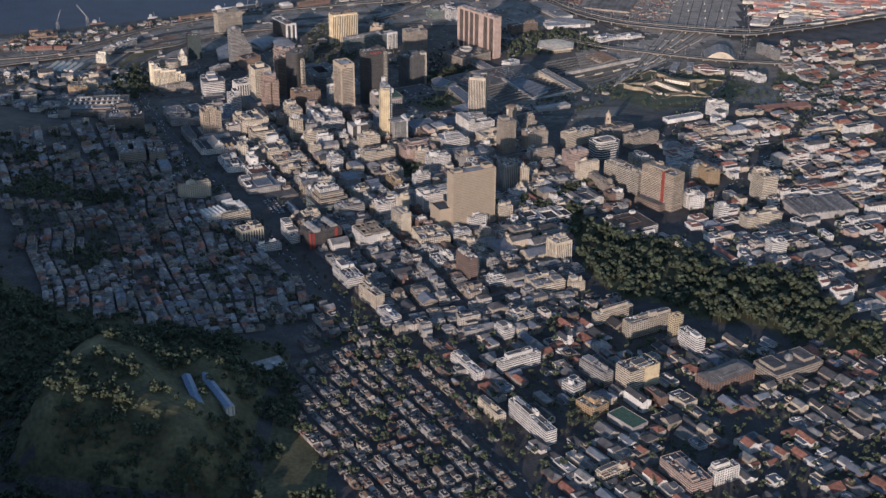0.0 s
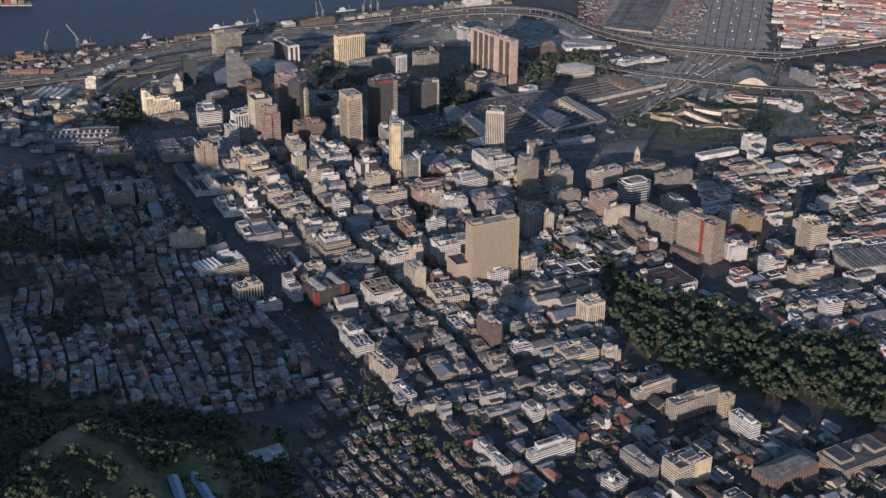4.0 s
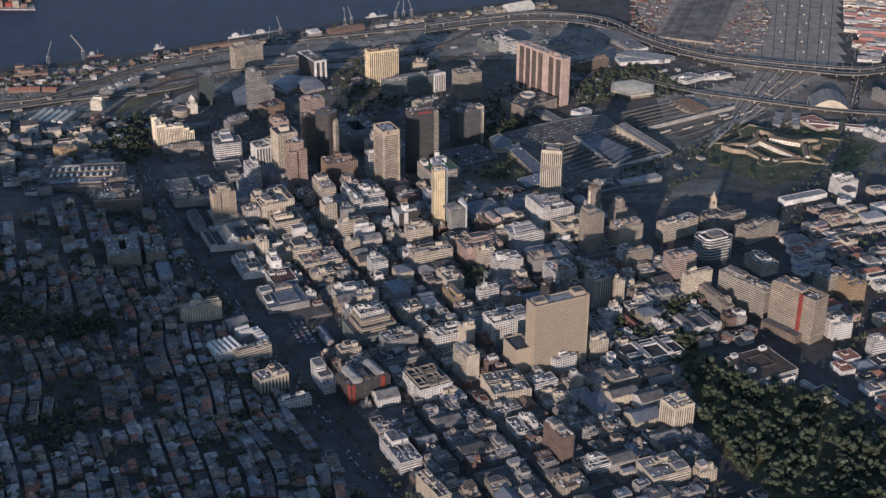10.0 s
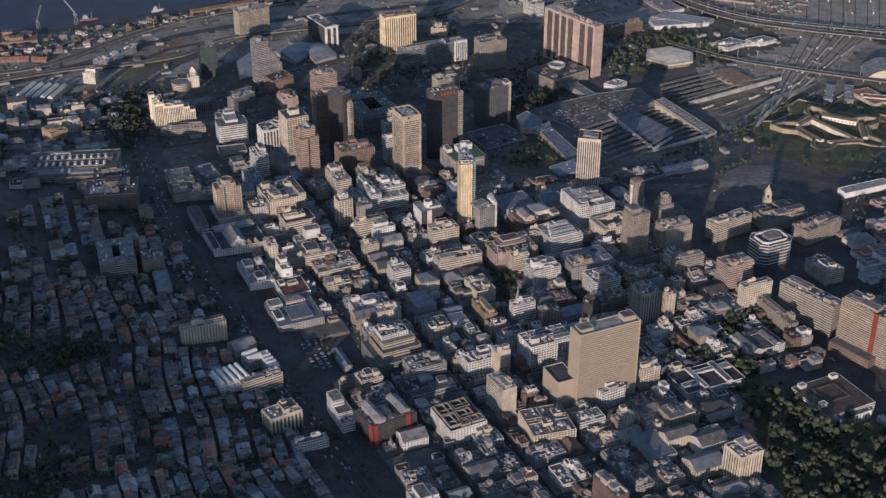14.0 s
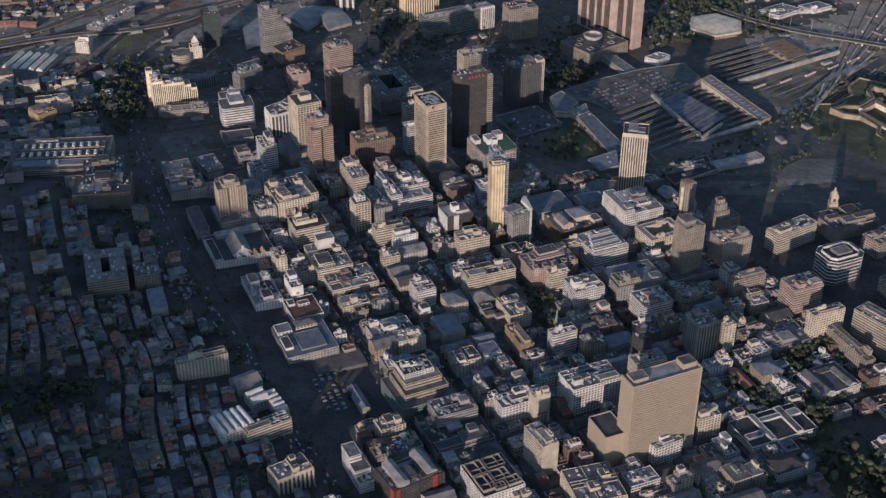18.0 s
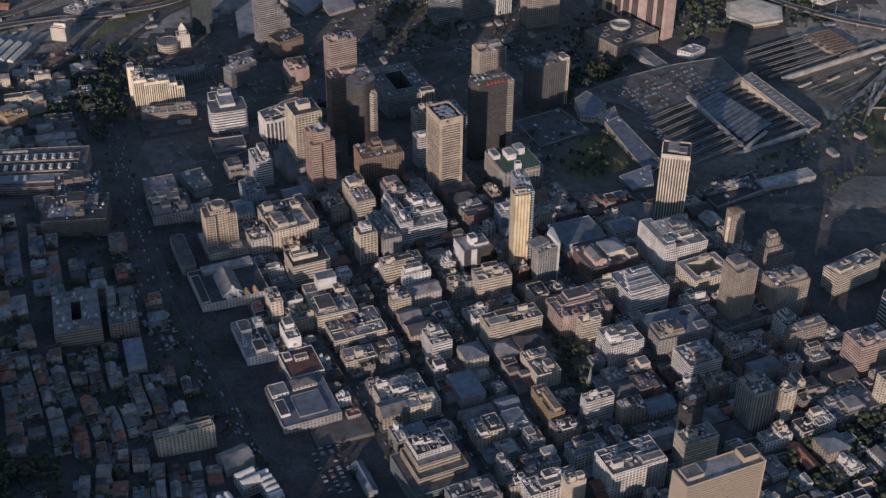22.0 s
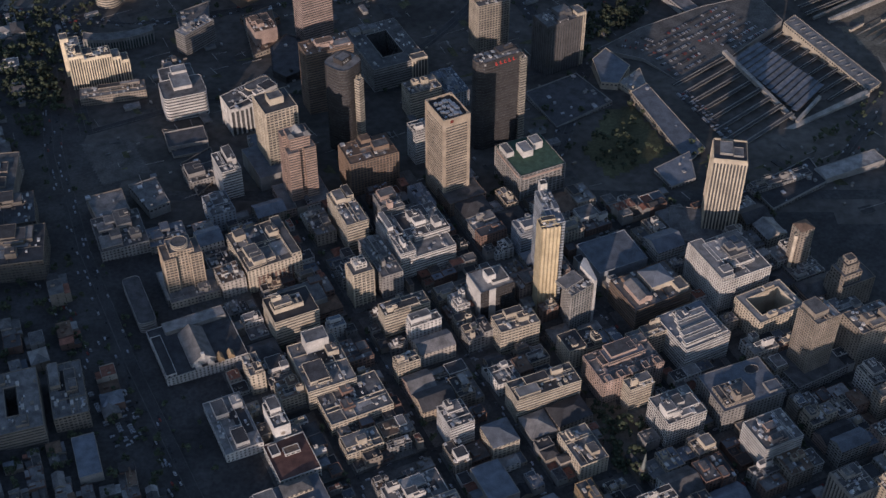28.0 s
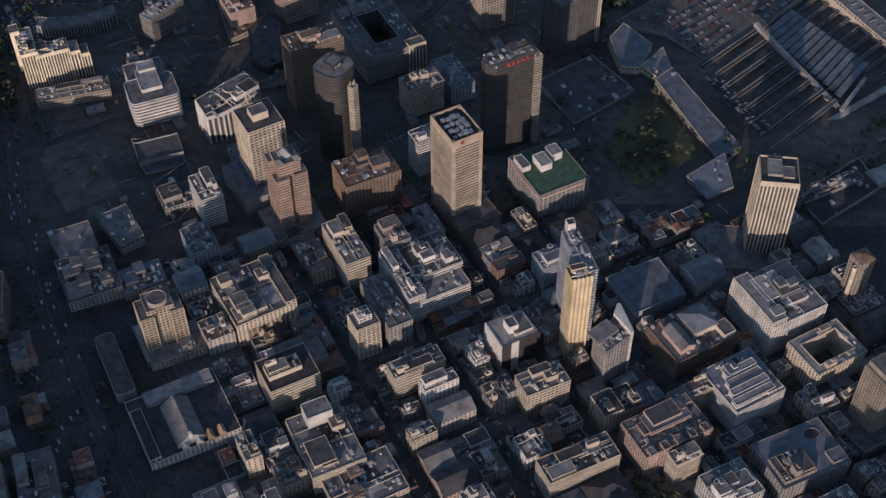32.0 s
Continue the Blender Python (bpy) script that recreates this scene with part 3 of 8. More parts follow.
H = ob["top"]
wing(ob, -22, 0, H, 17, 64, 9, WHITE, "bands", roof=ROOF_PALE, plant=2, name="upper_floor")
wing(ob, 14, 10, H, 40, 44, 7, WHITE, "bands", roof=ROOF_GREY, plant=3, name="upper_floor")
ob = B("theatre_building", -239, 959, 79, 69, 25, 12, WHITE, "punched", "old white gabled hall beside the wide road", roof=ROOF_DARK, plant=0)
H = ob["top"]
p = Pile()
p.gable(-2, -8, H - 1, 44, 24, 5, 9, radians(90), 0, 1)
part("gabled_hall", p, [WHITE, ROOF_PALE], ob, "white hall with a stepped gable")
for gx in (-8, 4, 14, 24):
    p = Pile()
    p.gable(gx, -30, H - 1, 9, 6, 3.5, 3.5, radians(90), 0, 0, 0)
    part("street_gable", p, [WHITE if gx < 10 else OCHRE], ob)
wing(ob, -34, -6, H - 2, 10, 54, 5, WHITE, "punched", roof=ROOF_DARK)
wing(ob, 6, 27, H - 2, 60, 14, 6, GREY, "blank", roof=ROOF_PALE)
p = Pile()
p.box(-2, -30, H + 8, 3, 3, 7)
part("bell_turret", p, [WHITE], ob)
ob = B("hotel", -263, 1050, 24, 22, 22, 58, TAN, "punched", "tan hotel tower with a round rooftop room", plant=0, bay=3.0)
H = ob["top"]
for sx in (-1, 1):
    wing(ob, sx * 13, -2, 0, 12, 24, H - 5, TAN, "grid", bay=4, name="bay")
wing(ob, 0, 0, H, 16, 16, 5, CREAM, "bands", poly=round_poly(8.5, 16, 0, -2), name="round_room", storey=2.5)
wing(ob, 4, -12, 0, 50, 34, 12, CREAM, "punched", name="podium")
ob = B("post_office", -186, 1083, 58, 63, 27, 31, CREAM, "punched", "cream building with red window bays round a court", roof=ROOF_GREY, plant=3)
H = ob["top"]
for k in range(9):
    p = Pile()
    p.box(-18 + k * 4.5, -31.7, 6, 2.0, 0.5, 17)
    part("red_bay", p, [BRICK], ob)
wing(ob, 24, 0, H, 10, 62, 4, CREAM, "punched", name="upper_floor")
ob = B("office_building", -151, 993, 45, 36, 25, 34, CREAM, "bands", "cream banded office block", roof=ROOF_DARK, plant=0)
wing(ob, -4, 0, ob["top"], 30, 14, 5, CREAM, "blank", name="roof_room", plant=2)
wing(ob, 20, 22, 0, 40, 30, 22, GREY, "blank", roof=ROOF_GREY)
ob = B("office_building", -118, 926, 47, 63, 23, 25, CREAM, "bands", "cream office block with a white lift tower on its roof", plant=2)
wing(ob, 2, 22, ob["top"], 22, 16, 15, WHITE, "blank", name="lift_tower")
ob = B("office_building", -86, 1038, 22, 20, 25, 44, CREAM, "grid", "slim cream tower with cross-shaped top", plant=0, bay=4)
wing(ob, 0, 2, ob["top"], 12, 11, 7, WHITE, "grid", name="top_room", plant=1)
B("office_building", -67, 1070, 23, 62, 25, 30, GREY, "punched", "long grey block behind the slim cream tower")
B("office_building", -42, 999, 48, 18, 24, 32, CREAM, "bands", "cream block with lit bays")
B("apartment_block", -180, 918, 14, 28, 24, 28, CREAM, "punched", "narrow cream block with a blank end wall")
ob = B("office_building", 43, 1028, 37, 31, 25, 38, DARK, "grid", "dark glass block with white end walls and a lift tower", plant=0, roof=ROOF_PALE)
H = ob["top"]
for sx in (-18.6, -6):
    p = Pile()
    p.box(sx, -15.6 if sx > -10 else 0, 0, 0.9 if sx < -10 else 7, 31 if sx < -10 else 1.0, H + 1)
    part("end_wall", p, [WHITE], ob)
wing(ob, -2, 0, H, 9, 11, 9, WHITE, "blank", name="lift_tower")
wing(ob, 6, 0, H, 18, 20, 3, WHITE, "blank", name="roof_room")
B("office_building", 65, 977, 41, 24, 22, 32, CREAM, "punched", "cream block with lift rooms on the roof")
ob = B("office_building", 201, 1027, 65, 48, 27, 28, BROWN, "bands", "office block with hipped rooms on its roof", plant=1)
H = ob["top"]
wing(ob, -18, -4, H, 15, 28, 6, PINK, "blank", roof=ROOF_GREY, name="roof_room", shape="gable")
wing(ob, 8, 4, H, 26, 26, 7, CREAM, "blank", roof=ROOF_BLUE, name="roof_room", shape="hip")
wing(ob, 24, -14, H, 12, 16, 5, CREAM, "blank", name="roof_room")
ob = B("office_building", 234, 968, 51, 50, 27, 32, WHITE, "bands", "white office block with a ribbed roof", roof=ROOF_BLUE, plant=2)
H = ob["top"]
for k in range(4):
    wing(ob, -4 + k * 2, -18 + k * 9, H, 40 - 3 * k, 7, 5 + k % 2, WHITE, "bands", roof=ROOF_PALE, name="roof_step")
B("office_building", 314, 1002, 54, 41, 27, 30, CREAM, "punched", "stone block round a dark court", roof=ROOF_PALE, court=8)
ob = B("office_tower", 340, 940, 28, 26, 28, 78, STONE, "grid", "square stone tower with small windows", roof=ROOF_PALE, bay=2.6)
wing(ob, 0, 0, 0, 60, 50, 14, GREY, "punched", name="podium")
ob = B("office_building", 163, 926, 65, 39, 25, 30, PINK, "punched", "pink stone block with arched bays and stepped front", roof=ROOF_GREY, plant=2, bay=2.8)
H = ob["top"]
for k in range(5):
    wing(ob, -26 + 13 * k, -17, H - 10, 6, 8, 13, PINK, "punched", name="bay", bay=2)
wing(ob, 2, 6, H, 40, 18, 5, PINK, "bands", roof=ROOF_BLUE, name="upper_floor")
ob = B("office_building", 268, 896, 65, 47, 22, 28, GREY, "punched", "grey block with an oval hole in its roof", roof=ROOF_BLUE, plant=0)
H = ob["top"]
oval = [(18 + 7.5 * math.cos(math.tau * k / 16), 12 + 5.5 * math.sin(math.tau * k / 16)) for k in range(16)]
p = Pile()
p.prism(inset(oval, 0.5), H + 0.1, H + 0.25, 1, 1)
p.ring(oval, H, H + 0.8, 0.5, 0)
part("roof_well", p, [GREY, DARK], ob, "dark oval light well")
wing(ob, -14, -8, H, 30, 24, 3.4, STONE, "punched", roof=ROOF_DARK, name="upper_floor", plant=2)
wing(ob, 24, -14, H, 14, 12, 2.6, GREY, "blank", roof=ROOF_BLUE, name="upper_floor")
B("office_building", 174, 898, 26, 14, 24, 30, CREAM, "bands", "small cream block with a flat roof")
ob = B("office_building", 205, 867, 40, 34, 24, 33, WHITE, "punched", "white block with crowded roof rooms", plantmat=WHITE, plant=5, bay=2.8, high=1.3)
wing(ob, 4, -2, ob["top"], 24, 14, 4, WHITE, "punched", name="upper_floor", bay=2.6)
B("office_building", 87, 898, 65, 25, 23, 30, CREAM, "bands", "long cream banded block")
ob = B("office_tower", -306, 1700, 26, 30, 30, 88, GREY, "bands", "stepped grey office tower with setbacks", storey=3.6)
for k in range(5):
    wing(ob, 16 + 5 * k, -2, 0, 6, 26, 76 - 9 * k, GREY, "bands", storey=3.6, name="step")
GOLDSLAB = wall("warm_gold", 0.56, 0.46, 0.30)
B("hotel", -46, 1879, 68, 28, 24, 80, GOLDSLAB, "piers", "cream hotel slab with close windows", bay=4.6, storey=3.2, plantmat=BROWN)
ob = B("civic_tower", 309, 1803, 22, 150, 38, 106, PINK, "blank", "long civic tower with dark recessed strips", plant=5, roof=ROOF_PALE)
for k, t in enumerate((58, 37, 17, -4, -39, -62)):
    p = Pile()
    p.box(-11.1, t, 5, 0.6, 14, ob["top"] - 9)
    strip = part("window_strip", p, [DARK], ob, "dark upright strip of glass")
    p = Pile()
    for m in (-1, 0, 1):
        p.box(-11.5, t + 3.6 * m, 5, 0.4, 0.5, ob["top"] - 9)
    part("mullion", p, [BROWN], strip)
ob = B("civic_hall", 277, 1725, 95, 74, 40, 22, STONE, "piers", "low stone civic hall with a ribbed front", plant=0)
p = Pile()
p.prism(round_poly(14, 20, 8, 12), ob["top"], ob["top"] + 3)
p.ring(round_poly(17, 20, 8, 12), ob["top"] + 3, ob["top"] + 7, 2.5)
part("roof_drum", p, [CONCRETE], ob, "pale round drum on the roof")
for k, (ax, ay) in enumerate(((-30, -22), (-8, -24), (18, -24), (36, -6), (-34, 4), (-18, 20), (32, 22))):
    p = Pile()
    p.ring(slab_poly(11, 9, ax, ay), ob["top"], ob["top"] + 1.6, 0.8, 0)
    p.prism(slab_poly(9.4, 7.4, ax, ay), ob["top"], ob["top"] + 0.3, 1, 1)
    part("light_well", p, [STONE, DARK], ob, "square light well in the roof")
SLABTAN = material("slab_concrete", (0.295, 0.245, 0.185), 0.85, scale=0.05, grime=0.1, var=0.08)
ob = B("office_tower", 263, 585, 82, 22, 26, 110, SLABTAN, "bands", "wide tan slab tower with fine bands", storey=3.0, rim=2.5, plant=0, roof=ROOF_PALE, glass=material("bronze_glass", (0.20, 0.17, 0.135), 0.3, spec=0.5, var=0.12, scale=0.3))
H = ob["top"]
wing(ob, 30, 2, H, 16, 14, 6, SLABTAN, "blank", name="lift_room")
wing(ob, -28, 2, H, 18, 14, 4, SLABTAN, "blank", name="lift_room")
for sx in (-1, 1):
    p = Pile()
    p.box(sx * 40.6, 0, 0, 1.6, 22.8, H + 2.5)
    part("end_wall", p, [SLABTAN], ob)
ob = B("office_tower", 613, 700, 30, 76, 40, 70, TAN, "bands", "tan office tower with a red stripe", storey=3.3, roof=ROOF_GREY)
p = Pile()
p.box(-14.9, -14, 0, 1.2, 7, ob["top"] + 1.5)
part("red_stripe", p, [RED], ob, "upright red stripe on the long front")
wing(ob, -20, 6, 0, 22, 60, 14, BROWN, "bands", name="podium")
B("office_building", 556, 777, 24, 87, 40, 45, BEIGE, "bands", "long beige office wing beside the striped tower")
B("apartment_tower", 404, 433, 30, 28, 30, 42, CREAM, "piers", "cream apartment tower beside the park")
B("office_building", 194, 508, 51, 52, 18, 24, CREAM, "grid", "cream office block with ribbed lower floors")
ob = B("office_building", 142, 562, 19, 37, 30, 43, CREAM, "bands", "slim cream office block with a blank end wall", roof=ROOF_PALE)
p = Pile()
p.box(0, -18.6, 0, 19.5, 0.8, ob["top"] + 0.8)
part("end_wall", p, [CREAM], ob, "blank cream end wall")
B("office_building", 373, 321, 51, 40, 24, 20, CREAM, "bands", "cream block with a courtyard roof")
ob = B("office_building", 252, 361, 16, 42, 30, 44, BRICK, "bands", "brick and concrete tower under repair", plant=3, plantmat=CONCRETE)
wing(ob, 11, 4, 0, 9, 34, 40, CONCRETE, "bands", name="frame")
B("office_building", 273, 575, 35, 14, 30, 28, WHITE, "punched", "white tower block in front of the tan slab")
B("office_building", 321, 627, 26, 18, 36, 28, CREAM, "grid", "cream block beside the tan slab")
PARLROOF = material("parliament_roof", (0.075, 0.058, 0.047), 0.85, scale=0.1, grime=0.4, var=0.25)
ob = B("parliament_house", 541, 582, 71, 67, 27, 16, WHITE, "punched", "broad white building with a dark brown flat roof", roof=PARLROOF, plant=0, rim=0.5)
for x, y in ((-24, 29), (24, 29), (-26, -12)):
    wing(ob, x, y, ob["top"], 9, 7, 4, WHITE, "blank", name="roof_room", roof=ROOF_PALE)
wing(ob, 0, -37.5, 0, 46, 8, ob["top"] - 3, WHITE, "piers", name="portico", bay=4.6)
p = Pile()
p.ring(slab_poly(34, 30, 0, 4), ob["top"], ob["top"] + 1.6, 2.2)
part("roof_ridge", p, [PARLROOF], ob)
B("apartment_block", 711, 639, 21, 17, 20, 25, WHITE, "bands", "white apartment block with rows of windows")
B("apartment_block", 670, 694, 30, 33, 18, 25, WHITE, "punched", "white stepped apartment block")
ob = B("office_building", -149, 592, 52, 17, 33, 18, CREAM, "bands", "cream banded building with a green roof below the vaulted hall", roof=ROOF_GREEN, plant=1)
building("market_hall", -186, 592, 40, 34, 36, 13, WHITE, "punched", "white hall with a row of barrel-vaulted roof lights", roof=ROOF_PALE, shape="vault")
building("market_hall", -167, 641, 20, 22, 36, 12, WHITE, "punched", "small white hall with two barrel vaults", roof=ROOF_PALE, shape="vault")
building("market_hall", -146, 636, 14, 40, 33, 12, WHITE, "punched", "narrow white hall with crosswise barrel vaults", roof=ROOF_PALE, shape="vault")
ob = B("office_building", 8, 513, 58, 41, 33, 30, DARK, "grid", "dark glass office block with red corner panels", plant=1)
H = ob["top"]
for px, py, pw, pd in ((-29, -20.6, 5, 1.2), (-29.3, -17, 1.2, 7), (14, -20.8, 6, 1.2)):
    p = Pile()
    p.box(px + (4 if pw > 2 else 0), py, 0, pw, pd, H + 2)
    part("red_panel", p, [RED], ob, "bright red wall panel")
wing(ob, -16, 0, H, 12, 36, 6, GREY, "blank", roof=ROOF_PALE, shape="gable", name="roof_light")
wing(ob, 16, 0, H, 12, 36, 6, GREY, "blank", roof=ROOF_PALE, shape="gable", name="roof_light")
B("office_building", 64, 354, 28, 63, 27, 18, WHITE, "bands", "white banded office block with a blue flat roof", roof=ROOF_BLUE)
B("apartment_block", 105, 268, 16, 52, 32, 25, CREAM, "punched", "cream apartment block stepped along the road")
ob = B("office_building", 10, 668, 66, 62, 27, 20, GREEN, "bands", "stepped office block of green glass and ochre bands", glass=GREENGLASS, plant=0, roof=ROOF_GREY)
H = ob["top"]
wing(ob, 2, 4, H, 52, 46, 8, TAN, "bands", glass=GREENGLASS, name="upper_storey", storey=4)
wing(ob, 2, 8, H + 8, 44, 36, 8, TAN, "bands", glass=GREENGLASS, name="upper_storey", storey=4)
wing(ob, 0, 12, H + 16, 36, 26, 6, WHITE, "grid", roof=ROOF_DARK, name="top_storey", plant=2)
B("office_building", -113, 516, 39, 24, 34, 23, CREAM, "piers", "cream office block with a ribbed front and open roof frames", bay=4.6, plant=3)
ob = B("office_building", -44, 536, 22, 50, 27, 14, WHITE, "bands", "white stepped block with terraces", plant=1)
H = ob["top"]
wing(ob, -2, 6, H, 18, 36, 6, WHITE, "bands", name="terrace")
wing(ob, -4, 14, H + 6, 14, 22, 8, WHITE, "bands", name="terrace")
B("office_building", -18, 600, 28, 21, 28, 25, CREAM, "grid", "cream block beside the white terraces")
ob = B("office_building", 92, 515, 47, 52, 28, 25, WHITE, "punched", "white block with an open framed roof", roof=ROOF_DARK, plant=0, rim=1.6)
H = ob["top"]
for fx, fy, fw, fd in ((-12, 14, 18, 20), (9, 16, 20, 16), (-13, -9, 16, 22), (6, -4, 18, 16), (14, -17, 15, 12), (-2, -19, 12, 9)):
    p = Pile()
    p.ring(slab_poly(fw, fd, fx, fy), H, H + 3.6, 0.6)
    p.box(fx + fw * 0.15, fy, H, 0.6, fd - 1, 3.2)
    p.box(fx, fy - fd * 0.1, H, fw - 1, 0.6, 3.0)
    part("roof_frame", p, [STONE], ob, "open concrete frame on the roof")
B("office_building", 490, 1021, 70, 24, 34, 28, CREAM, "bands", "cream building with a red flag wall")
oct = [(-28, -13), (-18, -21.5), (18, -21.5), (28, -13), (28, 13), (18, 21.5), (-18, 21.5), (-28, 13)]
ob = B("office_building", 536, 947, 56, 43, 26, 34, WHITE, "slim", "dark glass block with bold white bands and cut corners", poly=oct, storey=5.2, roof=ROOF_DARK, plant=0, rim=1.4)
H = ob["top"]
p = Pile()
p.ring(inset(oct, 6), H, H + 3.2, 1.0)
part("roof_ring", p, [WHITE], ob, "white raised ring on the roof")
wing(ob, 2, 0, H, 22, 16, 3.4, STONE, "blank", roof=ROOF_GREY, name="roof_room")
B("office_building", 619, 1016, 73, 30, 35, 25, STONE, "punched", "stone hall with a pitched roof")
B("office_tower", 398, 960, 44, 30, 25, 50, STONE, "punched", "stone art deco block with a stepped tower")
ob = thing("exhibition_hall", None, None, "large hall with a broad curved roof and a pale arched front", "hall", at=(930, 1770, 3), yaw=-8)
p = Pile()
arc = [(-40 + 80 * k / 14, 4 + 20 * math.sin(math.pi * k / 14)) for k in range(15)]
for k in range(14):
    (xa, za), (xb, zb) = arc[k], arc[k + 1]
    p.face([(xa, -38, za), (xb, -38, zb), (xb, 38, zb), (xa, 38, za)])
part("curved_roof", p, [ROOF_PALE], ob)
p = Pile()
p.v = [(x, -38, z) for x, z in arc] + [(40, -38, 0), (-40, -38, 0)]
p.f, p.m = [tuple(range(len(p.v)))], [0]
p.box(0, 0, 0, 80, 76, 4.5)
part("front_wall", p, [CREAM], ob)
FOOT.append((930, 1770, 42, 42, 0))
ob = B("office_building", 26, 1813, 143, 29, 29, 40, GREY, "slim", "long grey glass office block with a pale flat roof", glass=GREENGLASS, roof=ROOF_PALE, plant=3)
wing(ob, -58, -21, 0, 30, 14, 22, GREY, "slim", roof=ROOF_GREY, glass=GREENGLASS, name="stepped_end")
wing(ob, 58, -16, 0, 26, 4, ob["top"] + 3, WHITE, "piers", name="finned_end", bay=4.0)
B("office_building", 35, 1988, 40, 37, -6, 17, TAN, "punched", "low tan office block behind the glass one", roof=ROOF_BROWN)
ob = B("office_tower", -210, 1939, 25, 86, 33, 42, DARK, "slim", "dark glass office slab framed in white at its end", roof=ROOF_GREY, plant=1)
wing(ob, 0, -44.5, 0, 25.6, 3, ob["top"] + 2, WHITE, "piers", name="white_end_frame", bay=12)
p = Pile()
p.ring(slab_poly(26, 87), ob["top"] - 1, ob["top"] + 1.6, 1.6)
part("roof_edge", p, [WHITE], ob, "white roof edge")
B("office_tower", -121, 1719, 16, 17, 23, 22, TAN, "punched", "slim tan block beside the crane", plant=1)
B("office_building", 197, 2142, 38, 50, 24, 22, GREEN, "bands", "grey-green office block beside the motorway", roof=ROOF_DARK, glass=GREENGLASS)
B("office_tower", 59, 1544, 43, 29, 22, 72, BEIGE, "grid", "beige office tower with rows of windows")
B("office_tower", -365, 1980, 70, 27, 34, 55, BEIGE, "grid", "beige slab at the foreshore with close small windows", bay=3.0, storey=3.0, plant=1)
B("office_tower", 144, 1796, 55, 36, 20, 60, STONE, "grid", "broad stone office tower")
SLATE = wall("slate", 0.10, 0.098, 0.10)
ob = B("office_tower", 141, 1490, 50, 32, 30, 74, SLATE, "piers", "dark ribbed office tower with a cream ribbed end")
wing(ob, 27, -5, 0, 12, 18, ob["top"] + 4, CREAM, "piers", bay=3.0, name="end_bay")
B("office_tower", -169, 1570, 43, 28, 30, 72, PINK, "bands", "pink office tower with a stepped roof")


# ---- further buildings, street by street ----
ob = B("garden_house", 612, 518, 20, 26, 33, 9, WHITE, "punched", "white house with a flat grey roof beside the park", roof=ROOF_DARK, plant=0)
wing(ob, 0, 26, 0, 9, 30, 6, WHITE, "punched", roof=ROOF_PALE)
wing(ob, 10, -30, 0, 10, 42, 6, WHITE, "punched", roof=ROOF_PALE)
B("stable_range", 683, 458, 12, 54, 25, 8, WHITE, "punched", "white range with a red sheet roof beside the park", roof=ROOF_RED, plant=0, shape="gable")
B("garden_house", 660, 420, 26, 14, 25, 7, WHITE, "punched", "low white house among the park trees", roof=ROOF_GREY, plant=0, shape="hip")
B("garden_house", 720, 400, 14, 40, 30, 7, WHITE, "punched", "long low white house among trees", roof=ROOF_PALE, plant=0, shape="gable")
B("church", 377, 710, 15, 36, 25, 9, BRICK, "punched", "small brick church with a steep red tiled roof", roof=ROOF_RED, plant=0, shape="gable")
B("market_kiosk", -57, 664, 12, 44, 26, 6, GREY, "blank", "long low pavilion with a pale blue roof in the square", roof=ROOF_BLUE, plant=0, shape="gable")
B("shop_building", -194, 860, 35, 66, 25, 11, WHITE, "punched", "white shop building round a small yard", roof=ROOF_PALE)
ob = B("office_building", -154, 860, 15, 32, 25, 26, WHITE, "blank", "white block with a round dark mark on its blank front", plant=1)
p = Pile()
disc = round_poly(2.2, 14)
p.face([(x, -16.25, ob["top"] - 9 + z) for x, z in disc])
part("wall_mark", p, [STONE], ob, "round dark mark")
ob = B("shop_building", -138, 822, 38, 44, 25, 13, WHITE, "punched", "white building with a maroon flat roof and low roof rooms", roof=material("roof_maroon", (0.115, 0.06, 0.05), 0.85, scale=0.15, grime=0.4, var=0.2), plant=0, rim=1.6)
wing(ob, 2, 6, ob["top"], 14, 8, 3, WHITE, "punched", roof=ROOF_BROWN, name="roof_room")
wing(ob, -12, 12, ob["top"], 8, 12, 2.6, WHITE, "blank", roof=ROOF_DARK, name="roof_room")
ob = B("shop_building", -129, 763, 62, 66, 25, 11, GREY, "punched", "wide grey building with a pale blue roof and white upper parts", roof=ROOF_BLUE, plant=0)
H = ob["top"]
wing(ob, -20, 22, H, 18, 18, 4, WHITE, "punched", roof=ROOF_PALE, name="upper_floor")
wing(ob, 8, 24, H, 26, 15, 4, CREAM, "punched", roof=ROOF_GREY, name="upper_floor", shape="hip")
wing(ob, -24, -6, H, 10, 24, 3, WHITE, "blank", roof=ROOF_DARK, name="upper_floor")
wing(ob, 4, -8, H, 30, 34, 1.5, GREY, "blank", roof=ROOF_BLUE, name="upper_floor")
B("office_building", -87, 890, 61, 45, 25, 17, CREAM, "punched", "cream building with a red brick upper floor", plantmat=BRICK)
B("shop_building", -78, 842, 35, 21, 25, 14, CREAM, "punched", "cream building with a gabled parapet")
B("apartment_block", -39, 932, 23, 13, 25, 26, CREAM, "punched", "narrow cream gabled building")
B("office_building", 6, 860, 24, 29, 25, 30, WHITE, "bands", "white block with banded windows")
B("shop_building", -30, 786, 52, 28, 25, 17, WHITE, "punched", "cluster of white roofs and lift rooms", plantmat=WHITE, plant=4)
B("office_building", 56, 594, 67, 42, 25, 15, GREY, "punched", "grey building with a curved stepped upper part", roof=ROOF_DARK)
B("office_building", 49, 626, 47, 30, 25, 30, GREY, "bands", "grey block with a stepped curved front", clear=False)
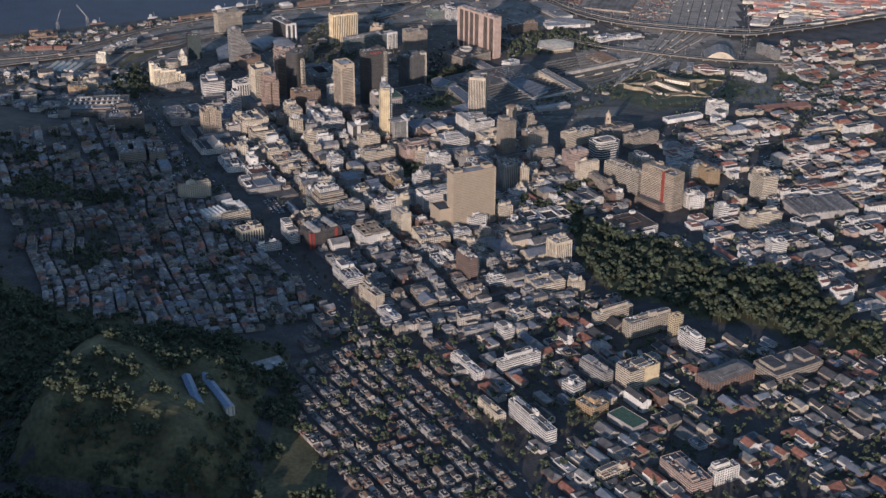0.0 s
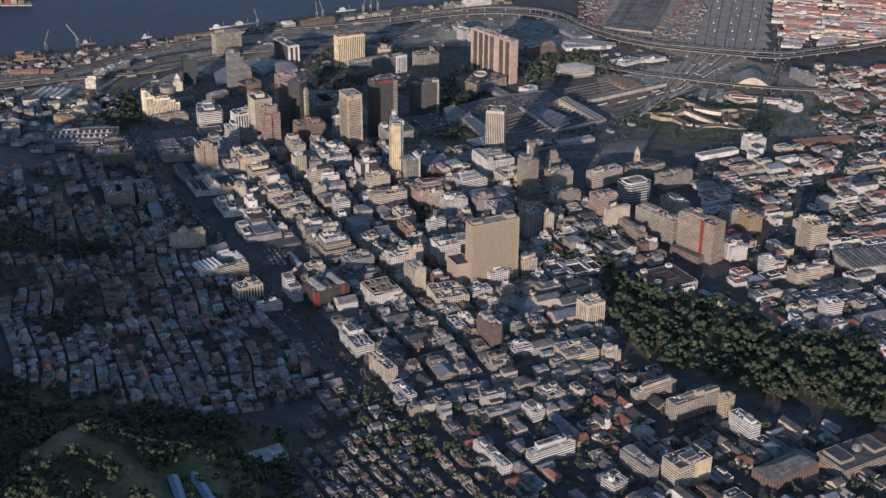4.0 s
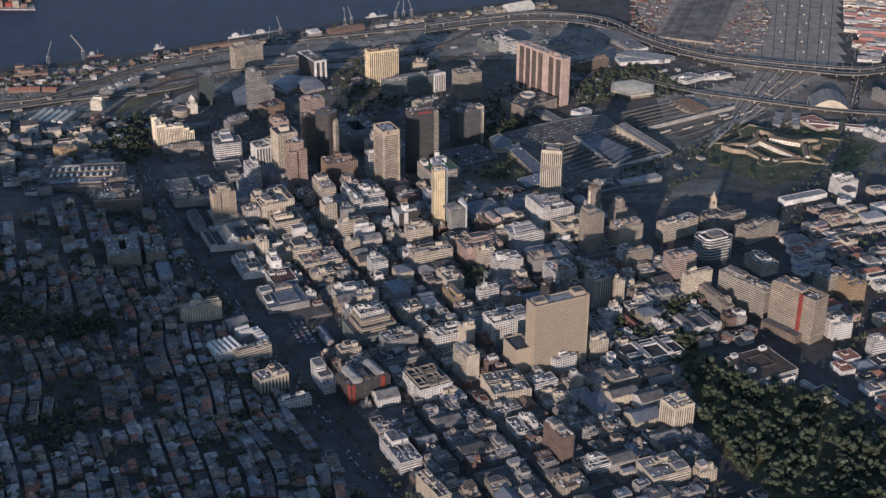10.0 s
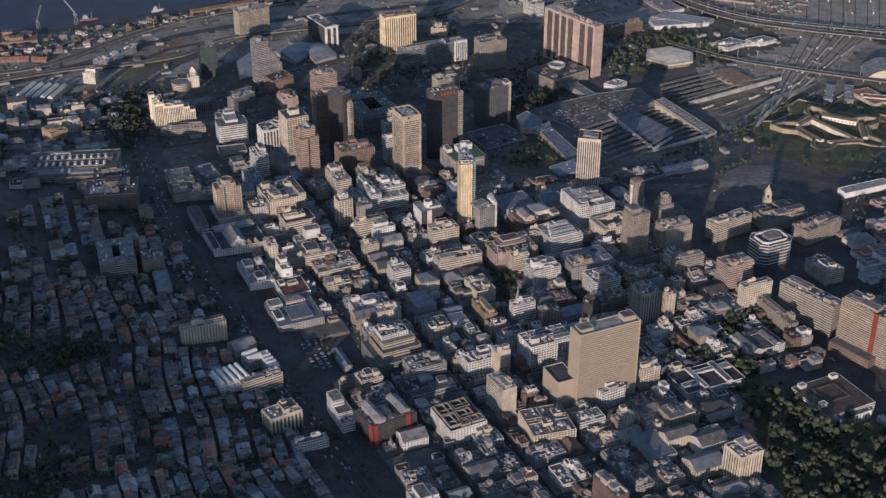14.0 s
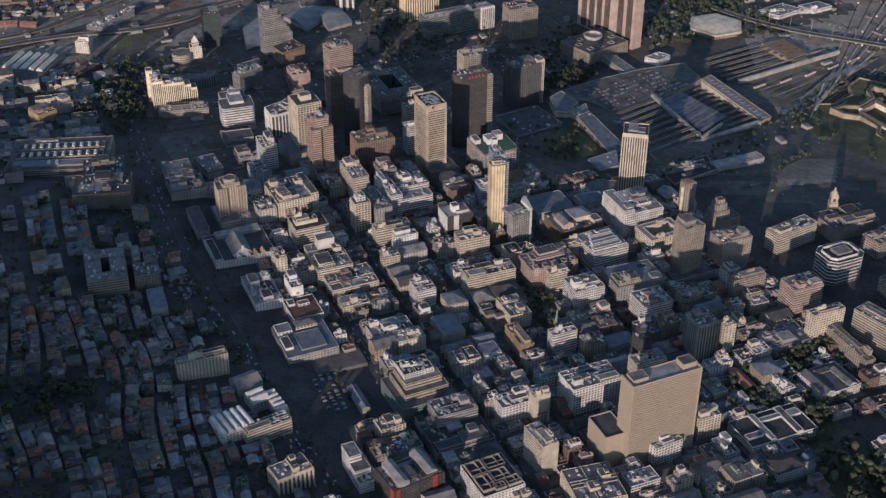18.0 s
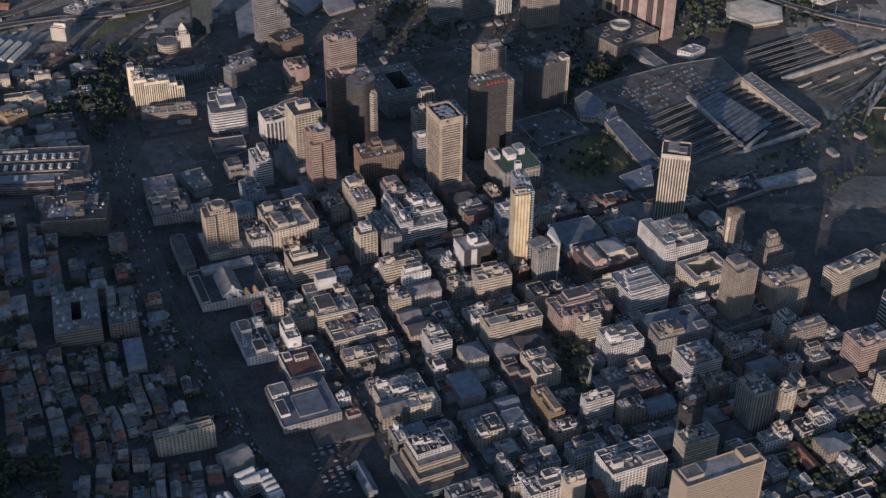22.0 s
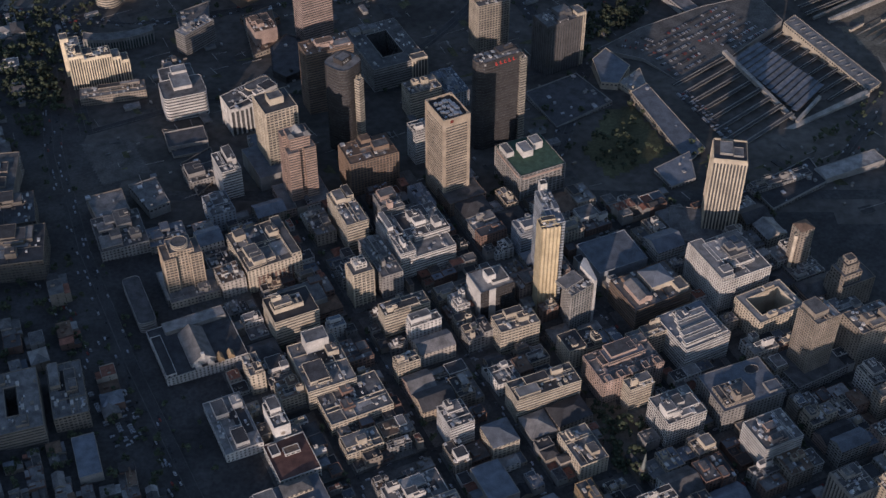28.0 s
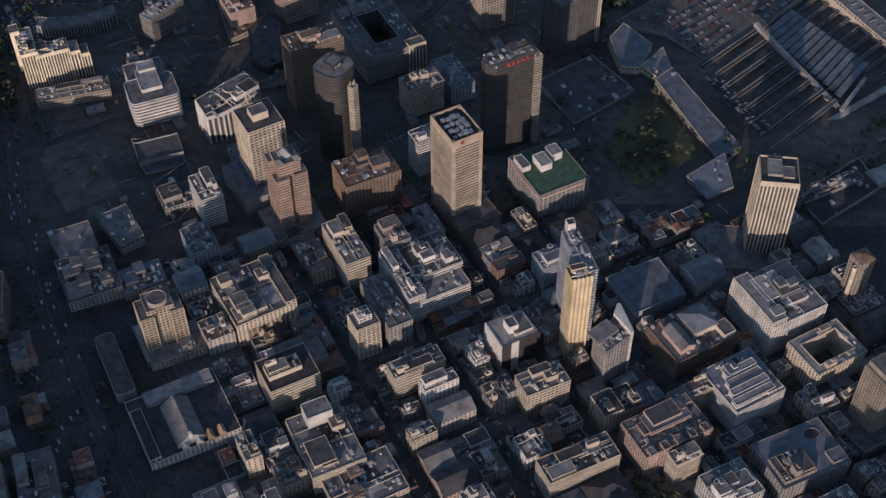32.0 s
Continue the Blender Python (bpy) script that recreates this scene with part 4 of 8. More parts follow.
B("office_building", 123, 646, 55, 23, 25, 27, WHITE, "punched", "white block with small towers")
B("office_building", 143, 638, 20, 13, 25, 40, CREAM, "blank", "cream tower with a blank end wall", clear=False)
B("shop_building", -184, 671, 30, 24, 36, 11, GREY, "blank", "hall with a pale grey pitched sheet roof", roof=ROOF_PALE, plant=0, shape="gable")

B("office_building", 124, 769, 16, 47, 25, 22, OCHRE, "bands", "ochre office block with a grey roof")
B("office_building", 118, 832, 28, 42, 25, 20, CREAM, "punched", "cream corner building with roof terraces", plantmat=CREAM)
B("shop_building", 39, 797, 28, 41, 25, 15, GREY, "blank", "grey store with a flat blue roof", roof=ROOF_BLUE, plant=0)
B("office_building", 285, 838, 40, 35, 25, 33, WHITE, "bands", "white office block with a brick lift room", plantmat=PINK)
B("office_building", 334, 764, 27, 29, 25, 56, GREY, "piers", "grey ribbed tower with an open roof frame")
B("office_building", 366, 771, 15, 13, 25, 44, CREAM, "punched", "cream upper tower on a brick base")
B("office_building", 403, 795, 39, 13, 25, 18, STONE, "punched", "stone hall with a pitched roof")
B("office_building", 434, 791, 66, 39, 25, 13, GREY, "punched", "low building round a white skylight", roof=ROOF_GREY)
B("office_tower", 260, 717, 17, 18, 25, 64, DARK, "bands", "dark glass tower with a ring of roof beams")
B("office_building", 265, 696, 38, 21, 25, 47, CREAM, "bands", "cream office block with deep bands", clear=False)
B("office_building", 200, 674, 60, 35, 25, 37, WHITE, "grid", "large white office block with roof gardens")
B("office_building", 174, 766, 32, 14, 25, 32, WHITE, "bands", "white block with a row of lift rooms")
B("office_building", 212, 576, 26, 37, 25, 46, SLABTAN, "blank", "tan block with a dark sunken roof beside the slab tower", roof=ROOF_DARK, plant=0, rim=2.4)
B("apartment_block", 322, 621, 27, 16, 25, 30, CREAM, "grid", "cream apartment block with a roof room")
ob = B("museum", 396, 625, 84, 46, 25.5, 12, WHITE, "punched", "white museum building with dark courts among the trees", roof=ROOF_DARK, plant=0, rim=1.6)
for x, y, w, d, m in ((-14, 0, 6, 44, ROOF_PALE), (20, 0, 8, 44, ROOF_GREY), (3, 10, 28, 6, ROOF_PALE), (-30, -8, 20, 8, ROOF_GREY), (32, 8, 14, 10, ROOF_PALE)):
    wing(ob, x, y, ob["top"], w, d, 2.6, WHITE, "blank", name="roof_range", roof=m)
ob = B("parliament_house", 475, 709, 52, 46, 28, 13, WHITE, "punched", "white columned parliament building with pitched ranges", roof=ROOF_DARK, plant=0)
wing(ob, -17, 0, ob["top"], 14, 44, 1, WHITE, "blank", name="range", roof=ROOF_GREY, shape="gable")
wing(ob, 16, -4, ob["top"], 12, 34, 1, WHITE, "blank", name="range", roof=ROOF_GREY, shape="gable")
wing(ob, 0, 16, ob["top"], 20, 10, 1, WHITE, "blank", name="range", roof=ROOF_DARK, shape="gable")
B("office_building", 470, 862, 42, 30, 25, 44, PINK, "bands", "pink and cream office block")
B("apartment_block", 487, 803, 45, 13, 25, 44, CREAM, "punched", "cream stepped apartment tower")
B("office_building", 510, 764, 13, 73, 25, 24, STONE, "punched", "long stone office wing")
B("office_building", 409, 889, 47, 13, 25, 34, STONE, "punched", "stone office block with a heavy cornice")
B("office_building", -238, 1213, 22, 37, 25, 40, WHITE, "bands", "slim white office block")
B("office_building", -241, 1157, 26, 36, 25, 24, BLUEW, "punched", "pale blue office block")
B("office_building", -103, 1137, 24, 57, 25, 38, CREAM, "bands", "long cream office block")
B("office_building", -60, 1145, 24, 30, 25, 40, GREY, "bands", "grey office block with a pink roof room", plantmat=PINK)
B("office_building", -23, 982, 32, 13, 25, 28, WHITE, "punched", "small white corner block")
B("office_building", -302.5, 1014.6, 17.5, 70, 24, 13, GREY, "bands", "low grey office block with a rounded end beside the wide road", roof=ROOF_DARK, plant=0, poly=rounded(17.5, 70, 5))
B("church_hall", 314, 478, 32, 48, 25, 12, GREY, "blank", "hall with a long pale blue roof", roof=ROOF_BLUE, plant=0)
B("shop_building", 381, 505, 26, 13, 25, 15, CREAM, "punched", "small cream building beside the park")
B("shop_building", 215, 421, 35, 35, 25, 14, WHITE, "punched", "white building with a broken roof line", plant=4, plantmat=WHITE)
B("shop_building", 296, 339, 31, 23, 25, 13, WHITE, "bands", "white corner building with a flat roof")
B("shop_building", 422, 322, 23, 16, 25, 16, CREAM, "punched", "cream corner building with a rounded front")
B("office_building", -235, 686, 58, 13, 25, 26, CREAM, "punched", "old cream building with two roof towers", plant=3, plantmat=CREAM)
B("shop_building", -77, 477, 41, 13, 25, 10, WHITE, "punched", "low white lit building", plantmat=WHITE, plant=3)
arc = [(-45, -6), (-30, -12), (-12, -15), (6, -15), (24, -12), (44, -4), (44, 12), (24, 4), (6, 2), (-12, 2), (-30, 5), (-45, 11)]
B("office_building", -422, 1550, 88, 30, 12, 18, GREY, "piers", "long curved office building with green glass behind the hotel", roof=ROOF_GREY, poly=arc, glass=GREENGLASS, plant=0)
B("office_building", -321, 1545, 51, 19, 50, 32, GREY, "bands", "wedge-shaped dark glass office block", roof=ROOF_PALE)
B("office_building", -236, 1555, 30, 37, 25, 30, PINK, "blank", "block with a stepped orange roof", roof=ROOF_BROWN)
B("office_building", -300, 1311, 46, 30, 18, 8, GREY, "blank", "open walled lot with a low parapet", roof=ROOF_DARK, plant=0, rim=2.5)
B("office_building", -271, 1231, 35, 28, 25, 12, GREY, "punched", "low grey building with a flat roof", roof=ROOF_DARK)
# stone darkened so its colour carries the deep shade on these two buildings
SHADESTONE = wall("shaded_stone", 0.135, 0.122, 0.105)
B("courthouse", -460, 1141, 57, 51, 15, 22, SHADESTONE, "punched", "old stone building with many windows", roof=ROOF_DARK)
B("office_building", -340, 1120, 50, 56, 22, 15, GREY, "punched", "grey office block with crowded roof plant", plant=5)
B("office_building", -292, 1120, 40, 30, 22, 11, GREY, "punched", "grey block with a pale upper roof", roof=ROOF_BLUE, plant=1)
ob = B("office_building", -74, 1483, 70, 97, 25, 38, GREY, "bands", "large grey office block round an inner court", court=21, plant=3)
wing(ob, 26, -44, 0, 20, 12, ob["top"] + 2, CREAM, "piers", name="end_bay", bay=3.4)
B("office_building", -27, 1381, 41, 26, 25, 38, CREAM, "bands", "cream office block with white roof rooms", plantmat=CREAM, plant=3)
B("office_building", 7, 1412, 28, 53, 25, 24, BLUEW, "punched", "lower blue-grey wing with a flat roof", roof=ROOF_BLUE, plant=4)
B("office_building", -26, 1180, 17, 39, 25, 18, BLUEW, "blank", "low block with a blue roof", roof=ROOF_BLUE)
B("office_building", 84, 1113, 26, 22, 25, 34, BLUEW, "bands", "blue-grey office block with a white lift tower", plantmat=WHITE, roof=ROOF_BLUE)
B("market_hall", 455, 1247, 84, 21, 25, 9, GREY, "blank", "low hall with a wide pale flat roof", roof=ROOF_PALE, plant=0)
B("shop_building", 370, 1218, 78, 15, 25, 9, GREY, "punched", "low station buildings with dark roofs", roof=ROOF_DARK, plant=4)
B("office_building", 247, 1149, 31, 40, 25, 9, GREY, "blank", "low podium roof beside the ribbed tower", roof=ROOF_GREY, plant=0)
B("office_building", -386, 861, 49, 73, 18, 22, STONE, "bands", "stone-grey office block round a dark court", roof=ROOF_GREY, court=19, plant=2)
B("office_building", -343, 883, 31, 66, 18, 20, STONE, "punched", "stone-grey block with a stepped roof", roof=ROOF_GREY, plant=2)
B("shop_building", -277, 1043, 17, 44, 24, 9, GREY, "punched", "low grey block with a pale flat roof", roof=ROOF_PALE, plant=0)
B("shop_building", -314, 815, 20, 47, 20, 10, GREY, "blank", "narrow hall with a blue roof", roof=ROOF_BLUE, plant=0)
ob = B("museum", -538, 1193, 143, 99, 8, 16, STONE, "bands", "long stone building with rows of roof lights", roof=ROOF_GREY, plant=0)
wing(ob, 0, 42, 0, 143, 14, 22, WHITE, "punched", roof=ROOF_PALE, name="back_range", plant=1)
for oy in (-30, -4, 22):
    wing(ob, 0, oy, ob["top"] - 1, 124, 17, 3, STONE, "blank", roof=ROOF_BLUE if oy < -10 else ROOF_DARK, name="inner_range")
    for k in range(10 if oy > -10 else 2):
        p = Pile()
        p.gable(-52 + 11.5 * k + (40 if oy < -10 else 0), oy, ob["top"] + 2.1, 11, 4.5, 0.9, 1.5, math.pi / 2, 0, 0)
        part("roof_light", p, [WHITE], ob, "white roof light")
B("office_building", -444, 1075, 77, 57, 10, 26, SHADESTONE, "punched", "old stone building with a mansard roof", roof=ROOF_DARK)
B("round_building", -458, 1663, 50, 48, 0, 14, CREAM, "bands", "round cream building with a flat roof", poly=round_poly(18, 20), plant=0)
ob = B("office_tower", -436, 1677, 20, 18, 20, 22, IVORY, "punched", "small white tower with a pointed roof", plant=0)
wing(ob, 0, 0, ob["top"], 12, 12, 8, IVORY, "punched", name="upper_stage")
p = Pile()
for k in range(4):
    a, b = slab_poly(12, 12)[k], slab_poly(12, 12)[(k + 1) % 4]
    p.face([(a[0], a[1], ob["top"] + 8), (b[0], b[1], ob["top"] + 8), (0, 0, ob["top"] + 19)])
part("pointed_roof", p, [IVORY], ob, "white pointed roof")
hall = thing("market_hall", None, None, "shed with a row of white pitched roofs", "hall", at=(-722, 1614, ground_z(-722, 1614)), yaw=-10)
p = Pile()
p.box(0, 0, -2, 88, 96, 8, 0, 0, 1)
part("wall", p, [STONE, ROOF_GREY], hall)
for k in range(5):
    p = Pile()
    p.gable(-32 + 16 * k, 14, 6, 64, 11, 2.5, 4, radians(90), 0, 1)
    part("pitched_roof", p, [WHITE, IVORY], hall, "white pitched roof")
FOOT.append((-722, 1614, 44, 48, radians(-10)))
ob = B("office_tower", -416, 1735, 33, 26, 20, 62, DARK, "slim", "dark green glass tower with a stepped flat roof", roof=ROOF_GREY, glass=GREENGLASS, plant=1)
wing(ob, 6, 2, ob["top"], 16, 18, 5, GREEN, "blank", name="roof_room", roof=ROOF_PALE)
B("apartment_block", -640, 1690, 25, 18, -8, 22, IVORY, "punched", "small cream tower block by the harbour road")
B("apartment_block", -615, 1826, 84, 16, 62, 13, WHITE, "bands", "long white office block with a pale roof by the harbour road", roof=ROOF_PALE, plant=3)
B("apartment_block", -637, 1790, 30, 40, 62, 10, GREY, "bands", "grey office wing with a pale roof", roof=ROOF_PALE, plant=2)
B("shop_building", -624, 1596, 34, 66, -24, 8, BRICK, "punched", "low brick building with a brown roof", roof=ROOF_BROWN, plant=1)
B("apartment_block", -622, 1379, 32, 33, 47, 18, OCHRE, "punched", "ochre apartment block with a brown flat roof", roof=ROOF_BROWN)
B("apartment_block", -603, 1420, 27, 24, 45, 16, CREAM, "punched", "cream apartment block beside the ochre one")
B("warehouse", -853, 1925, 76, 62, 15, 7, BROWN, "blank", "wide brown dock store with a flat roof", roof=ROOF_BROWN, plant=2)
B("warehouse", -830, 1800, 68, 17, 9, 6, BRICK, "blank", "dock shed with a red roof", roof=ROOF_RED, plant=0, shape="gable")
B("warehouse", -774, 1802, 32, 15, -4, 6, BRICK, "blank", "short dock shed with a red roof", roof=ROOF_RED, plant=0, shape="gable")
B("warehouse", -455, 2136, 150, 14, 31, 7, BROWN, "blank", "long brown quay store", roof=ROOF_BROWN, plant=0, shape="gable")
B("warehouse", -160, 2275, 96, 26, 31, 7, BRICK, "blank", "quay store with a brown roof", roof=ROOF_BROWN, plant=0, shape="gable")
B("warehouse", -237, 2238, 32, 30, 31, 8, GREY, "blank", "quay store with a vaulted grey roof", roof=ROOF_GREY, plant=0, shape="vault")
B("warehouse", 282, 2488, 78, 46, 33, 9, WHITE, "blank", "wide white quay shed", roof=IVORY, plant=0, shape="gable")
B("office_building", 238, 2128, 30, 66, 30, 30, WHITE, "bands", "white office wing behind the civic tower")
B("office_building", 434, 2000, 85, 23, 30, 22, BROWN, "bands", "dark office block beside the motorway")
B("warehouse", 545, 2167, 38, 90, 30, 8, WHITE, "blank", "warehouse with a pale flat roof", roof=ROOF_PALE, plant=0)
B("warehouse", 560, 2052, 124, 39, 12, 8, WHITE, "blank", "long warehouse with a pale roof", roof=ROOF_PALE, plant=0)
B("warehouse", 639, 1915, 77, 13, 10, 7, WHITE, "punched", "small white office by the motorway", roof=ROOF_PALE)
B("warehouse", 706, 1931, 46, 13, 10, 6, WHITE, "punched", "small white depot by the motorway", roof=ROOF_PALE)
B("platform_roof", 622, 1737, 48, 73, 28, 7, STONE, "blank", "short station roof with red boards", roof=ROOF_BROWN, plant=0, shape="saw")

B("office_building", 191, 962, 45, 13, 25, 30, CREAM, "punched", "cream block with roof rooms")
B("apartment_block", 719, 804, 27, 33, 25, 30, OCHRE, "punched", "ochre apartment block with lit windows")
B("office_building", 695, 828, 42, 29, 25, 30, BEIGE, "bands", "beige office block behind the trees")
B("office_building", 812, 1210, 38, 31, 25, 26, WHITE, "punched", "white stepped block on the east side")
B("market_hall", 732, 1171, 90, 20, 25, 9, WHITE, "blank", "hall with a white sheet roof", roof=ROOF_PALE, plant=0)
B("shop_building", 771, 1076, 55, 37, 25, 12, CREAM, "punched", "building with a red tiled roof", roof=ROOF_RED)
B("office_building", 604, 897, 31, 47, 25, 20, CREAM, "bands", "cream block with a white roof tower", plantmat=WHITE)
B("office_building", 1054, 1773, 12, 83, 25, 25, GREY, "punched", "grey block beside the wide road")
B("shop_building", 975, 1562, 25, 57, 25, 14, WHITE, "punched", "white building beside the wide road")
B("barracks", 871, 1641, 44, 71, 25, 7, CREAM, "punched", "long building with a red roof", roof=ROOF_RED, plant=0)
ob = B("school_building", 688, 52, 85, 46, 30, 17, STONE, "punched", "large pale school building with a domed roof room", roof=ROOF_GREY, plant=0)
H = ob["top"]
wing(ob, -26, 4, H, 22, 30, 4, STONE, "blank", roof=ROOF_DARK, name="upper_floor")
wing(ob, 26, 2, H, 20, 30, 4, STONE, "blank", roof=ROOF_GREY, name="upper_floor")
p = Pile()
for (r0, z0), (r1, z1) in zip(((6, 0), (6, 4), (5, 6), (3, 7.5)), ((6, 4), (5, 6), (3, 7.5), (0.2, 8.2))):
    lo, hi = round_poly(r0, 12, 4, 4), round_poly(r1, 12, 4, 4)
    for k in range(12):
        p.face([(*lo[k], H + z0), (*lo[(k + 1) % 12], H + z0), (*hi[(k + 1) % 12], H + z1), (*hi[k], H + z1)])
part("dome", p, [ROOF_PALE], ob, "pale round dome")
ob = B("apartment_block", 596, 24, 76, 34, 33, 15, BRICK, "grid", "red brick building with a broad grey ribbed roof", roof=ROOF_GREY, shape="hip", bay=5)
for k in range(15):
    p = Pile()
    p.box(-31 + 4.4 * k, -8.6, ob["top"] + 4.2, 0.35, 13, 0.5)
    part("roof_rib", p, [ROOF_PALE], ob)
ob = B("apartment_block", 475, 15, 50, 31, 32, 32, CREAM, "bands", "cream apartment block with a blank yellow wall", plant=1)
p = Pile()
p.box(12, -15.6, 0, 25, 0.8, ob["top"] + 1)
p.box(24.9, 0, 0, 0.8, 31.6, ob["top"] + 1)
part("end_wall", p, [GOLD], ob, "blank yellow wall")
B("apartment_block", 326, -103, 16, 89, 29, 22, WHITE, "bands", "long white apartment block on pillars")
B("apartment_block", 466, 216, 68, 13, 32, 18, CREAM, "bands", "cream apartment slab with rows of balconies")
B("apartment_block", 512, 175, 75, 20, 30, 26, BEIGE, "grid", "beige apartment slab with balconies")
B("apartment_block", 549, 155, 17, 13, 30, 38, GOLD, "punched", "slim yellow apartment tower")
B("apartment_block", 566, 118, 16, 42, 28, 26, WHITE, "bands", "white apartment block with rows of windows")
B("apartment_block", 318, 60, 64, 13, 29, 19, WHITE, "bands", "white rounded apartment block")
B("office_building", 134, 212, 17, 44, 31, 13, WHITE, "bands", "white office block with a rounded end", roof=ROOF_BLUE)
B("office_building", 501, -219, 30, 64, 27, 18, PINK, "bands", "long pink terrace block", roof=ROOF_GREY)
B("apartment_block", 546, -219, 36, 13, 28, 20, WHITE, "grid", "white block with dark window bays")
B("temple", 407, -58, 28, 32, 40, 15, OCHRE, "punched", "ochre stepped building with a square tower", plantmat=OCHRE)
B("hall", 449, -90, 27, 46, 38, 10, GREY, "blank", "hall with a green sheet roof", roof=ROOF_GREEN, plant=0)
B("apartment_block", 247, 52, 13, 67, 31, 13, WHITE, "punched", "long white terrace with a flat roof")
B("apartment_block", 276, -69, 12, 49, 31, 14, CREAM, "punched", "long cream terrace along the trees")
B("office_building", 421, 28, 16, 52, 35, 22, GREY, "bands", "grey office block with a cluttered roof")
B("shop_building", 388, -5, 22, 23, 38, 14, WHITE, "bands", "white flat-roofed building with a parapet", roof=ROOF_PALE)
B("office_building", 327, 202, 30, 30, 33, 17, CREAM, "bands", "cream office block with a cluttered roof")
B("office_building", 303, 159, 19, 26, 33, 16, WHITE, "bands", "white banded office block")
B("shop_building", 415, -209, 39, 18, 35, 9, CREAM, "punched", "house with an orange tiled roof", roof=ROOF_RED)
B("office_building", 767, 463, 29, 22, 20, 30, WHITE, "bands", "round white apartment block")
B("hall", 969, 1264, 126, 28, 15, 8, BRICK, "blank", "hall with a red roof", roof=ROOF_RED, plant=0)
B("office_building", 807, 734, 32, 41, 20, 50, CREAM, "bands", "cream apartment tower with rows of windows")
B("office_building", 669, 692, 32, 13, 20, 22, WHITE, "punched", "white stepped apartment block")
B("office_building", 775, 609, 71, 25, 20, 22, CREAM, "punched", "cream apartment block with a flat roof")
B("market_hall", 897, 672, 114, 69, 15, 12, GREY, "blank", "large hall with a saw-tooth roof", roof=ROOF_GREY, shape="saw", plant=0)


# ---- blocks, streets and what fills them ----
GRID = radians(25)
GC, GS = math.cos(GRID), math.sin(GRID)


def to_world(u, v):
    return u * GC - v * GS, u * GS + v * GC


def inside(x, y, poly):
    hit, n = False, len(poly)
    for k in range(n):
        (ax, ay), (bx, by) = poly[k], poly[(k + 1) % n]
        if (ay > y) != (by > y) and x < (bx - ax) * (y - ay) / (by - ay) + ax:
            hit = not hit
    return hit


PARK = [(436, 640), (447, 702), (485, 624), (505, 586), (580, 551), (625, 497), (678, 405), (800, 377), (795, 290), (850, 170), (840, 84), (764, 109), (706, 165), (671, 199), (597, 215), (546, 276), (494, 285), (467, 335), (446, 400), (433, 488)]
STATION = [(225, 1430), (300, 1270), (420, 1300), (560, 1420), (700, 1620), (560, 1800), (340, 1720), (220, 1560)]
DARKWOODS = [[(-435, 625), (-344, 657), (-328, 589), (-414, 555)], [(-520, 660), (-440, 632), (-420, 550), (-530, 520)], [(-400, 330), (-330, 408), (-318, 350), (-335, 291)]]
SQUARES = [[(-148, 727), (-89, 745), (-58, 748), (-14, 660), (-62, 610), (-92, 575)], [(-83, 484), (-40, 530), (-20, 545), (-18, 480), (30, 460), (100, 480), (60, 440), (-20, 420)], [(128, 905), (190, 890), (165, 800), (135, 830)], [(500, 1200), (549, 1368), (640, 1400), (670, 1260), (610, 1110)],
           [(130, 1330), (235, 1420), (300, 1270), (190, 1200)], PARK, STATION] + DARKWOODS

ROADS = [
    ("wide road beside the slope", [(150, 120), (20, 340), (-70, 500), (-190, 720), (-300, 930), (-380, 1100), (-450, 1290), (-500, 1480), (-560, 1640)], 20),
    ("road along the foreshore", [(-900, 1600), (-560, 1640), (-420, 1600), (-200, 1660), (100, 1700), (250, 1650)], 16),
    ("broad avenue from the station to the harbour", [(40, 1150), (130, 1290), (180, 1480), (90, 1700), (60, 1950), (40, 2110)], 20),
    ("road round the parade and the fort", [(330, 1200), (450, 1260), (560, 1430), (720, 1640), (960, 1680)], 14),
    ("long straight road in the east", [(1125, 2390), (1090, 2202), (1043, 1953), (954, 1670), (818, 1346), (744, 1215), (660, 1040)], 18),
    ("street between the workshops", [(1132, 2062), (1255, 2365), (1371, 2664)], 13),
    ("road through the east blocks", [(660, 640), (820, 880), (1000, 1180), (1100, 1400)], 13),
    ("road below the gardens", [(160, 60), (230, -60), (330, -280)], 16),
]


def off_road(x, y, r):
    for _, pts, wide in ROADS:
        for (ax, ay), (bx, by) in zip(pts, pts[1:]):
            dx, dy = bx - ax, by - ay
            t = min(max(((x - ax) * dx + (y - ay) * dy) / (dx * dx + dy * dy), 0), 1)
            if (x - ax - t * dx) ** 2 + (y - ay - t * dy) ** 2 < (wide / 2 + r) ** 2:
                return False
    return True


def free(x, y, r):
    for fx, fy, hw, hd, a in FOOT:
        dx, dy = x - fx, y - fy
        if abs(dx) + abs(dy) > 240:
            continue
        c, s = math.cos(a), math.sin(a)
        if abs(dx * c + dy * s) < hw + r and abs(-dx * s + dy * c) < hd + r:
            return False
    return not any(inside(x, y, q) for q in SQUARES)


def clear_lot(x, y, w, d, yaw):
    c, s = math.cos(yaw), math.sin(yaw)
    return all(free(x + a * w * c - b * d * s, y + a * w * s + b * d * c, 1.0) for a, b in ((0, 0), (-.4, -.4), (.4, -.4), (.4, .4), (-.4, .4), (0, .4), (.4, 0), (0, -.4), (-.4, 0)))


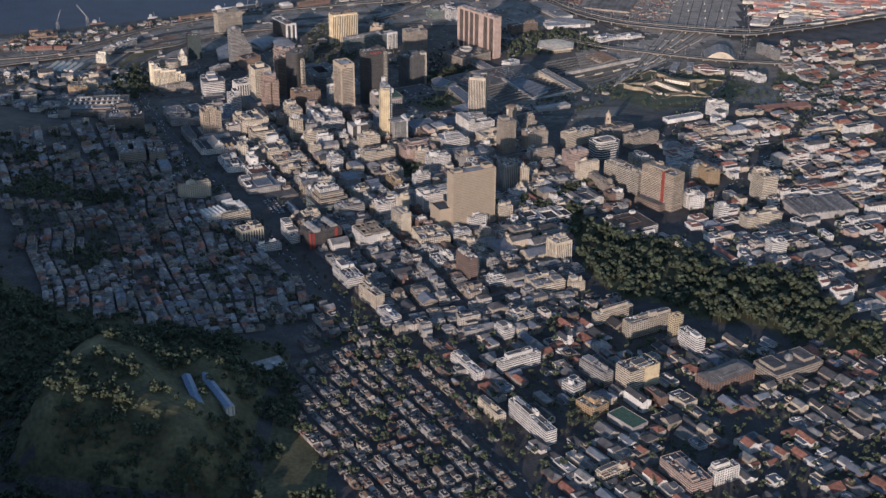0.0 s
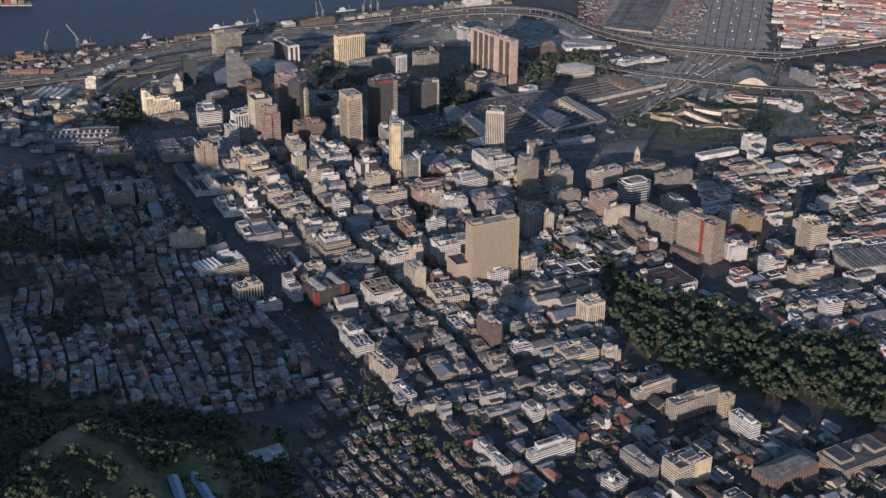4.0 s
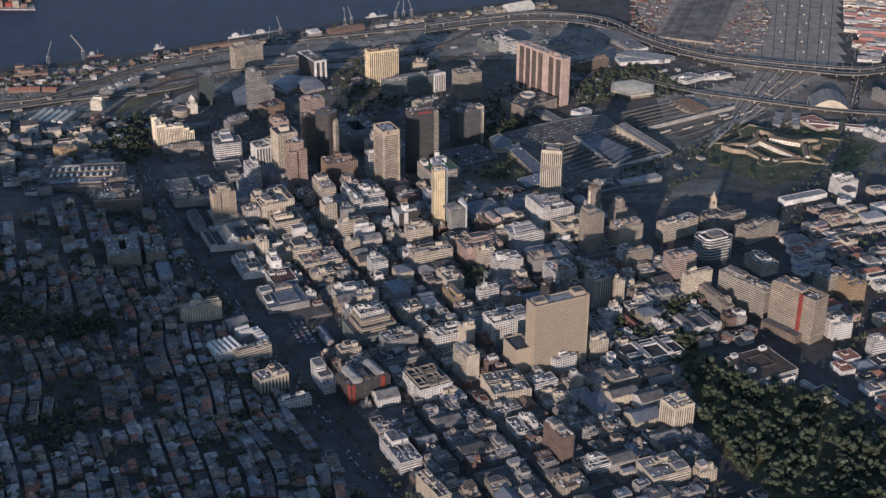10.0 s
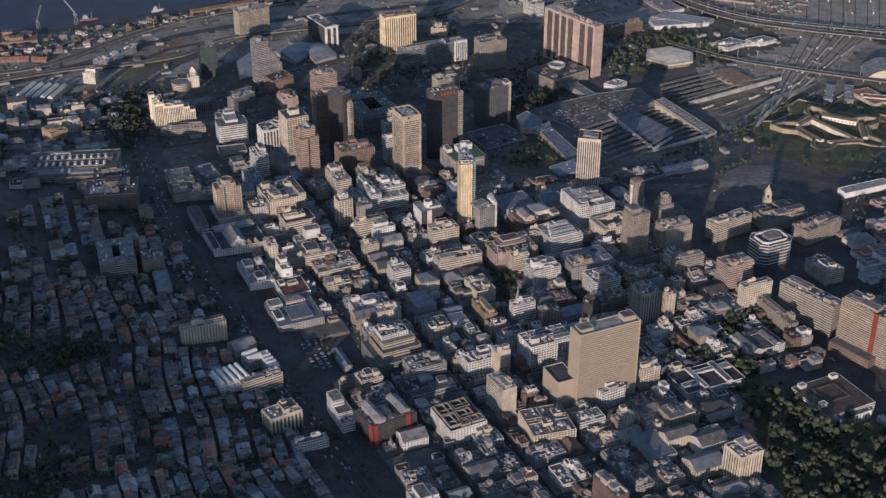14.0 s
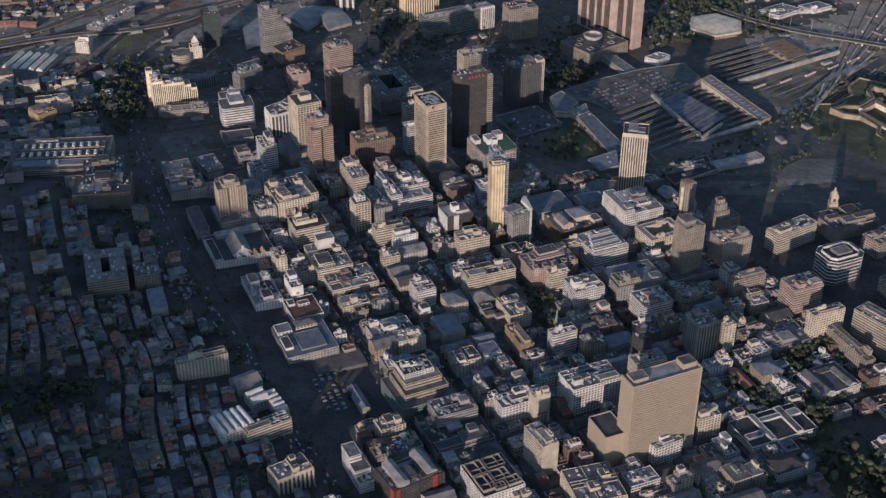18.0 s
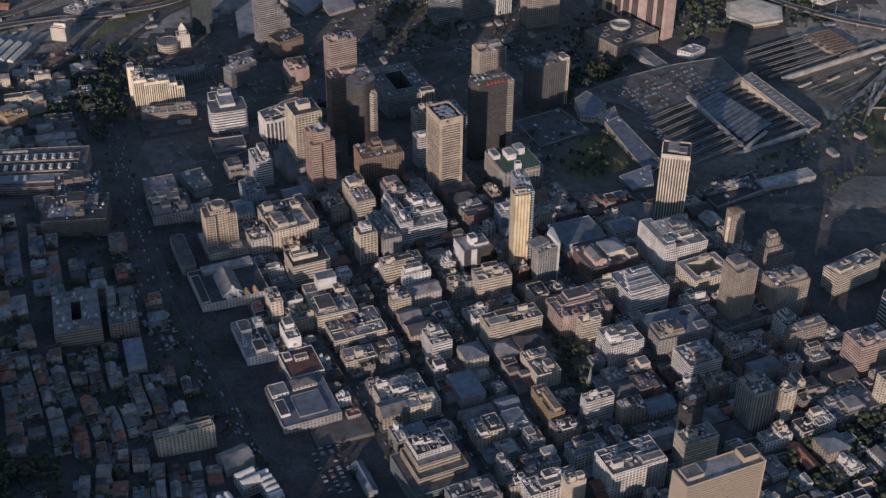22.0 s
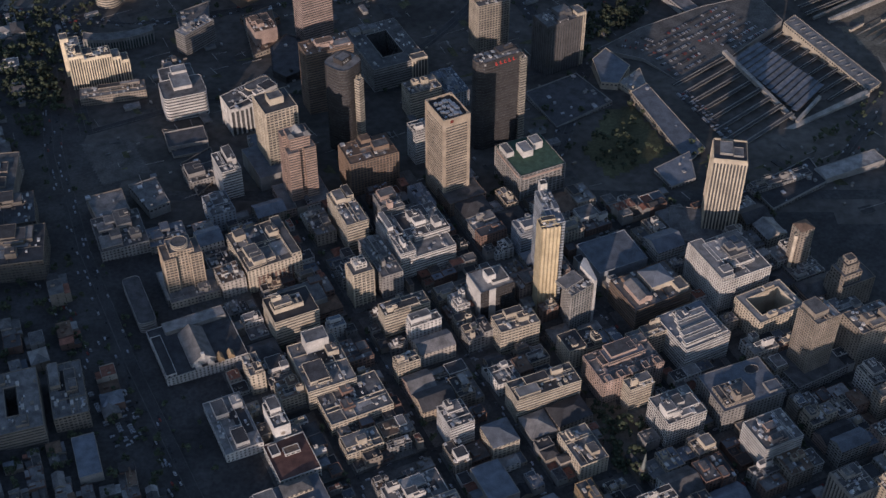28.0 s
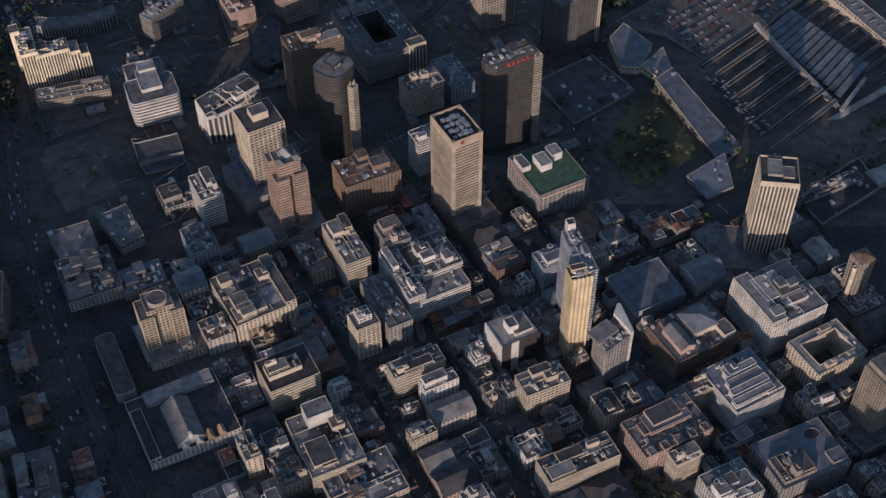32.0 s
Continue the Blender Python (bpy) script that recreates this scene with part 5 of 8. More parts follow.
fill = random.Random(11)
WALLS = [CREAM, WHITE, GREY, BEIGE, GREY, STONE, PAINT, STONE, WHITE, TAN, BRICK, PINK]
ROOFS = [ROOF_GREY, ROOF_PALE, ROOF_BLUE, ROOF_DARK, ROOF_GREY, ROOF_PALE, ROOF_GREY, ROOF_DARK, ROOF_BROWN]
ROW_U = (196, 265, 342, 418, 494, 571, 650, 727, 804)
ROW_V = (140, 230, 320, 410, 500, 590, 680, 768, 857, 955, 1060, 1150)
TINT = {CREAM: "cream", WHITE: "white", BEIGE: "beige", GREY: "grey", STONE: "stone", PAINT: "painted", TAN: "tan", BRICK: "brick", PINK: "pink"}
ROOFWORD = {ROOF_GREY: "grey", ROOF_PALE: "pale", ROOF_BLUE: "blue-grey", ROOF_DARK: "dark", ROOF_RED: "red tiled", ROOF_BROWN: "brown"}
CBD = [(-345, 1130), (-275, 930), (-172, 700), (-10, 385), (130, 150), (330, 160), (430, 330), (440, 640), (640, 690), (680, 980), (560, 1110), (330, 1180), (-50, 1210)]
count = 0
kerbs, yards, LOTS = Pile(), Pile(), []
for i in range(len(ROW_U) - 1):
    for j in range(len(ROW_V) - 1):
        u0, u1, v0, v1 = ROW_U[i] + 6, ROW_U[i + 1] - 6, ROW_V[j] + 6, ROW_V[j + 1] - 6
        cx, cy = to_world((u0 + u1) / 2, (v0 + v1) / 2)
        if not inside(cx, cy, CBD):
            continue
        if not any(inside(cx, cy, q) for q in SQUARES):
            kerbs.prism([to_world(u0 - 2, v0 - 2), to_world(u1 + 2, v0 - 2), to_world(u1 + 2, v1 + 2), to_world(u0 - 2, v1 + 2)],
                        ground_z(cx, cy) - 6, max(ground_z(*to_world(a, b)) for a in (u0, u1) for b in (v0, v1)) + 0.2)
        rows = fill.choice((3, 3, 4))
        cuts = [v0] + sorted(v0 + (v1 - v0) * (k + fill.uniform(-0.15, 0.15)) / rows for k in range(1, rows)) + [v1]
        for b in range(rows):
            mid = u0 + (u1 - u0) * fill.uniform(0.36, 0.64)
            for ua, ub in ((u0, mid), (mid, u1)):
                w, d = ub - ua - fill.uniform(0.4, 2.5), cuts[b + 1] - cuts[b] - fill.uniform(0.4, 2.5)
                x, y = to_world((ua + ub) / 2, (cuts[b] + cuts[b + 1]) / 2)
                far = y < 480
                h = min(max(8, fill.gauss(14, 4.8)), 28) if not far else fill.uniform(7, 14)
                mat, roof, style = fill.choice(WALLS), fill.choice(ROOFS), fill.choice(("punched",) * 9 + ("bands",))
                n_plant = fill.randint(1, 3)
                # shade near the slope put into the colours: duller walls, darker roofs
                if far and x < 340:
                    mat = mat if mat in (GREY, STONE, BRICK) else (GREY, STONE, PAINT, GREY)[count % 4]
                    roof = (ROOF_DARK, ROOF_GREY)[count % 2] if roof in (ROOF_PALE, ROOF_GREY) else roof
                if not clear_lot(x, y, w, d, GRID) or not inside(x, y, CBD):
                    if not clear_lot(x, y, w * 0.55, d * 0.55, GRID) or not inside(x, y, CBD):
                        continue
                    w, d = w * 0.55, d * 0.55
                    h *= 0.7
                count += 1
                if count > 300:
                    continue
                LOTS.append((x, y, w / 2, d / 2))
                label = "%s city building with a %s flat roof" % (TINT[mat], ROOFWORD[roof])
                shape = fill.choice(("flat",) * 6 + ("gable", "hip"))
                split = min(w, d) > 15 and shape == "flat" and fill.random() < 0.75
                bw, bd, ox, oy = w, d, 0.0, 0.0
                if split:
                    cut, side = fill.uniform(0.42, 0.66), fill.choice((-1, 1))
                    if w > d:
                        bw, ox = w * cut, side * w * (1 - cut) / 2
                        aw, ad, ax, ay = w * (1 - cut), d * fill.uniform(0.7, 1.0), -side * w * cut / 2, 0.0
                    else:
                        bd, oy = d * cut, side * d * (1 - cut) / 2
                        aw, ad, ax, ay = w * fill.uniform(0.7, 1.0), d * (1 - cut), 0.0, -side * d * cut / 2
                yaw = 25 + fill.uniform(-1, 1)
                c, s = math.cos(radians(yaw)), math.sin(radians(yaw))
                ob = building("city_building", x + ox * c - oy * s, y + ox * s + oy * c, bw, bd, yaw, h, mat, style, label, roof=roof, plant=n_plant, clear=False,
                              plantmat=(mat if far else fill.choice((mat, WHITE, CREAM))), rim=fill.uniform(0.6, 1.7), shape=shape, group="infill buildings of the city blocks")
                if split:
                    annex(ob, ax - ox, ay - oy, aw, ad, ob["top"] * fill.choice((0.45, 0.6, 0.7, 0.8, 1.2)), fill.choice((mat, mat, WHITE, PAINT, BRICK)), fill.choice(ROOFS), fill)
low = random.Random(404)
for i in range(len(ROW_U) - 1):
    for j in range(len(ROW_V) - 1):
        u0, u1, v0, v1 = ROW_U[i] + 6, ROW_U[i + 1] - 6, ROW_V[j] + 6, ROW_V[j + 1] - 6
        v = v0
        while v < v1 - 5:
            b = min(low.uniform(9, 15), v1 - v)
            u = u0
            while u < u1 - 5:
                a = min(low.uniform(9, 16), u1 - u)
                x, y = to_world(u + a / 2, v + b / 2)
                u += a
                if not inside(x, y, CBD) or not free(x, y, 3.0) or not off_road(x, y, 6):
                    continue
                if any(abs((x - q[0]) * GC + (y - q[1]) * GS) < q[2] + 2.5 and abs(-(x - q[0]) * GS + (y - q[1]) * GC) < q[3] + 2.5 for q in LOTS):
                    continue
                z, h, m, t = ground_z(x, y) - 3, 3 + low.choice((4.5, 6, 7.5, 9, 11, 13)) + low.uniform(-0.6, 0.6), low.randrange(5), 5 + low.randrange(6)
                # the same shaded corner: only dull walls and dark roofs, in place of shadow
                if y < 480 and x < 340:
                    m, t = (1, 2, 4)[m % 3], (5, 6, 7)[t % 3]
                k = low.random()
                if k < 0.12:
                    continue
                if k < 0.3:
                    (yards.gable if k < 0.22 else yards.hip)(x, y, z, max(a, b) - 0.1, min(a, b) - 0.1, h, min(a, b) * 0.25, GRID + (0 if a > b else math.pi / 2), m, t, 0.0)
                    continue
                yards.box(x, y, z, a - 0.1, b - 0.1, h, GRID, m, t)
                quad = [to_world(*q) for q in ((u - a + 0.05, v + 0.05), (u - 0.05, v + 0.05), (u - 0.05, v + b - 0.05), (u - a + 0.05, v + b - 0.05))]
                yards.ring(quad, z + h - 0.2, z + h + low.uniform(0.3, 0.9), 0.35, m)
                for _ in range(low.randint(0, 3)):
                    e = to_world(u - a / 2 + low.uniform(-.35, .35) * a, v + b / 2 + low.uniform(-.35, .35) * b)
                    yards.box(e[0], e[1], z + h, low.uniform(1, 4), low.uniform(1, 4), low.uniform(0.6, 2.6), GRID, m, t)
                for n in range(max(int(a / 3.4), 1)):
                    e = to_world(u - a + a * (n + 0.5) / max(int(a / 3.4), 1), v + 0.05)
                    yards.box(e[0], e[1], z + h - 2.6, 1.5, 0.14, 1.5, GRID, 11)
            v += b
thing("back_buildings", yards, [PAINT, GREY, STONE, WHITE, BRICK, ROOF_GREY, ROOF_DARK, ROOF_DARK, ROOF_BLUE, ROOF_PALE, ROOF_RED, GLASS], "low back buildings and sheds filling the city blocks", "buildings", kind="stuff")
thing("pavement", kerbs, [PAVING], "raised paved blocks between the streets", "pavement", kind="structure")


# ---- low houses and sheds, district by district ----
NEAR = [(-85, 500), (-210, 720), (-300, 880), (-380, 850), (-290, 640), (-230, 440), (-120, 300), (-40, 200), (40, 200), (60, 260), (-95, 450)]
YARDS = []           # unbuilt lots, where trees stand


def district(name, label, poly, yaw, du, dv, size, height, walls, roofs, seed, street_u=3, street_v=4, skip=0.1, shapes=("gable", "hip", "flat"), road=9.0, category="houses", bend=0.45, alone=0, gardens=0.38):
    """Rows of houses back to back along bending streets, wall to wall or with narrow gaps, each with its own height."""
    r = random.Random(seed)
    joined, a = Pile(), radians(yaw)
    c, s = math.cos(a), math.sin(a)
    mats = list(walls) + list(roofs) + [GLASS]
    nw, g = len(walls), len(walls) + len(roofs)
    us = [x * c + y * s for x, y in poly]
    vs = [-x * s + y * c for x, y in poly]

    def lay(u, v):
        x, y = u * c - v * s, u * s + v * c
        q = Vector((x / 160, y / 160, seed * 3.7))
        return x + bend * 16 * noise.noise(q), y + bend * 16 * noise.noise(q + Vector((9.1, 4.2, 1.0)))

    def house(u, v, w, d, h, shape, street):
        nonlocal alone
        x, y = lay(u, v)
        if not inside(x, y, poly) or not free(x, y, 0.42 * min(w, d)) or not off_road(x, y, 0.45 * min(w, d)):
            return
        x2, y2 = lay(u + 3, v)
        turn = math.atan2(y2 - y, x2 - x) + r.uniform(-0.04, 0.04)
        if r.random() < skip or noise.noise(Vector((x / 55, y / 55, seed * 1.3))) > gardens:
            YARDS.append((x, y))
            YARDS.append((x + r.uniform(-8, 8), y + r.uniform(-8, 8)))
            return
        z, side, top = ground_z(x, y) - 3, r.randrange(nw), nw + r.randrange(len(roofs))
        single = alone > 0 and inside(x, y, NEAR)
        p = Pile() if single else joined
        tc, ts = math.cos(turn), math.sin(turn)
        h += 3
        rear = d * r.uniform(0.2, 0.45) if r.random() < 0.75 else 0.0
        md, my = d - rear, street * rear / 2
        bx, by = x - my * ts, y + my * tc
        if rear:
            k = r.uniform(0.5, 0.9)
            ry = -street * (d - rear) / 2
            p.box(x - ry * ts + r.uniform(-.12, .12) * w * tc, y + ry * tc, z, w * r.uniform(0.45, 0.95), rear, 3 + (h - 3) * k, turn, side, nw + r.randrange(len(roofs)))
        if shape == "flat":
            p.box(bx, by, z, w, md, h, turn, side, top)
            q = [(bx + e * tc - f * ts, by + e * ts + f * tc) for e, f in slab_poly(w, md)]
            p.ring(q, z + h - 0.2, z + h + r.uniform(0.3, 0.8), 0.3, side)
            if w * md > 55:
                e, f = r.uniform(-.25, .25) * w, r.uniform(-.25, .25) * md
                p.box(bx + e * tc - f * ts, by + e * ts + f * tc, z + h, w * r.uniform(0.2, 0.5), md * r.uniform(0.2, 0.5), r.uniform(1.6, 3.0), turn, side, top)
        elif w >= md:
            (p.gable if shape == "gable" else p.hip)(bx, by, z, w, md, h, min(w, md) * 0.28, turn, side, top)
        else:
            (p.gable if shape == "gable" else p.hip)(bx, by, z, md, w, h, min(w, md) * 0.28, turn + math.pi / 2, side, top)
        if r.random() < 0.4:
            e, f = r.uniform(-.4, .4) * w, r.uniform(-.3, .3) * md
            p.box(bx + e * tc - f * ts, by + e * ts + f * tc, z + h - 0.5, 0.9, 0.9, r.uniform(2.0, 3.4), turn, side)
        m = max(int(w / 3.6), 1)
        for st in range(max(int((h - 3) / 3.2), 1)):
            for k in range(m):
                if r.random() < 0.85:
                    e, f = w * ((k + 0.5) / m - 0.5), -md / 2
                    p.box(bx + e * tc - f * ts, by + e * ts + f * tc, z + h - 2.5 - 3.2 * st, r.uniform(0.9, 1.6), 0.14, 1.4, turn, g)
            for sx in (-1, 1):
                e = sx * w / 2
                p.box(bx + e * tc, by + e * ts, z + h - 2.5 - 3.2 * st, 1.2, 0.14, 1.4, turn + math.pi / 2, g)
        if single:
            alone -= 1
            p.v = [(i - x, j - y, k - z) for i, j, k in p.v]
            thing("house", p, mats, "low %s house with a %s %s roof" % (TINT[walls[side]], ROOFWORD[roofs[top - nw]], {"flat": "flat", "gable": "pitched", "hip": "hipped"}[shape]), "house", "houses on the slope", at=(x, y, z))

    v, row = min(vs), 0
    while v < max(vs):
        u, n = min(us), 0
        d0 = dv * r.uniform(0.9, 1.1)
        while u < max(us):
            w = du * r.uniform(*size) * r.choice((0.7, 0.9, 1.0, 1.0, 1.3))
            h = r.uniform(*height) * r.choice((0.8, 1.0, 1.0, 1.25))
            dd = d0 * r.uniform(0.92, 1.12)
            if r.random() < 0.05:
                w, h = w * 1.8, h * 1.5
            street = -1 if row % 2 == 0 else 1
            house(u + w / 2, v + street * (d0 - dd) / 2, w, dd, h, r.choice(shapes), street)
            n += 1
            u += w + (road if n % (street_v + r.randint(3, 5)) == 0 else r.choice((0.02, 0.02, 0.05, 0.1, 0.4, 2.2)))
        row += 1
        v += d0 + (road * r.uniform(0.85, 1.15) if row % 2 == 0 else r.uniform(0.3, 3.5))
    return thing(name, joined, mats, label, category, kind="stuff")


HILLWALL = [PAINT, GREY, STONE, BRICK, BEIGE, BRICK, STONE]
HILLROOF = [ROOF_GREY, ROOF_DARK, ROOF_PALE, ROOF_GREY, ROOF_GREY, ROOF_BROWN, ROOF_BLUE, ROOF_PALE, ROOF_PALE, ROOF_RED, ROOF_GREY]
district("upper_hill_houses", "shaded low houses and yards at the foot of the slope", [(-95, 470), (0, 330), (30, 200), (-90, 150), (-356, 165), (-440, 330), (-300, 380)], 112, 13, 14,
         (0.7, 1.3), (3.5, 7.5), HILLWALL, HILLROOF, 3, 3, 9, 0.1, ("flat", "flat", "gable", "hip"), road=4, alone=110, bend=1.0, gardens=0.3)
district("hillside_houses", "rows of small flat and pitched houses on the shaded slope", [(-85, 500), (-210, 720), (-300, 880), (-480, 760), (-520, 500), (-440, 330), (-300, 380), (-95, 450)], 111, 13, 15,
         (0.7, 1.3), (3.5, 8.5), HILLWALL, HILLROOF, 14, 4, 7, 0.1, ("flat", "flat", "gable", "hip"), road=4.5, alone=190, bend=1.0, gardens=0.3)
district("lower_hill_houses", "shaded town blocks beside the wide road", [(-300, 880), (-395, 1080), (-520, 1080), (-640, 900), (-480, 760)], 112, 15, 18,
         (0.7, 1.3), (4, 11), HILLWALL, HILLROOF, 15, 2, 5, 0.2, ("flat", "flat", "hip"), road=12)
district("west_slope_houses", "scattered shaded houses among trees on the upper slope", [(-520, 500), (-480, 760), (-640, 900), (-900, 900), (-860, 480), (-700, 420)], 112, 15, 17,
         (0.7, 1.4), (3.5, 8), HILLWALL, HILLROOF, 19, 2, 6, 0.3, ("flat", "gable", "hip"), road=7, gardens=0.1)
district("slope_blocks", "mixed low blocks between the slope and the city", [(30, 200), (-20, 330), (-60, 420), (10, 370), (130, 150), (240, 40), (190, 60), (90, 110), (-10, 100)], 119, 14, 17,
         (0.7, 1.3), (4, 10), [PAINT, GREY, STONE, BRICK], [ROOF_GREY, ROOF_DARK, ROOF_DARK, ROOF_BROWN], 13, 2, 4, 0.42, ("flat", "flat", "gable"))
district("south_blocks", "mixed blocks of flats and shops above the gardens", [(125, 150), (330, 150), (430, 320), (445, 345), (388, 322), (118, 196)], 25, 17, 19,
         (0.7, 1.3), (7, 15), [GREY, PAINT, STONE, GREY], [ROOF_GREY, ROOF_DARK, ROOF_GREY, ROOF_BLUE], 31, 2, 4, 0.06, ("flat", "flat", "flat", "hip"), road=9, category="blocks", gardens=0.6)
district("terrace_houses", "close rows of small bright terrace houses", [(0, 60), (90, 110), (215, 60), (285, -150), (320, -330), (180, -330), (90, -220), (30, -110)], 120, 9, 11,
         (0.7, 1.2), (3, 6.5), [PAINT, STONE, STONE, GREY, BRICK, GREY], [ROOF_GREY, ROOF_DARK, ROOF_DARK, ROOF_BROWN, ROOF_DARK, ROOF_PALE], 4, 2, 9, 0.2, ("flat", "gable", "flat"), road=9)
district("garden_houses", "houses with tiled and sheet roofs among trees", [(190, 150), (240, 30), (330, -330), (800, -330), (900, 60), (760, 140), (590, 150), (470, 290), (420, 320), (330, 150)], 121, 17, 19,
         (0.6, 1.5), (3.5, 9), [WHITE, PAINT, CREAM, STONE, BRICK], [ROOF_GREY, ROOF_DARK, ROOF_RED, ROOF_PALE, ROOF_BLUE], 5, 2, 5, 0.2, ("hip", "gable", "gable", "flat"), gardens=0.3)
district("east_blocks", "mixed low city blocks in pale and warm colours", [(650, 600), (700, 450), (880, 200), (1100, 380), (1180, 900), (1150, 1180), (960, 1230), (700, 1190), (660, 1000)], 22, 22, 25,
         (0.5, 1.5), (4, 14), [WHITE, WHITE, CREAM, PAINT, WHITE, PINK], [ROOF_GREY, ROOF_PALE, ROOF_RED, ROOF_BLUE, ROOF_DARK, ROOF_DARK, ROOF_RED], 6, 2, 3, 0.18, ("flat", "flat", "hip"), road=11, gardens=0.27)
ROOF_ROSE = material("roof_rose_sheet", (0.40, 0.19, 0.15), 0.8, scale=0.15, grime=0.35, var=0.2, island=0.3)
ROOFWORD[ROOF_ROSE] = "rose"
district("far_east_roofs", "far rows of white and red roofed workshops", [(1060, 2061), (1118, 2380), (1195, 2659), (1225, 2760), (1640, 2760), (1600, 2300), (1500, 2180), (1290, 2085)], -14, 38, 21,
         (0.6, 1.3), (5, 9), [WHITE, WHITE, IVORY, CREAM], [ROOF_PALE, ROOF_ROSE, ROOF_ROSE, ROOF_PALE, ROOF_RED, ROOF_PALE], 7, 2, 4, 0.05, ("gable", "gable", "flat"), road=9, category="workshops", bend=0.1, gardens=0.6)
district("east_yards", "scattered halls and houses beyond the castle", [(980, 1250), (1180, 1200), (1500, 1300), (1500, 1640), (1480, 1900), (1100, 1900), (1060, 1660), (1010, 1500)], 18, 22, 26,
         (0.5, 1.3), (4, 10), [WHITE, WHITE, CREAM, PAINT], [ROOF_PALE, ROOF_GREY, ROOF_RED, ROOF_RED], 8, 2, 3, 0.25, ("gable", "hip", "flat"), road=16, gardens=0.3)
district("dock_sheds", "low dock sheds, stores and stacked loads", [(-930, 1890), (-690, 2010), (-440, 2150), (-470, 2090), (-640, 1950), (-780, 1800), (-930, 1780)], 22, 20, 14,
         (0.4, 0.95), (2.5, 7), [GREY, WHITE, BRICK, STONE], [ROOF_GREY, ROOF_PALE, ROOF_RED, ROOF_DARK], 9, 3, 4, 0.35, ("gable", "flat"), category="sheds")
district("west_blocks", "low blocks and yards by the foreshore roads", [(-880, 1640), (-560, 1620), (-560, 1560), (-480, 1330), (-470, 1100), (-560, 1060), (-760, 1250)], 20, 26, 26,
         (0.5, 0.95), (5, 14), [WHITE, CREAM, GREY, STONE], [ROOF_GREY, ROOF_PALE, ROOF_DARK], 10, 2, 3, 0.35, ("flat", "gable", "hip"), road=13, category="blocks")
district("quay_stores", "low stores and stacked loads along the quay", [(-440, 2140), (-170, 2300), (120, 2440), (360, 2560), (380, 2500), (120, 2400), (-160, 2270), (-420, 2110)], 28, 22, 12,
         (0.4, 1.0), (3, 8), [GREY, WHITE, STONE, CREAM], [ROOF_GREY, ROOF_PALE, ROOF_BROWN], 16, 3, 4, 0.35, ("gable", "flat"), category="sheds")


# ---- lawns and other ground ----
GRASS = material("grass", (0.085, 0.085, 0.045), 0.95, scale=0.03, grime=0.5, var=0.35, bump=0.3)
DRYGRASS = material("dry_grass", (0.088, 0.085, 0.046), 0.95, scale=0.02, grime=0.55, var=0.35, bump=0.3)
EARTH = material("bare_earth", (0.18, 0.155, 0.125), 0.95, scale=0.03, grime=0.4, var=0.3)
LEAF = material("leaves", (0.044, 0.056, 0.033), 0.85, scale=0.12, grime=0.5, var=0.4, per_object=0.3, island=0.35)
BARK = material("bark", (0.08, 0.06, 0.04), 0.95, scale=0.5)
RAIL = material("rail_bed", (0.27, 0.238, 0.20), 0.95, scale=0.04, grime=0.4, var=0.3)


def patch(name, label, poly, mat, cell=10, dz=0.12, category="ground"):
    """A sheet of ground laid on the land inside an outline."""
    p = Pile()
    x0, x1 = min(q[0] for q in poly), max(q[0] for q in poly)
    y0, y1 = min(q[1] for q in poly), max(q[1] for q in poly)
    x = x0
    while x < x1:
        y = y0
        while y < y1:
            if inside(x + cell / 2, y + cell / 2, poly):
                p.face([(a, b, ground_z(a, b) + dz) for a, b in ((x, y), (x + cell, y), (x + cell, y + cell), (x, y + cell))])
            y += cell
        x += cell
    return thing(name, p, [mat], label, category, kind="structure")


HILL = [(-1500, 620), (-700, 500), (-450, 230), (-320, 175), (-148, 165), (-10, 125), (22, -40), (60, -159), (100, -300), (330, -345), (520, -1100), (-1500, -1100)]
patch("park_lawn", "dark green lawns under the park trees", PARK, GRASS)
patch("hillside_grass", "dry grass and earth on the wooded slope", HILL, DRYGRASS, 12.5, 0.9)
patch("parade_ground", "bare paved square beside the city hall", SQUARES[2], EARTH, 4)
patch("castle_lawn", "green lawn round the old fort", [(560, 1440), (700, 1640), (900, 1620), (960, 1500), (870, 1340), (690, 1240)], GRASS)
patch("east_field", "open green fields east of the fort", [(1000, 1500), (1070, 1680), (1230, 1600), (1400, 1700), (1480, 1560), (1300, 1380), (1120, 1320)], GRASS)
patch("rail_yard", "brown railway yard with many tracks", [(560, 1440), (720, 1640), (960, 1960), (1035, 2060), (1126, 2469), (1210, 2720), (590, 2720), (600, 2270), (700, 2080), (820, 1960), (560, 1800)], RAIL, 20, 0.1)


YARD = material("yard_concrete", (0.19, 0.175, 0.155), 0.9, scale=0.015, grime=0.5, var=0.3)
patch("foreshore_yard", "wide worn yards and roads of the foreshore", [(-1000, 1560), (-560, 1640), (-420, 1780), (-200, 1960), (100, 2080), (500, 2020), (620, 2120), (560, 2260), (330, 2540), (60, 2440), (-200, 2300), (-450, 2140), (-700, 2000), (-1000, 1880)], YARD, 20, 0.1)


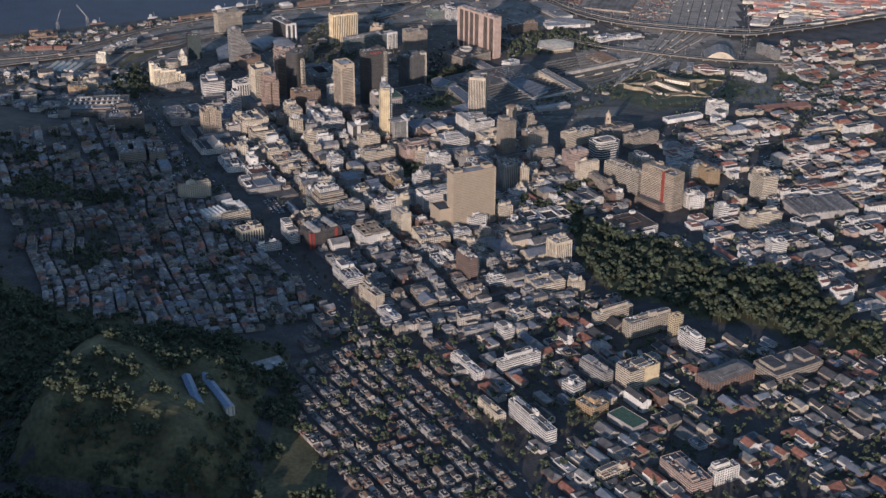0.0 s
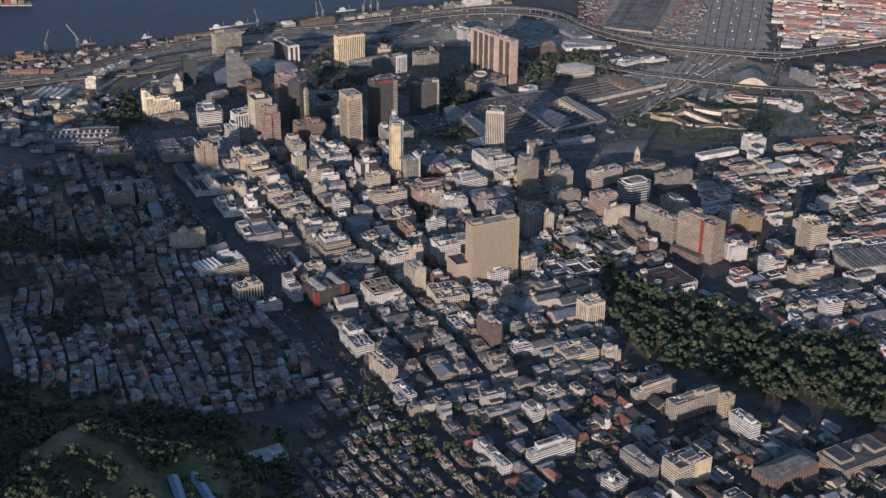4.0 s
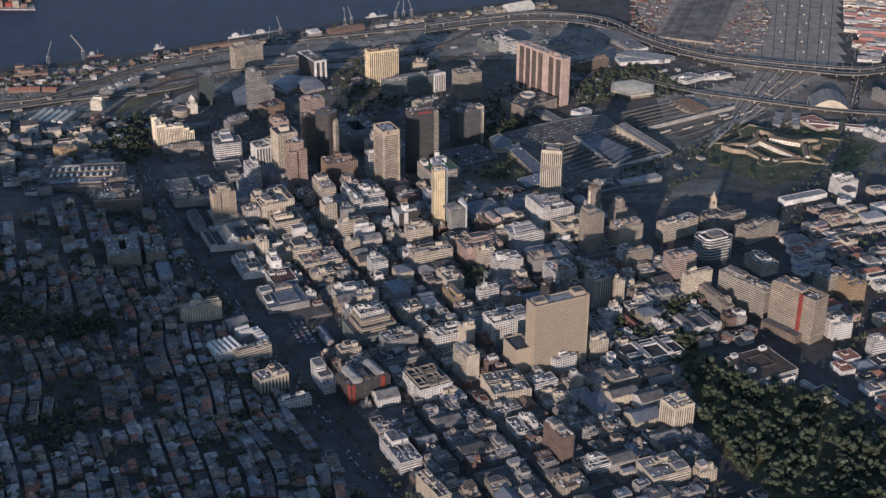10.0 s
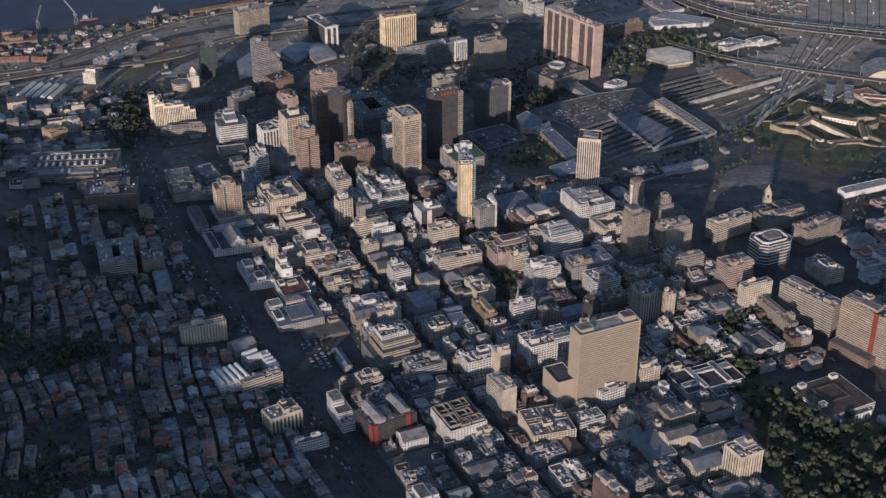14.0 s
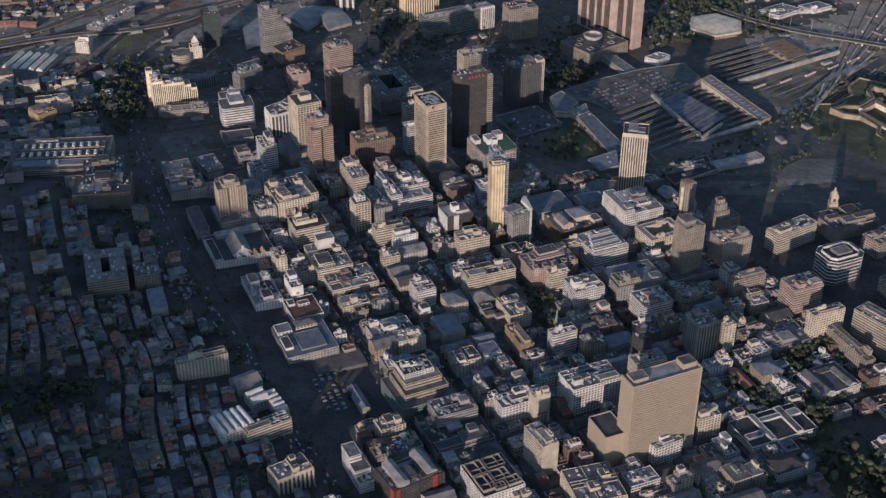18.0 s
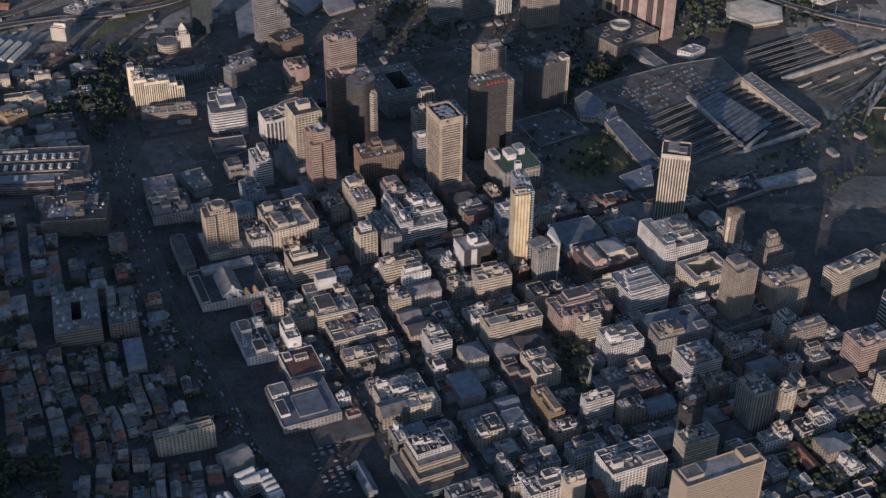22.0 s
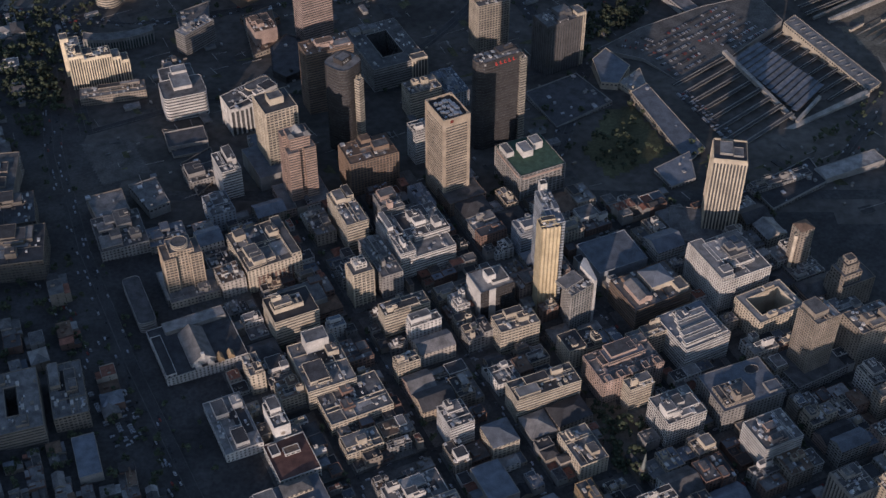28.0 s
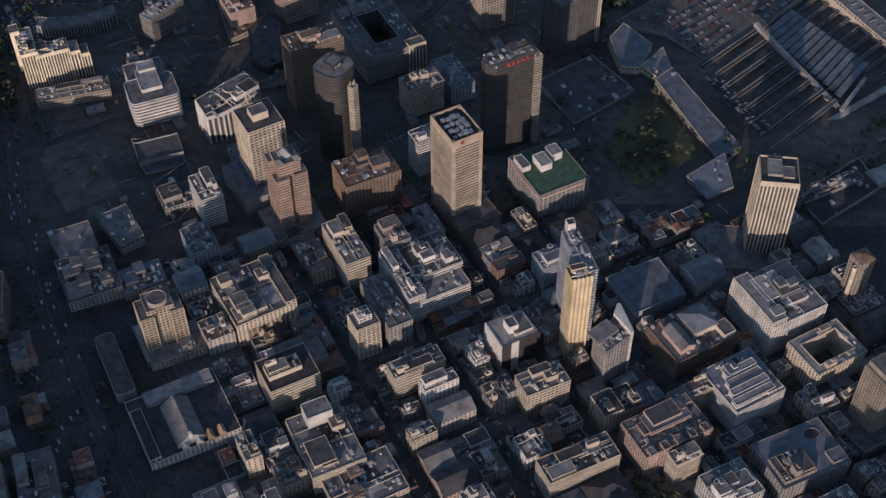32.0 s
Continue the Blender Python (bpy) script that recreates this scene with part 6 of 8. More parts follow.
def flat_road(label, pts, wide, dz=0.25, mat=None):
    """A road laid on the ground with a pale line down its middle."""
    p, m = Pile(), Pile()
    for k in range(len(pts) - 1):
        (ax, ay), (bx, by) = pts[k], pts[k + 1]
        n = max(int(math.hypot(bx - ax, by - ay) / 30), 1)
        ln = math.hypot(bx - ax, by - ay)
        nx, ny = -(by - ay) / ln, (bx - ax) / ln
        for j in range(n):
            q = [(ax + (bx - ax) * t, ay + (by - ay) * t) for t in (j / n, (j + 1.02) / n)]
            for pile, o0, o1, up in ((p, -wide / 2, wide / 2, dz), (m, -0.35, 0.35, dz + 0.06), (m, -wide / 2 - 0.6, -wide / 2, dz + 0.1), (m, wide / 2, wide / 2 + 0.6, dz + 0.1)):
                pile.face([(x + nx * o, y + ny * o, ground_z(x, y) + up) for (x, y), o in ((q[0], o0), (q[0], o1), (q[1], o1), (q[1], o0))][::-1])
    ob = thing("road", p, [mat or material("road_surface", (0.052, 0.051, 0.052), 0.9, scale=0.05, grime=0.35)], label, "road", kind="structure")
    part("kerb_line", m, [PAVING], ob)


DUST = material("dusty_ground", (0.165, 0.148, 0.125), 0.95, scale=0.012, grime=0.5, var=0.3)
STREETGROUND = material("street_ground", (0.088, 0.081, 0.074), 0.95, scale=0.012, grime=0.5, var=0.3)
patch("station_ground", "worn ground and streets round the station", [(-420, 1330), (-330, 1140), (-50, 1215), (330, 1190), (560, 1110), (690, 1240), (560, 1440), (560, 1800), (820, 1960), (700, 2080), (620, 2120), (500, 2020), (100, 2080), (-200, 1960), (-420, 1780), (-480, 1500)], STREETGROUND, 20, 0.06)
patch("east_ground", "worn ground round the old fort", [(690, 1240), (870, 1340), (1180, 1200), (1500, 1300), (1500, 1700), (1120, 1690), (1020, 1900), (960, 1960), (700, 1640), (900, 1620), (960, 1500)], DUST, 20, 0.06)

for label, pts, wide in ROADS:
    flat_road(label, pts, wide)

# ---- trees ----
def tree_data(seed, height, spread, clumps):
    r = random.Random(seed)
    p = Pile()
    for k in range(6):
        a0, a1 = math.tau * k / 6, math.tau * (k + 1) / 6
        p.face([(0.35 * math.cos(a0), 0.35 * math.sin(a0), -1), (0.35 * math.cos(a1), 0.35 * math.sin(a1), -1),
                (0.16 * math.cos(a1), 0.16 * math.sin(a1), height * 0.55), (0.16 * math.cos(a0), 0.16 * math.sin(a0), height * 0.55)])
    for k in range(4):
        a = math.tau * k / 4 + r.uniform(-0.4, 0.4)
        e = (math.cos(a) * spread * 0.6, math.sin(a) * spread * 0.6, height * 0.75)
        for d in ((0.12, 0), (0, 0.12)):
            p.face([(-d[0], -d[1], height * 0.4), (d[0], d[1], height * 0.4), (e[0] + d[0] * .3, e[1] + d[1] * .3, e[2]), (e[0] - d[0] * .3, e[1] - d[1] * .3, e[2])])
    crown = Pile()
    g = (1 + 5 ** 0.5) / 2
    ico = [(-1, g, 0), (1, g, 0), (-1, -g, 0), (1, -g, 0), (0, -1, g), (0, 1, g), (0, -1, -g), (0, 1, -g), (g, 0, -1), (g, 0, 1), (-g, 0, -1), (-g, 0, 1)]
    sides = [(0, 11, 5), (0, 5, 1), (0, 1, 7), (0, 7, 10), (0, 10, 11), (1, 5, 9), (5, 11, 4), (11, 10, 2), (10, 7, 6), (7, 1, 8), (3, 9, 4), (3, 4, 2), (3, 2, 6), (3, 6, 8), (3, 8, 9), (4, 9, 5), (2, 4, 11), (6, 2, 10), (8, 6, 7), (9, 8, 1)]
    lobes = [(r.uniform(-0.55, 0.55) * spread, r.uniform(-0.55, 0.55) * spread, height * r.uniform(0.46, 0.86), spread * r.uniform(0.24, 0.46)) for _ in range(11)]
    for lx, ly, lz, lr in lobes:
        turn = r.uniform(0, math.tau)
        c, s = math.cos(turn), math.sin(turn)
        o = len(crown.v)
        for x, y, z in ico:
            k = lr / 1.9 * r.uniform(0.68, 1.12)
            crown.v.append((lx + (x * c - y * s) * k, ly + (x * s + y * c) * k, lz + z * k * 0.85))
        crown.f += [(a + o, b + o, d + o) for a, b, d in sides]
        crown.m += [0] * 20
    for k in range(clumps):
        lx, ly, lz, lr = lobes[k % 11]
        d = Vector((r.gauss(0, 1), r.gauss(0, 1), r.gauss(0.25, 0.9))).normalized()
        q = Vector((lx, ly, lz)) + d * lr * r.uniform(0.85, 1.1)
        side = d.cross(Vector((r.uniform(-1, 1), r.uniform(-1, 1), r.uniform(-1, 1)))).normalized()
        up = (d.cross(side) + d * r.uniform(-0.6, 0.6)).normalized()
        s = r.uniform(0.5, 1.0) * spread * 0.15
        crown.face([tuple(q - side * s), tuple(q - up * s), tuple(q + side * s), tuple(q + up * s)])
    return p, crown


TREES = []
for k, (h, sp) in enumerate(((13, 6.5), (10, 5), (16, 7.5), (8, 4.2), (12, 5.5))):
    tr, cr = tree_data(40 + k, h, sp, 33)
    TREES.append((tr.mesh("trunk", [BARK]), cr.mesh("crown", [LEAF]), tr, cr))
GROWN = []


def tree(x, y, kind, size, turn):
    ob = new("tree")
    ob.matrix_world = pose(x * K, y * K, ground_z(x, y) * K, 0, 0, turn) @ Matrix.Scale(K * size, 4)
    tagged(ob, "broad dark green tree with an uneven crown", "tree", "trees of the park and streets")
    part("trunk", None, None, ob, data=TREES[kind][0])
    part("crown", None, None, ob, data=TREES[kind][1])
    return ob


grow = random.Random(5)
n = 0
while n < 170:
    x, y = grow.uniform(425, 870), grow.uniform(80, 720)
    if inside(x, y, PARK) and all((x - a) ** 2 + (y - b) ** 2 > 60 for a, b in GROWN[-60:]):
        GROWN.append((x, y))
        tree(x, y, grow.randrange(5), grow.uniform(1.15, 1.9), grow.uniform(0, 360))
        n += 1


def street_trees(ax, ay, bx, by, m, sway=3):
    for k in range(m):
        t = (k + 0.5) / m
        tree(ax + (bx - ax) * t + grow.uniform(-sway, sway), ay + (by - ay) * t + grow.uniform(-sway, sway), grow.randrange(5), grow.uniform(0.5, 0.85), grow.uniform(0, 360))


street_trees(212, 60, 300, -140, 22)
street_trees(-20, 440, 120, 190, 14)
street_trees(-100, 715, -20, 600, 10, 10)
street_trees(140, 890, 160, 810, 8, 8)
street_trees(-290, 1010, -200, 800, 8, 4)


def wood(name, label, poly, m, seed, smin, smax, test=None):
    """Many trees of one wood, joined."""
    r = random.Random(seed)
    p = Pile()
    x0, x1 = min(q[0] for q in poly), max(q[0] for q in poly)
    y0, y1 = min(q[1] for q in poly), max(q[1] for q in poly)
    k = 0
    while k < m:
        x, y = r.uniform(x0, x1), r.uniform(y0, y1)
        if not inside(x, y, poly) or (test and not test(x, y, r)):
            continue
        k += 1
        s, a = r.uniform(smin, smax), r.uniform(0, math.tau)
        c, q, z = math.cos(a) * s, math.sin(a) * s, ground_z(x, y)
        _, _, tr, cr = TREES[r.randrange(5)]
        for src, mat in ((tr, 0), (cr, 1)):
            o = len(p.v)
            p.v += [(x + vx * c - vy * q, y + vx * q + vy * c, z + vz * s) for vx, vy, vz in src.v]
            p.f += [tuple(i + o for i in f) for f in src.f]
            p.m += [mat] * len(src.f)
    return thing(name, p, [BARK, LEAF], label, "trees", kind="stuff")


def free_of_buildings(x, y, r):
    return all(abs(x - f[0]) + abs(y - f[1]) > 240 or not (abs((x - f[0]) * math.cos(f[4]) + (y - f[1]) * math.sin(f[4])) < f[2] + r and abs(-(x - f[0]) * math.sin(f[4]) + (y - f[1]) * math.cos(f[4])) < f[3] + r) for f in FOOT)


def hill_test(x, y, r):
    if math.hypot(x + 82, (y + 118) * 0.8) < 52 + 14 * noise.noise(Vector((x / 20, y / 20, 1.1))) and noise.noise(Vector((x / 14, y / 14, 6.6))) < 0.3:
        return False
    return noise.noise(Vector((x / 60, y / 60, 3.3))) > (-0.12 if y < -60 else -0.3) and free(x, y, 6)


wood("hillside_wood", "dense wood of dark trees on the slope", [(-450, 220), (-310, 165), (-148, 158), (-12, 115), (20, -40), (60, -159), (100, -300), (-300, -400), (-430, -100)], 2700, 21, 0.5, 1.2, hill_test)
wood("parliament_trees", "dark trees between the parliament and the museum", [(388, 585), (350, 690), (425, 771), (502, 794), (521, 754), (529, 715), (470, 665), (452, 622), (470, 600)], 120, 91, 0.7, 1.3, lambda x, y, r: free_of_buildings(x, y, 4))
wood("slope_road_trees", "dark trees along the road at the foot of the slope", [(30, 200), (100, 230), (215, 70), (190, 40), (60, 95)], 110, 93, 0.45, 0.85, lambda x, y, r: free_of_buildings(x, y, 3))
wood("park_trees", "close canopy of dark park trees", PARK, 430, 28, 1.0, 1.85, lambda x, y, r: free_of_buildings(x, y, 4))
wood("hall_grove", "dark grove round the six-sided hall", [(375, 1735), (450, 1715), (530, 1750), (640, 1830), (610, 1960), (520, 1990), (430, 1930), (365, 1810)], 210, 29, 0.6, 1.05, lambda x, y, r: (x - 512) ** 2 + (y - 1838) ** 2 > 60 ** 2 and not inside(x, y, STATION))
wood("garden_trees", "trees between the houses and gardens", [(190, 150), (330, -330), (800, -330), (900, 60), (760, 140), (590, 150), (470, 290)], 620, 22, 0.45, 0.9, lambda x, y, r: free(x, y, 3))
wood("hill_house_trees", "dark trees between the houses on the slope", [(-600, 900), (-395, 1060), (-215, 690), (0, 260), (-90, 130), (-356, 150)], 420, 23, 0.35, 0.9, lambda x, y, r: free(x, y, 3))
for n, q in enumerate(DARKWOODS):
    wood("slope_grove", "dark grove between the houses on the slope", q, (95, 130, 70)[n], 61 + n, 0.6, 1.15)
wood("west_slope_trees", "dark trees among the upper slope houses", [(-520, 470), (-480, 760), (-640, 920), (-1000, 920), (-900, 420), (-560, 330), (-450, 230), (-440, 330)], 520, 66, 0.5, 1.1, lambda x, y, r: noise.noise(Vector((x / 70, y / 70, 8.8))) > -0.15)
wood("churchyard_trees", "dark trees round the church in the city", [(128, 905), (190, 890), (175, 800), (135, 830)], 46, 71, 0.6, 1.0, lambda x, y, r: free_of_buildings(x, y, 3))
wood("fort_trees", "trees round the old fort and the east side", [(560, 1400), (700, 1640), (1000, 1650), (1180, 1200), (960, 1230), (690, 1230)], 260, 24, 0.4, 0.8, lambda x, y, r: (x - 745) ** 2 + (y - 1450) ** 2 > 130 ** 2 and free(x, y, 4))
wood("foreshore_trees", "trees along the foreshore roads", [(-560, 1680), (-450, 1440), (-480, 1300), (-560, 1500)], 70, 25, 0.6, 1.0, lambda x, y, r: free(x, y, 5))
wood("civic_trees", "trees round the civic hall", [(120, 1640), (260, 1600), (420, 1900), (600, 1960), (560, 2050), (380, 2000), (160, 1760)], 230, 26, 0.5, 0.9, lambda x, y, r: free(x, y, 5))
wood("east_trees", "scattered trees in the east", [(660, 600), (880, 200), (1150, 380), (1180, 1180), (960, 1230), (700, 1180)], 380, 27, 0.4, 0.8, lambda x, y, r: free(x, y, 4))

# ---- the railway station ----
# tracks and wires of the yard
tracks = Pile()
for k in range(26):
    t = k / 25
    ax, ay = 600 + 60 * t, 1520 + 130 * t - 90
    bx, by = 985 + 195 * t, 2700
    mx, my = 840 + 165 * t, 2056
    for (x0, y0), (x1, y1) in (((ax, ay), (mx, my)), ((mx, my), (bx, by))):
        for j in range(8):
            qx0, qy0, qx1, qy1 = (x0 + (x1 - x0) * j / 8, y0 + (y1 - y0) * j / 8, x0 + (x1 - x0) * (j + 1) / 8, y0 + (y1 - y0) * (j + 1) / 8)
            lo = max(ground_z(qx0, qy0), ground_z(qx1, qy1), ground_z((qx0 + qx1) / 2, (qy0 + qy1) / 2))
            tracks.box((qx0 + qx1) / 2, (qy0 + qy1) / 2, lo - 0.6, math.hypot(qx1 - qx0, qy1 - qy0) + 0.5, 1.9, 1.0, math.atan2(qy1 - qy0, qx1 - qx0), 1 if k % 4 == 0 else 0)
            if (k * 5 + j * 3 + int(x0)) % 9 == 0:
                tracks.box((qx0 + qx1) / 2, (qy0 + qy1) / 2, lo, math.hypot(qx1 - qx0, qy1 - qy0) + 0.5, 3.0, 3.8, math.atan2(qy1 - qy0, qx1 - qx0), 2, 3)
thing("railway_tracks", tracks, [material("rust_rail", (0.24, 0.21, 0.17), 0.7), material("ballast_dark", (0.06, 0.055, 0.05), 0.95), CREAM, ROOF_PALE], "many rusty railway tracks side by side", "tracks", kind="stuff")
WAGON = [material("wagon_brown", (0.20, 0.14, 0.10), 0.8, scale=0.2, island=0.35), material("wagon_grey", (0.22, 0.21, 0.19), 0.8, scale=0.2, island=0.35), material("box_red", (0.17, 0.055, 0.042), 0.7, scale=0.2, island=0.3), ROOF_PALE]
goods, r = Pile(), random.Random(8)
for lot, count, pale in (([(752, 2195), (839, 2110), (902, 2290), (960, 2480), (925, 2640)], 300, 3), ([(560, 2330), (612, 2262), (726, 2640), (600, 2640)], 230, 2), ([(640, 2225), (745, 2180), (835, 2095), (800, 2060), (690, 2110)], 110, 3)):
    n = 0
    while n < count:
        x, y = r.uniform(560, 960), r.uniform(2060, 2640)
        if inside(x, y, lot):
            n += 1
            goods.box(x, y, 3, r.choice((2.6, 3.0, 6.0)), r.choice((7, 12, 12, 16)), r.choice((2.6, 2.6, 5.2)), radians(-18) + r.choice((0, 0, 0, 1.57)), r.choice((0, 1, 1, 0, 0, 2, pale, 1)))
thing("goods_yard", goods, WAGON, "stacked goods boxes, vans and wagons on open yards", "loads", kind="stuff")
SHEDROOF = material("goods_shed_roof", (0.15, 0.132, 0.115), 0.85, scale=0.03, grime=0.5, var=0.25, per_object=0.16)
shed = thing("goods_shed", None, None, "wide brown goods shed with many long low ridges", "shed")
for k in range(9):
    ta, tb = k / 9, (k + 1) / 9
    x0, y0 = 622 + 128 * (ta + tb) / 2, 2240 - 50 * (ta + tb) / 2
    x1, y1 = x0 + 138, y0 + 460
    p = Pile()
    p.gable((x0 + x1) / 2, (y0 + y1) / 2, 2, math.hypot(x1 - x0, y1 - y0), 15.2, 6.5, 1.5, math.atan2(y1 - y0, x1 - x0), 0, 1, 0.1)
    part("shed_bay", p, [STONE, SHEDROOF], shed)
    p = Pile()
    for j in range(11):
        t = (j + 0.5) / 11
        p.box(x0 + (x1 - x0) * t, y0 + (y1 - y0) * t, 9.9, 9, 1.6, 0.55, math.atan2(y1 - y0, x1 - x0))
    part("roof_vent", p, [ROOF_PALE if k % 4 == 1 else SHEDROOF], shed)

# ---- the old fort ----
FC = (752, 1452)
fort = thing("castle_fort", None, None, "old five-pointed stone fort with ochre inner ranges", "fort", at=(FC[0], FC[1], 18), yaw=28)


def star(r_in, r_out, wide):
    out = []
    for k in range(5):
        a = math.tau * k / 5
        for da, rr in ((-wide * 1.6, r_in), (-wide, r_in + (r_out - r_in) * 0.55), (0, r_out), (wide, r_in + (r_out - r_in) * 0.55), (wide * 1.6, r_in)):
            out.append((rr * math.cos(a + da), rr * math.sin(a + da)))
    return out


FORTWALL = material("fort_stone", (0.27, 0.225, 0.16), 0.95, scale=0.06, grime=0.45, var=0.25)
p = Pile()
p.ring(star(104, 158, 0.24), -12, 0, 2)
part("outer_wall", p, [FORTWALL], fort)
p = Pile()
p.ring(star(68, 110, 0.21), -8, 9, 7)
part("rampart", p, [FORTWALL], fort)
p = Pile()
p.ring(inset(star(68, 110, 0.21), 1.2), 8, 9.3, 4)
part("rampart_walk", p, [GRASS], fort, "grass strip on the rampart")
p = Pile()
p.ring(star(100, 154, 0.24), -12, -2, 22)
part("moat_lawn", p, [GRASS], fort)
p = Pile()
p.prism(round_poly(66, 10), -6, 0.5)
part("court_ground", p, [GRASS], fort)
for k in range(5):
    a = math.tau * (k + 0.5) / 5
    p = Pile()
    p.gable(52 * math.cos(a), 52 * math.sin(a), -2, 62, 9, 10, 2.2, a + math.pi / 2, 0, 1)
    ra = part("range", p, [IVORY, ROOF_BROWN], fort, "cream range with a brown roof")
    for m in range(9):
        t = -26 + 6.5 * m
        p = Pile()
        p.box(47.3 * math.cos(a) - t * math.sin(a), 47.3 * math.sin(a) + t * math.cos(a), 2.5, 1.6, 0.3, 3, a + math.pi / 2)
        part("window", p, [GLASS], ra)
p = Pile()
p.gable(0, 0, -2, 104, 10, 11, 2.4, radians(95), 0, 1)
part("middle_range", p, [IVORY, ROOF_BROWN], fort, "long cream cross range")

# ---- raised roads ----
LINE = material("road_deck", (0.085, 0.082, 0.08), 0.9, scale=0.05, grime=0.35)


def raised_road(label, pts, z, wide, pillars=True):
    ob = thing("elevated_road", None, None, label, "road")
    deck, rails = Pile(), Pile()
    fine = []
    for k in range(len(pts) - 1):
        a, b = Vector(pts[max(k - 1, 0)]), Vector(pts[k])
        c, d = Vector(pts[k + 1]), Vector(pts[min(k + 2, len(pts) - 1)])
        for m in range(8):
            t = m / 8
            fine.append(0.5 * ((2 * b) + (c - a) * t + (2 * a - 5 * b + 4 * c - d) * t * t + (3 * b - a - 3 * c + d) * t ** 3))
    fine.append(Vector(pts[-1]))
    for k in range(len(fine) - 1):
        a, b = fine[k], fine[k + 1]
        n0 = (fine[min(k + 1, len(fine) - 1)] - fine[max(k - 1, 0)]).normalized()
        n1 = (fine[min(k + 2, len(fine) - 1)] - fine[k]).normalized()
        s0, s1 = Vector((-n0.y, n0.x)), Vector((-n1.y, n1.x))

        def strip(p, o0, o1, z0, z1):
            q = [a + s0 * o0, b + s1 * o0, b + s1 * o1, a + s0 * o1]
            p.face([(v.x, v.y, z1) for v in q][::-1])
            p.face([(q[0].x, q[0].y, z0), (q[1].x, q[1].y, z0), (q[1].x, q[1].y, z1), (q[0].x, q[0].y, z1)])
            p.face([(q[3].x, q[3].y, z0), (q[2].x, q[2].y, z0), (q[2].x, q[2].y, z1), (q[3].x, q[3].y, z1)])
            p.face([(v.x, v.y, z0) for v in q])
        strip(deck, -wide / 2, wide / 2, z - 1.5, z)
        strip(rails, -wide / 2 - 0.3, -wide / 2, z - 1.6, z + 0.8)
        strip(rails, wide / 2, wide / 2 + 0.3, z - 1.6, z + 0.8)
        if pillars and k % 3 == 0:
            p = Pile()
            p.box(a.x, a.y, -1, 2.2, 3.0, z - 0.5)
            part("pillar", p, [CONCRETE], ob)
    part("deck", deck, [LINE], ob)
    part("parapet", rails, [material("deck_edge", (0.17, 0.16, 0.145), 0.9, scale=0.06, grime=0.4)], ob)
    return ob


raised_road("elevated motorway curving round the foreshore on pillars", [(40, 2250), (188, 2330), (320, 2366), (446, 2340), (537, 2262), (605, 2155), (686, 2073), (806, 2015), (929, 1975), (1030, 1952), (1130, 1985), (1290, 2055), (1500, 2170)], 13, 17)
raised_road("second deck of the motorway over the goods yard", [(40, 2300), (188, 2368), (323, 2420), (493, 2375), (587, 2215), (690, 2100), (806, 2042), (1035, 1985), (1130, 2015), (1290, 2088), (1500, 2205)], 16, 13)
raised_road("raised road between the station and the fort", [(520, 1930), (581, 1874), (659, 1822), (760, 1780), (869, 1737), (957, 1710), (1100, 1690)], 11, 13)
raised_road("harbour motorway along the quays", [(-1000, 1690), (-856, 1720), (-751, 1775), (-630, 1938), (-523, 2049), (-380, 2141), (-183, 2223), (40, 2300)], 8, 15)
raised_road("flyover ramp beside the conference centre", [(-900, 1640), (-706, 1742), (-582, 1780), (-483, 1836), (-414, 1934), (-217, 2010), (40, 2110), (188, 2330)], 9, 13)


# ---- light masts along the motorways ----
def mast(x, y, h, turn):
    ob = thing("street_lamp", None, None, "tall pale light mast beside the motorway", "lamp", "light masts", at=(x, y, ground_z(x, y)), yaw=turn)
    p = Pile()
    p.prism(round_poly(0.32, 6), 0, h)
    part("pole", p, [CONCRETE], ob)
    p = Pile()
    p.box(0, 0, h - 0.3, 7.2, 0.4, 0.3)
    part("arm", p, [METAL], ob)


for pts, n in ((((40, 2275), (188, 2350), (320, 2392), (446, 2357), (537, 2270), (605, 2175), (686, 2088), (806, 2030), (929, 1992), (1030, 1970), (1290, 2072)), 5),
               (((581, 1886), (760, 1792), (957, 1722)), 5), (((-856, 1735), (-630, 1952), (-380, 2155), (-183, 2237)), 5), (((1110, 2300), (1043, 1953), (954, 1690)), 5)):
    for k in range(len(pts) - 1):
        for j in range(n):
            t = j / n
            mast(pts[k][0] + (pts[k + 1][0] - pts[k][0]) * t, pts[k][1] + (pts[k + 1][1] - pts[k][1]) * t, 24, 40 * k)

# ---- harbour cranes, ships, parked cars ----
CRANEGREY = material("crane_grey", (0.22, 0.22, 0.22), 0.6, scale=0.4)


def crane(x, y, h, reach, turn):
    ob = thing("harbour_crane", None, None, "tall pale harbour crane with a raised jib", "crane", "harbour cranes", at=(x, y, 2), yaw=turn)
    p = Pile()
    for sx, sy in ((-3, -3), (3, -3), (3, 3), (-3, 3)):
        p.box(sx * 0.8, sy * 0.8, 0, 0.8, 0.8, h * 0.45)
    part("legs_frame", p, [CRANEGREY], ob)
    p = Pile()
    p.box(0, 0, h * 0.45, 5, 5, 4)
    part("cab", p, [GREY], ob)
    p = Pile()
    n = 10
    for k in range(n):
        p.box(reach * k / n + reach / n / 2, 0, h * 0.45 + 5 + (h * 0.55) * k / n, reach / n * 1.02, 1.3, h * 0.55 / n + 0.8)
    part("jib", p, [CRANEGREY], ob)
    return ob


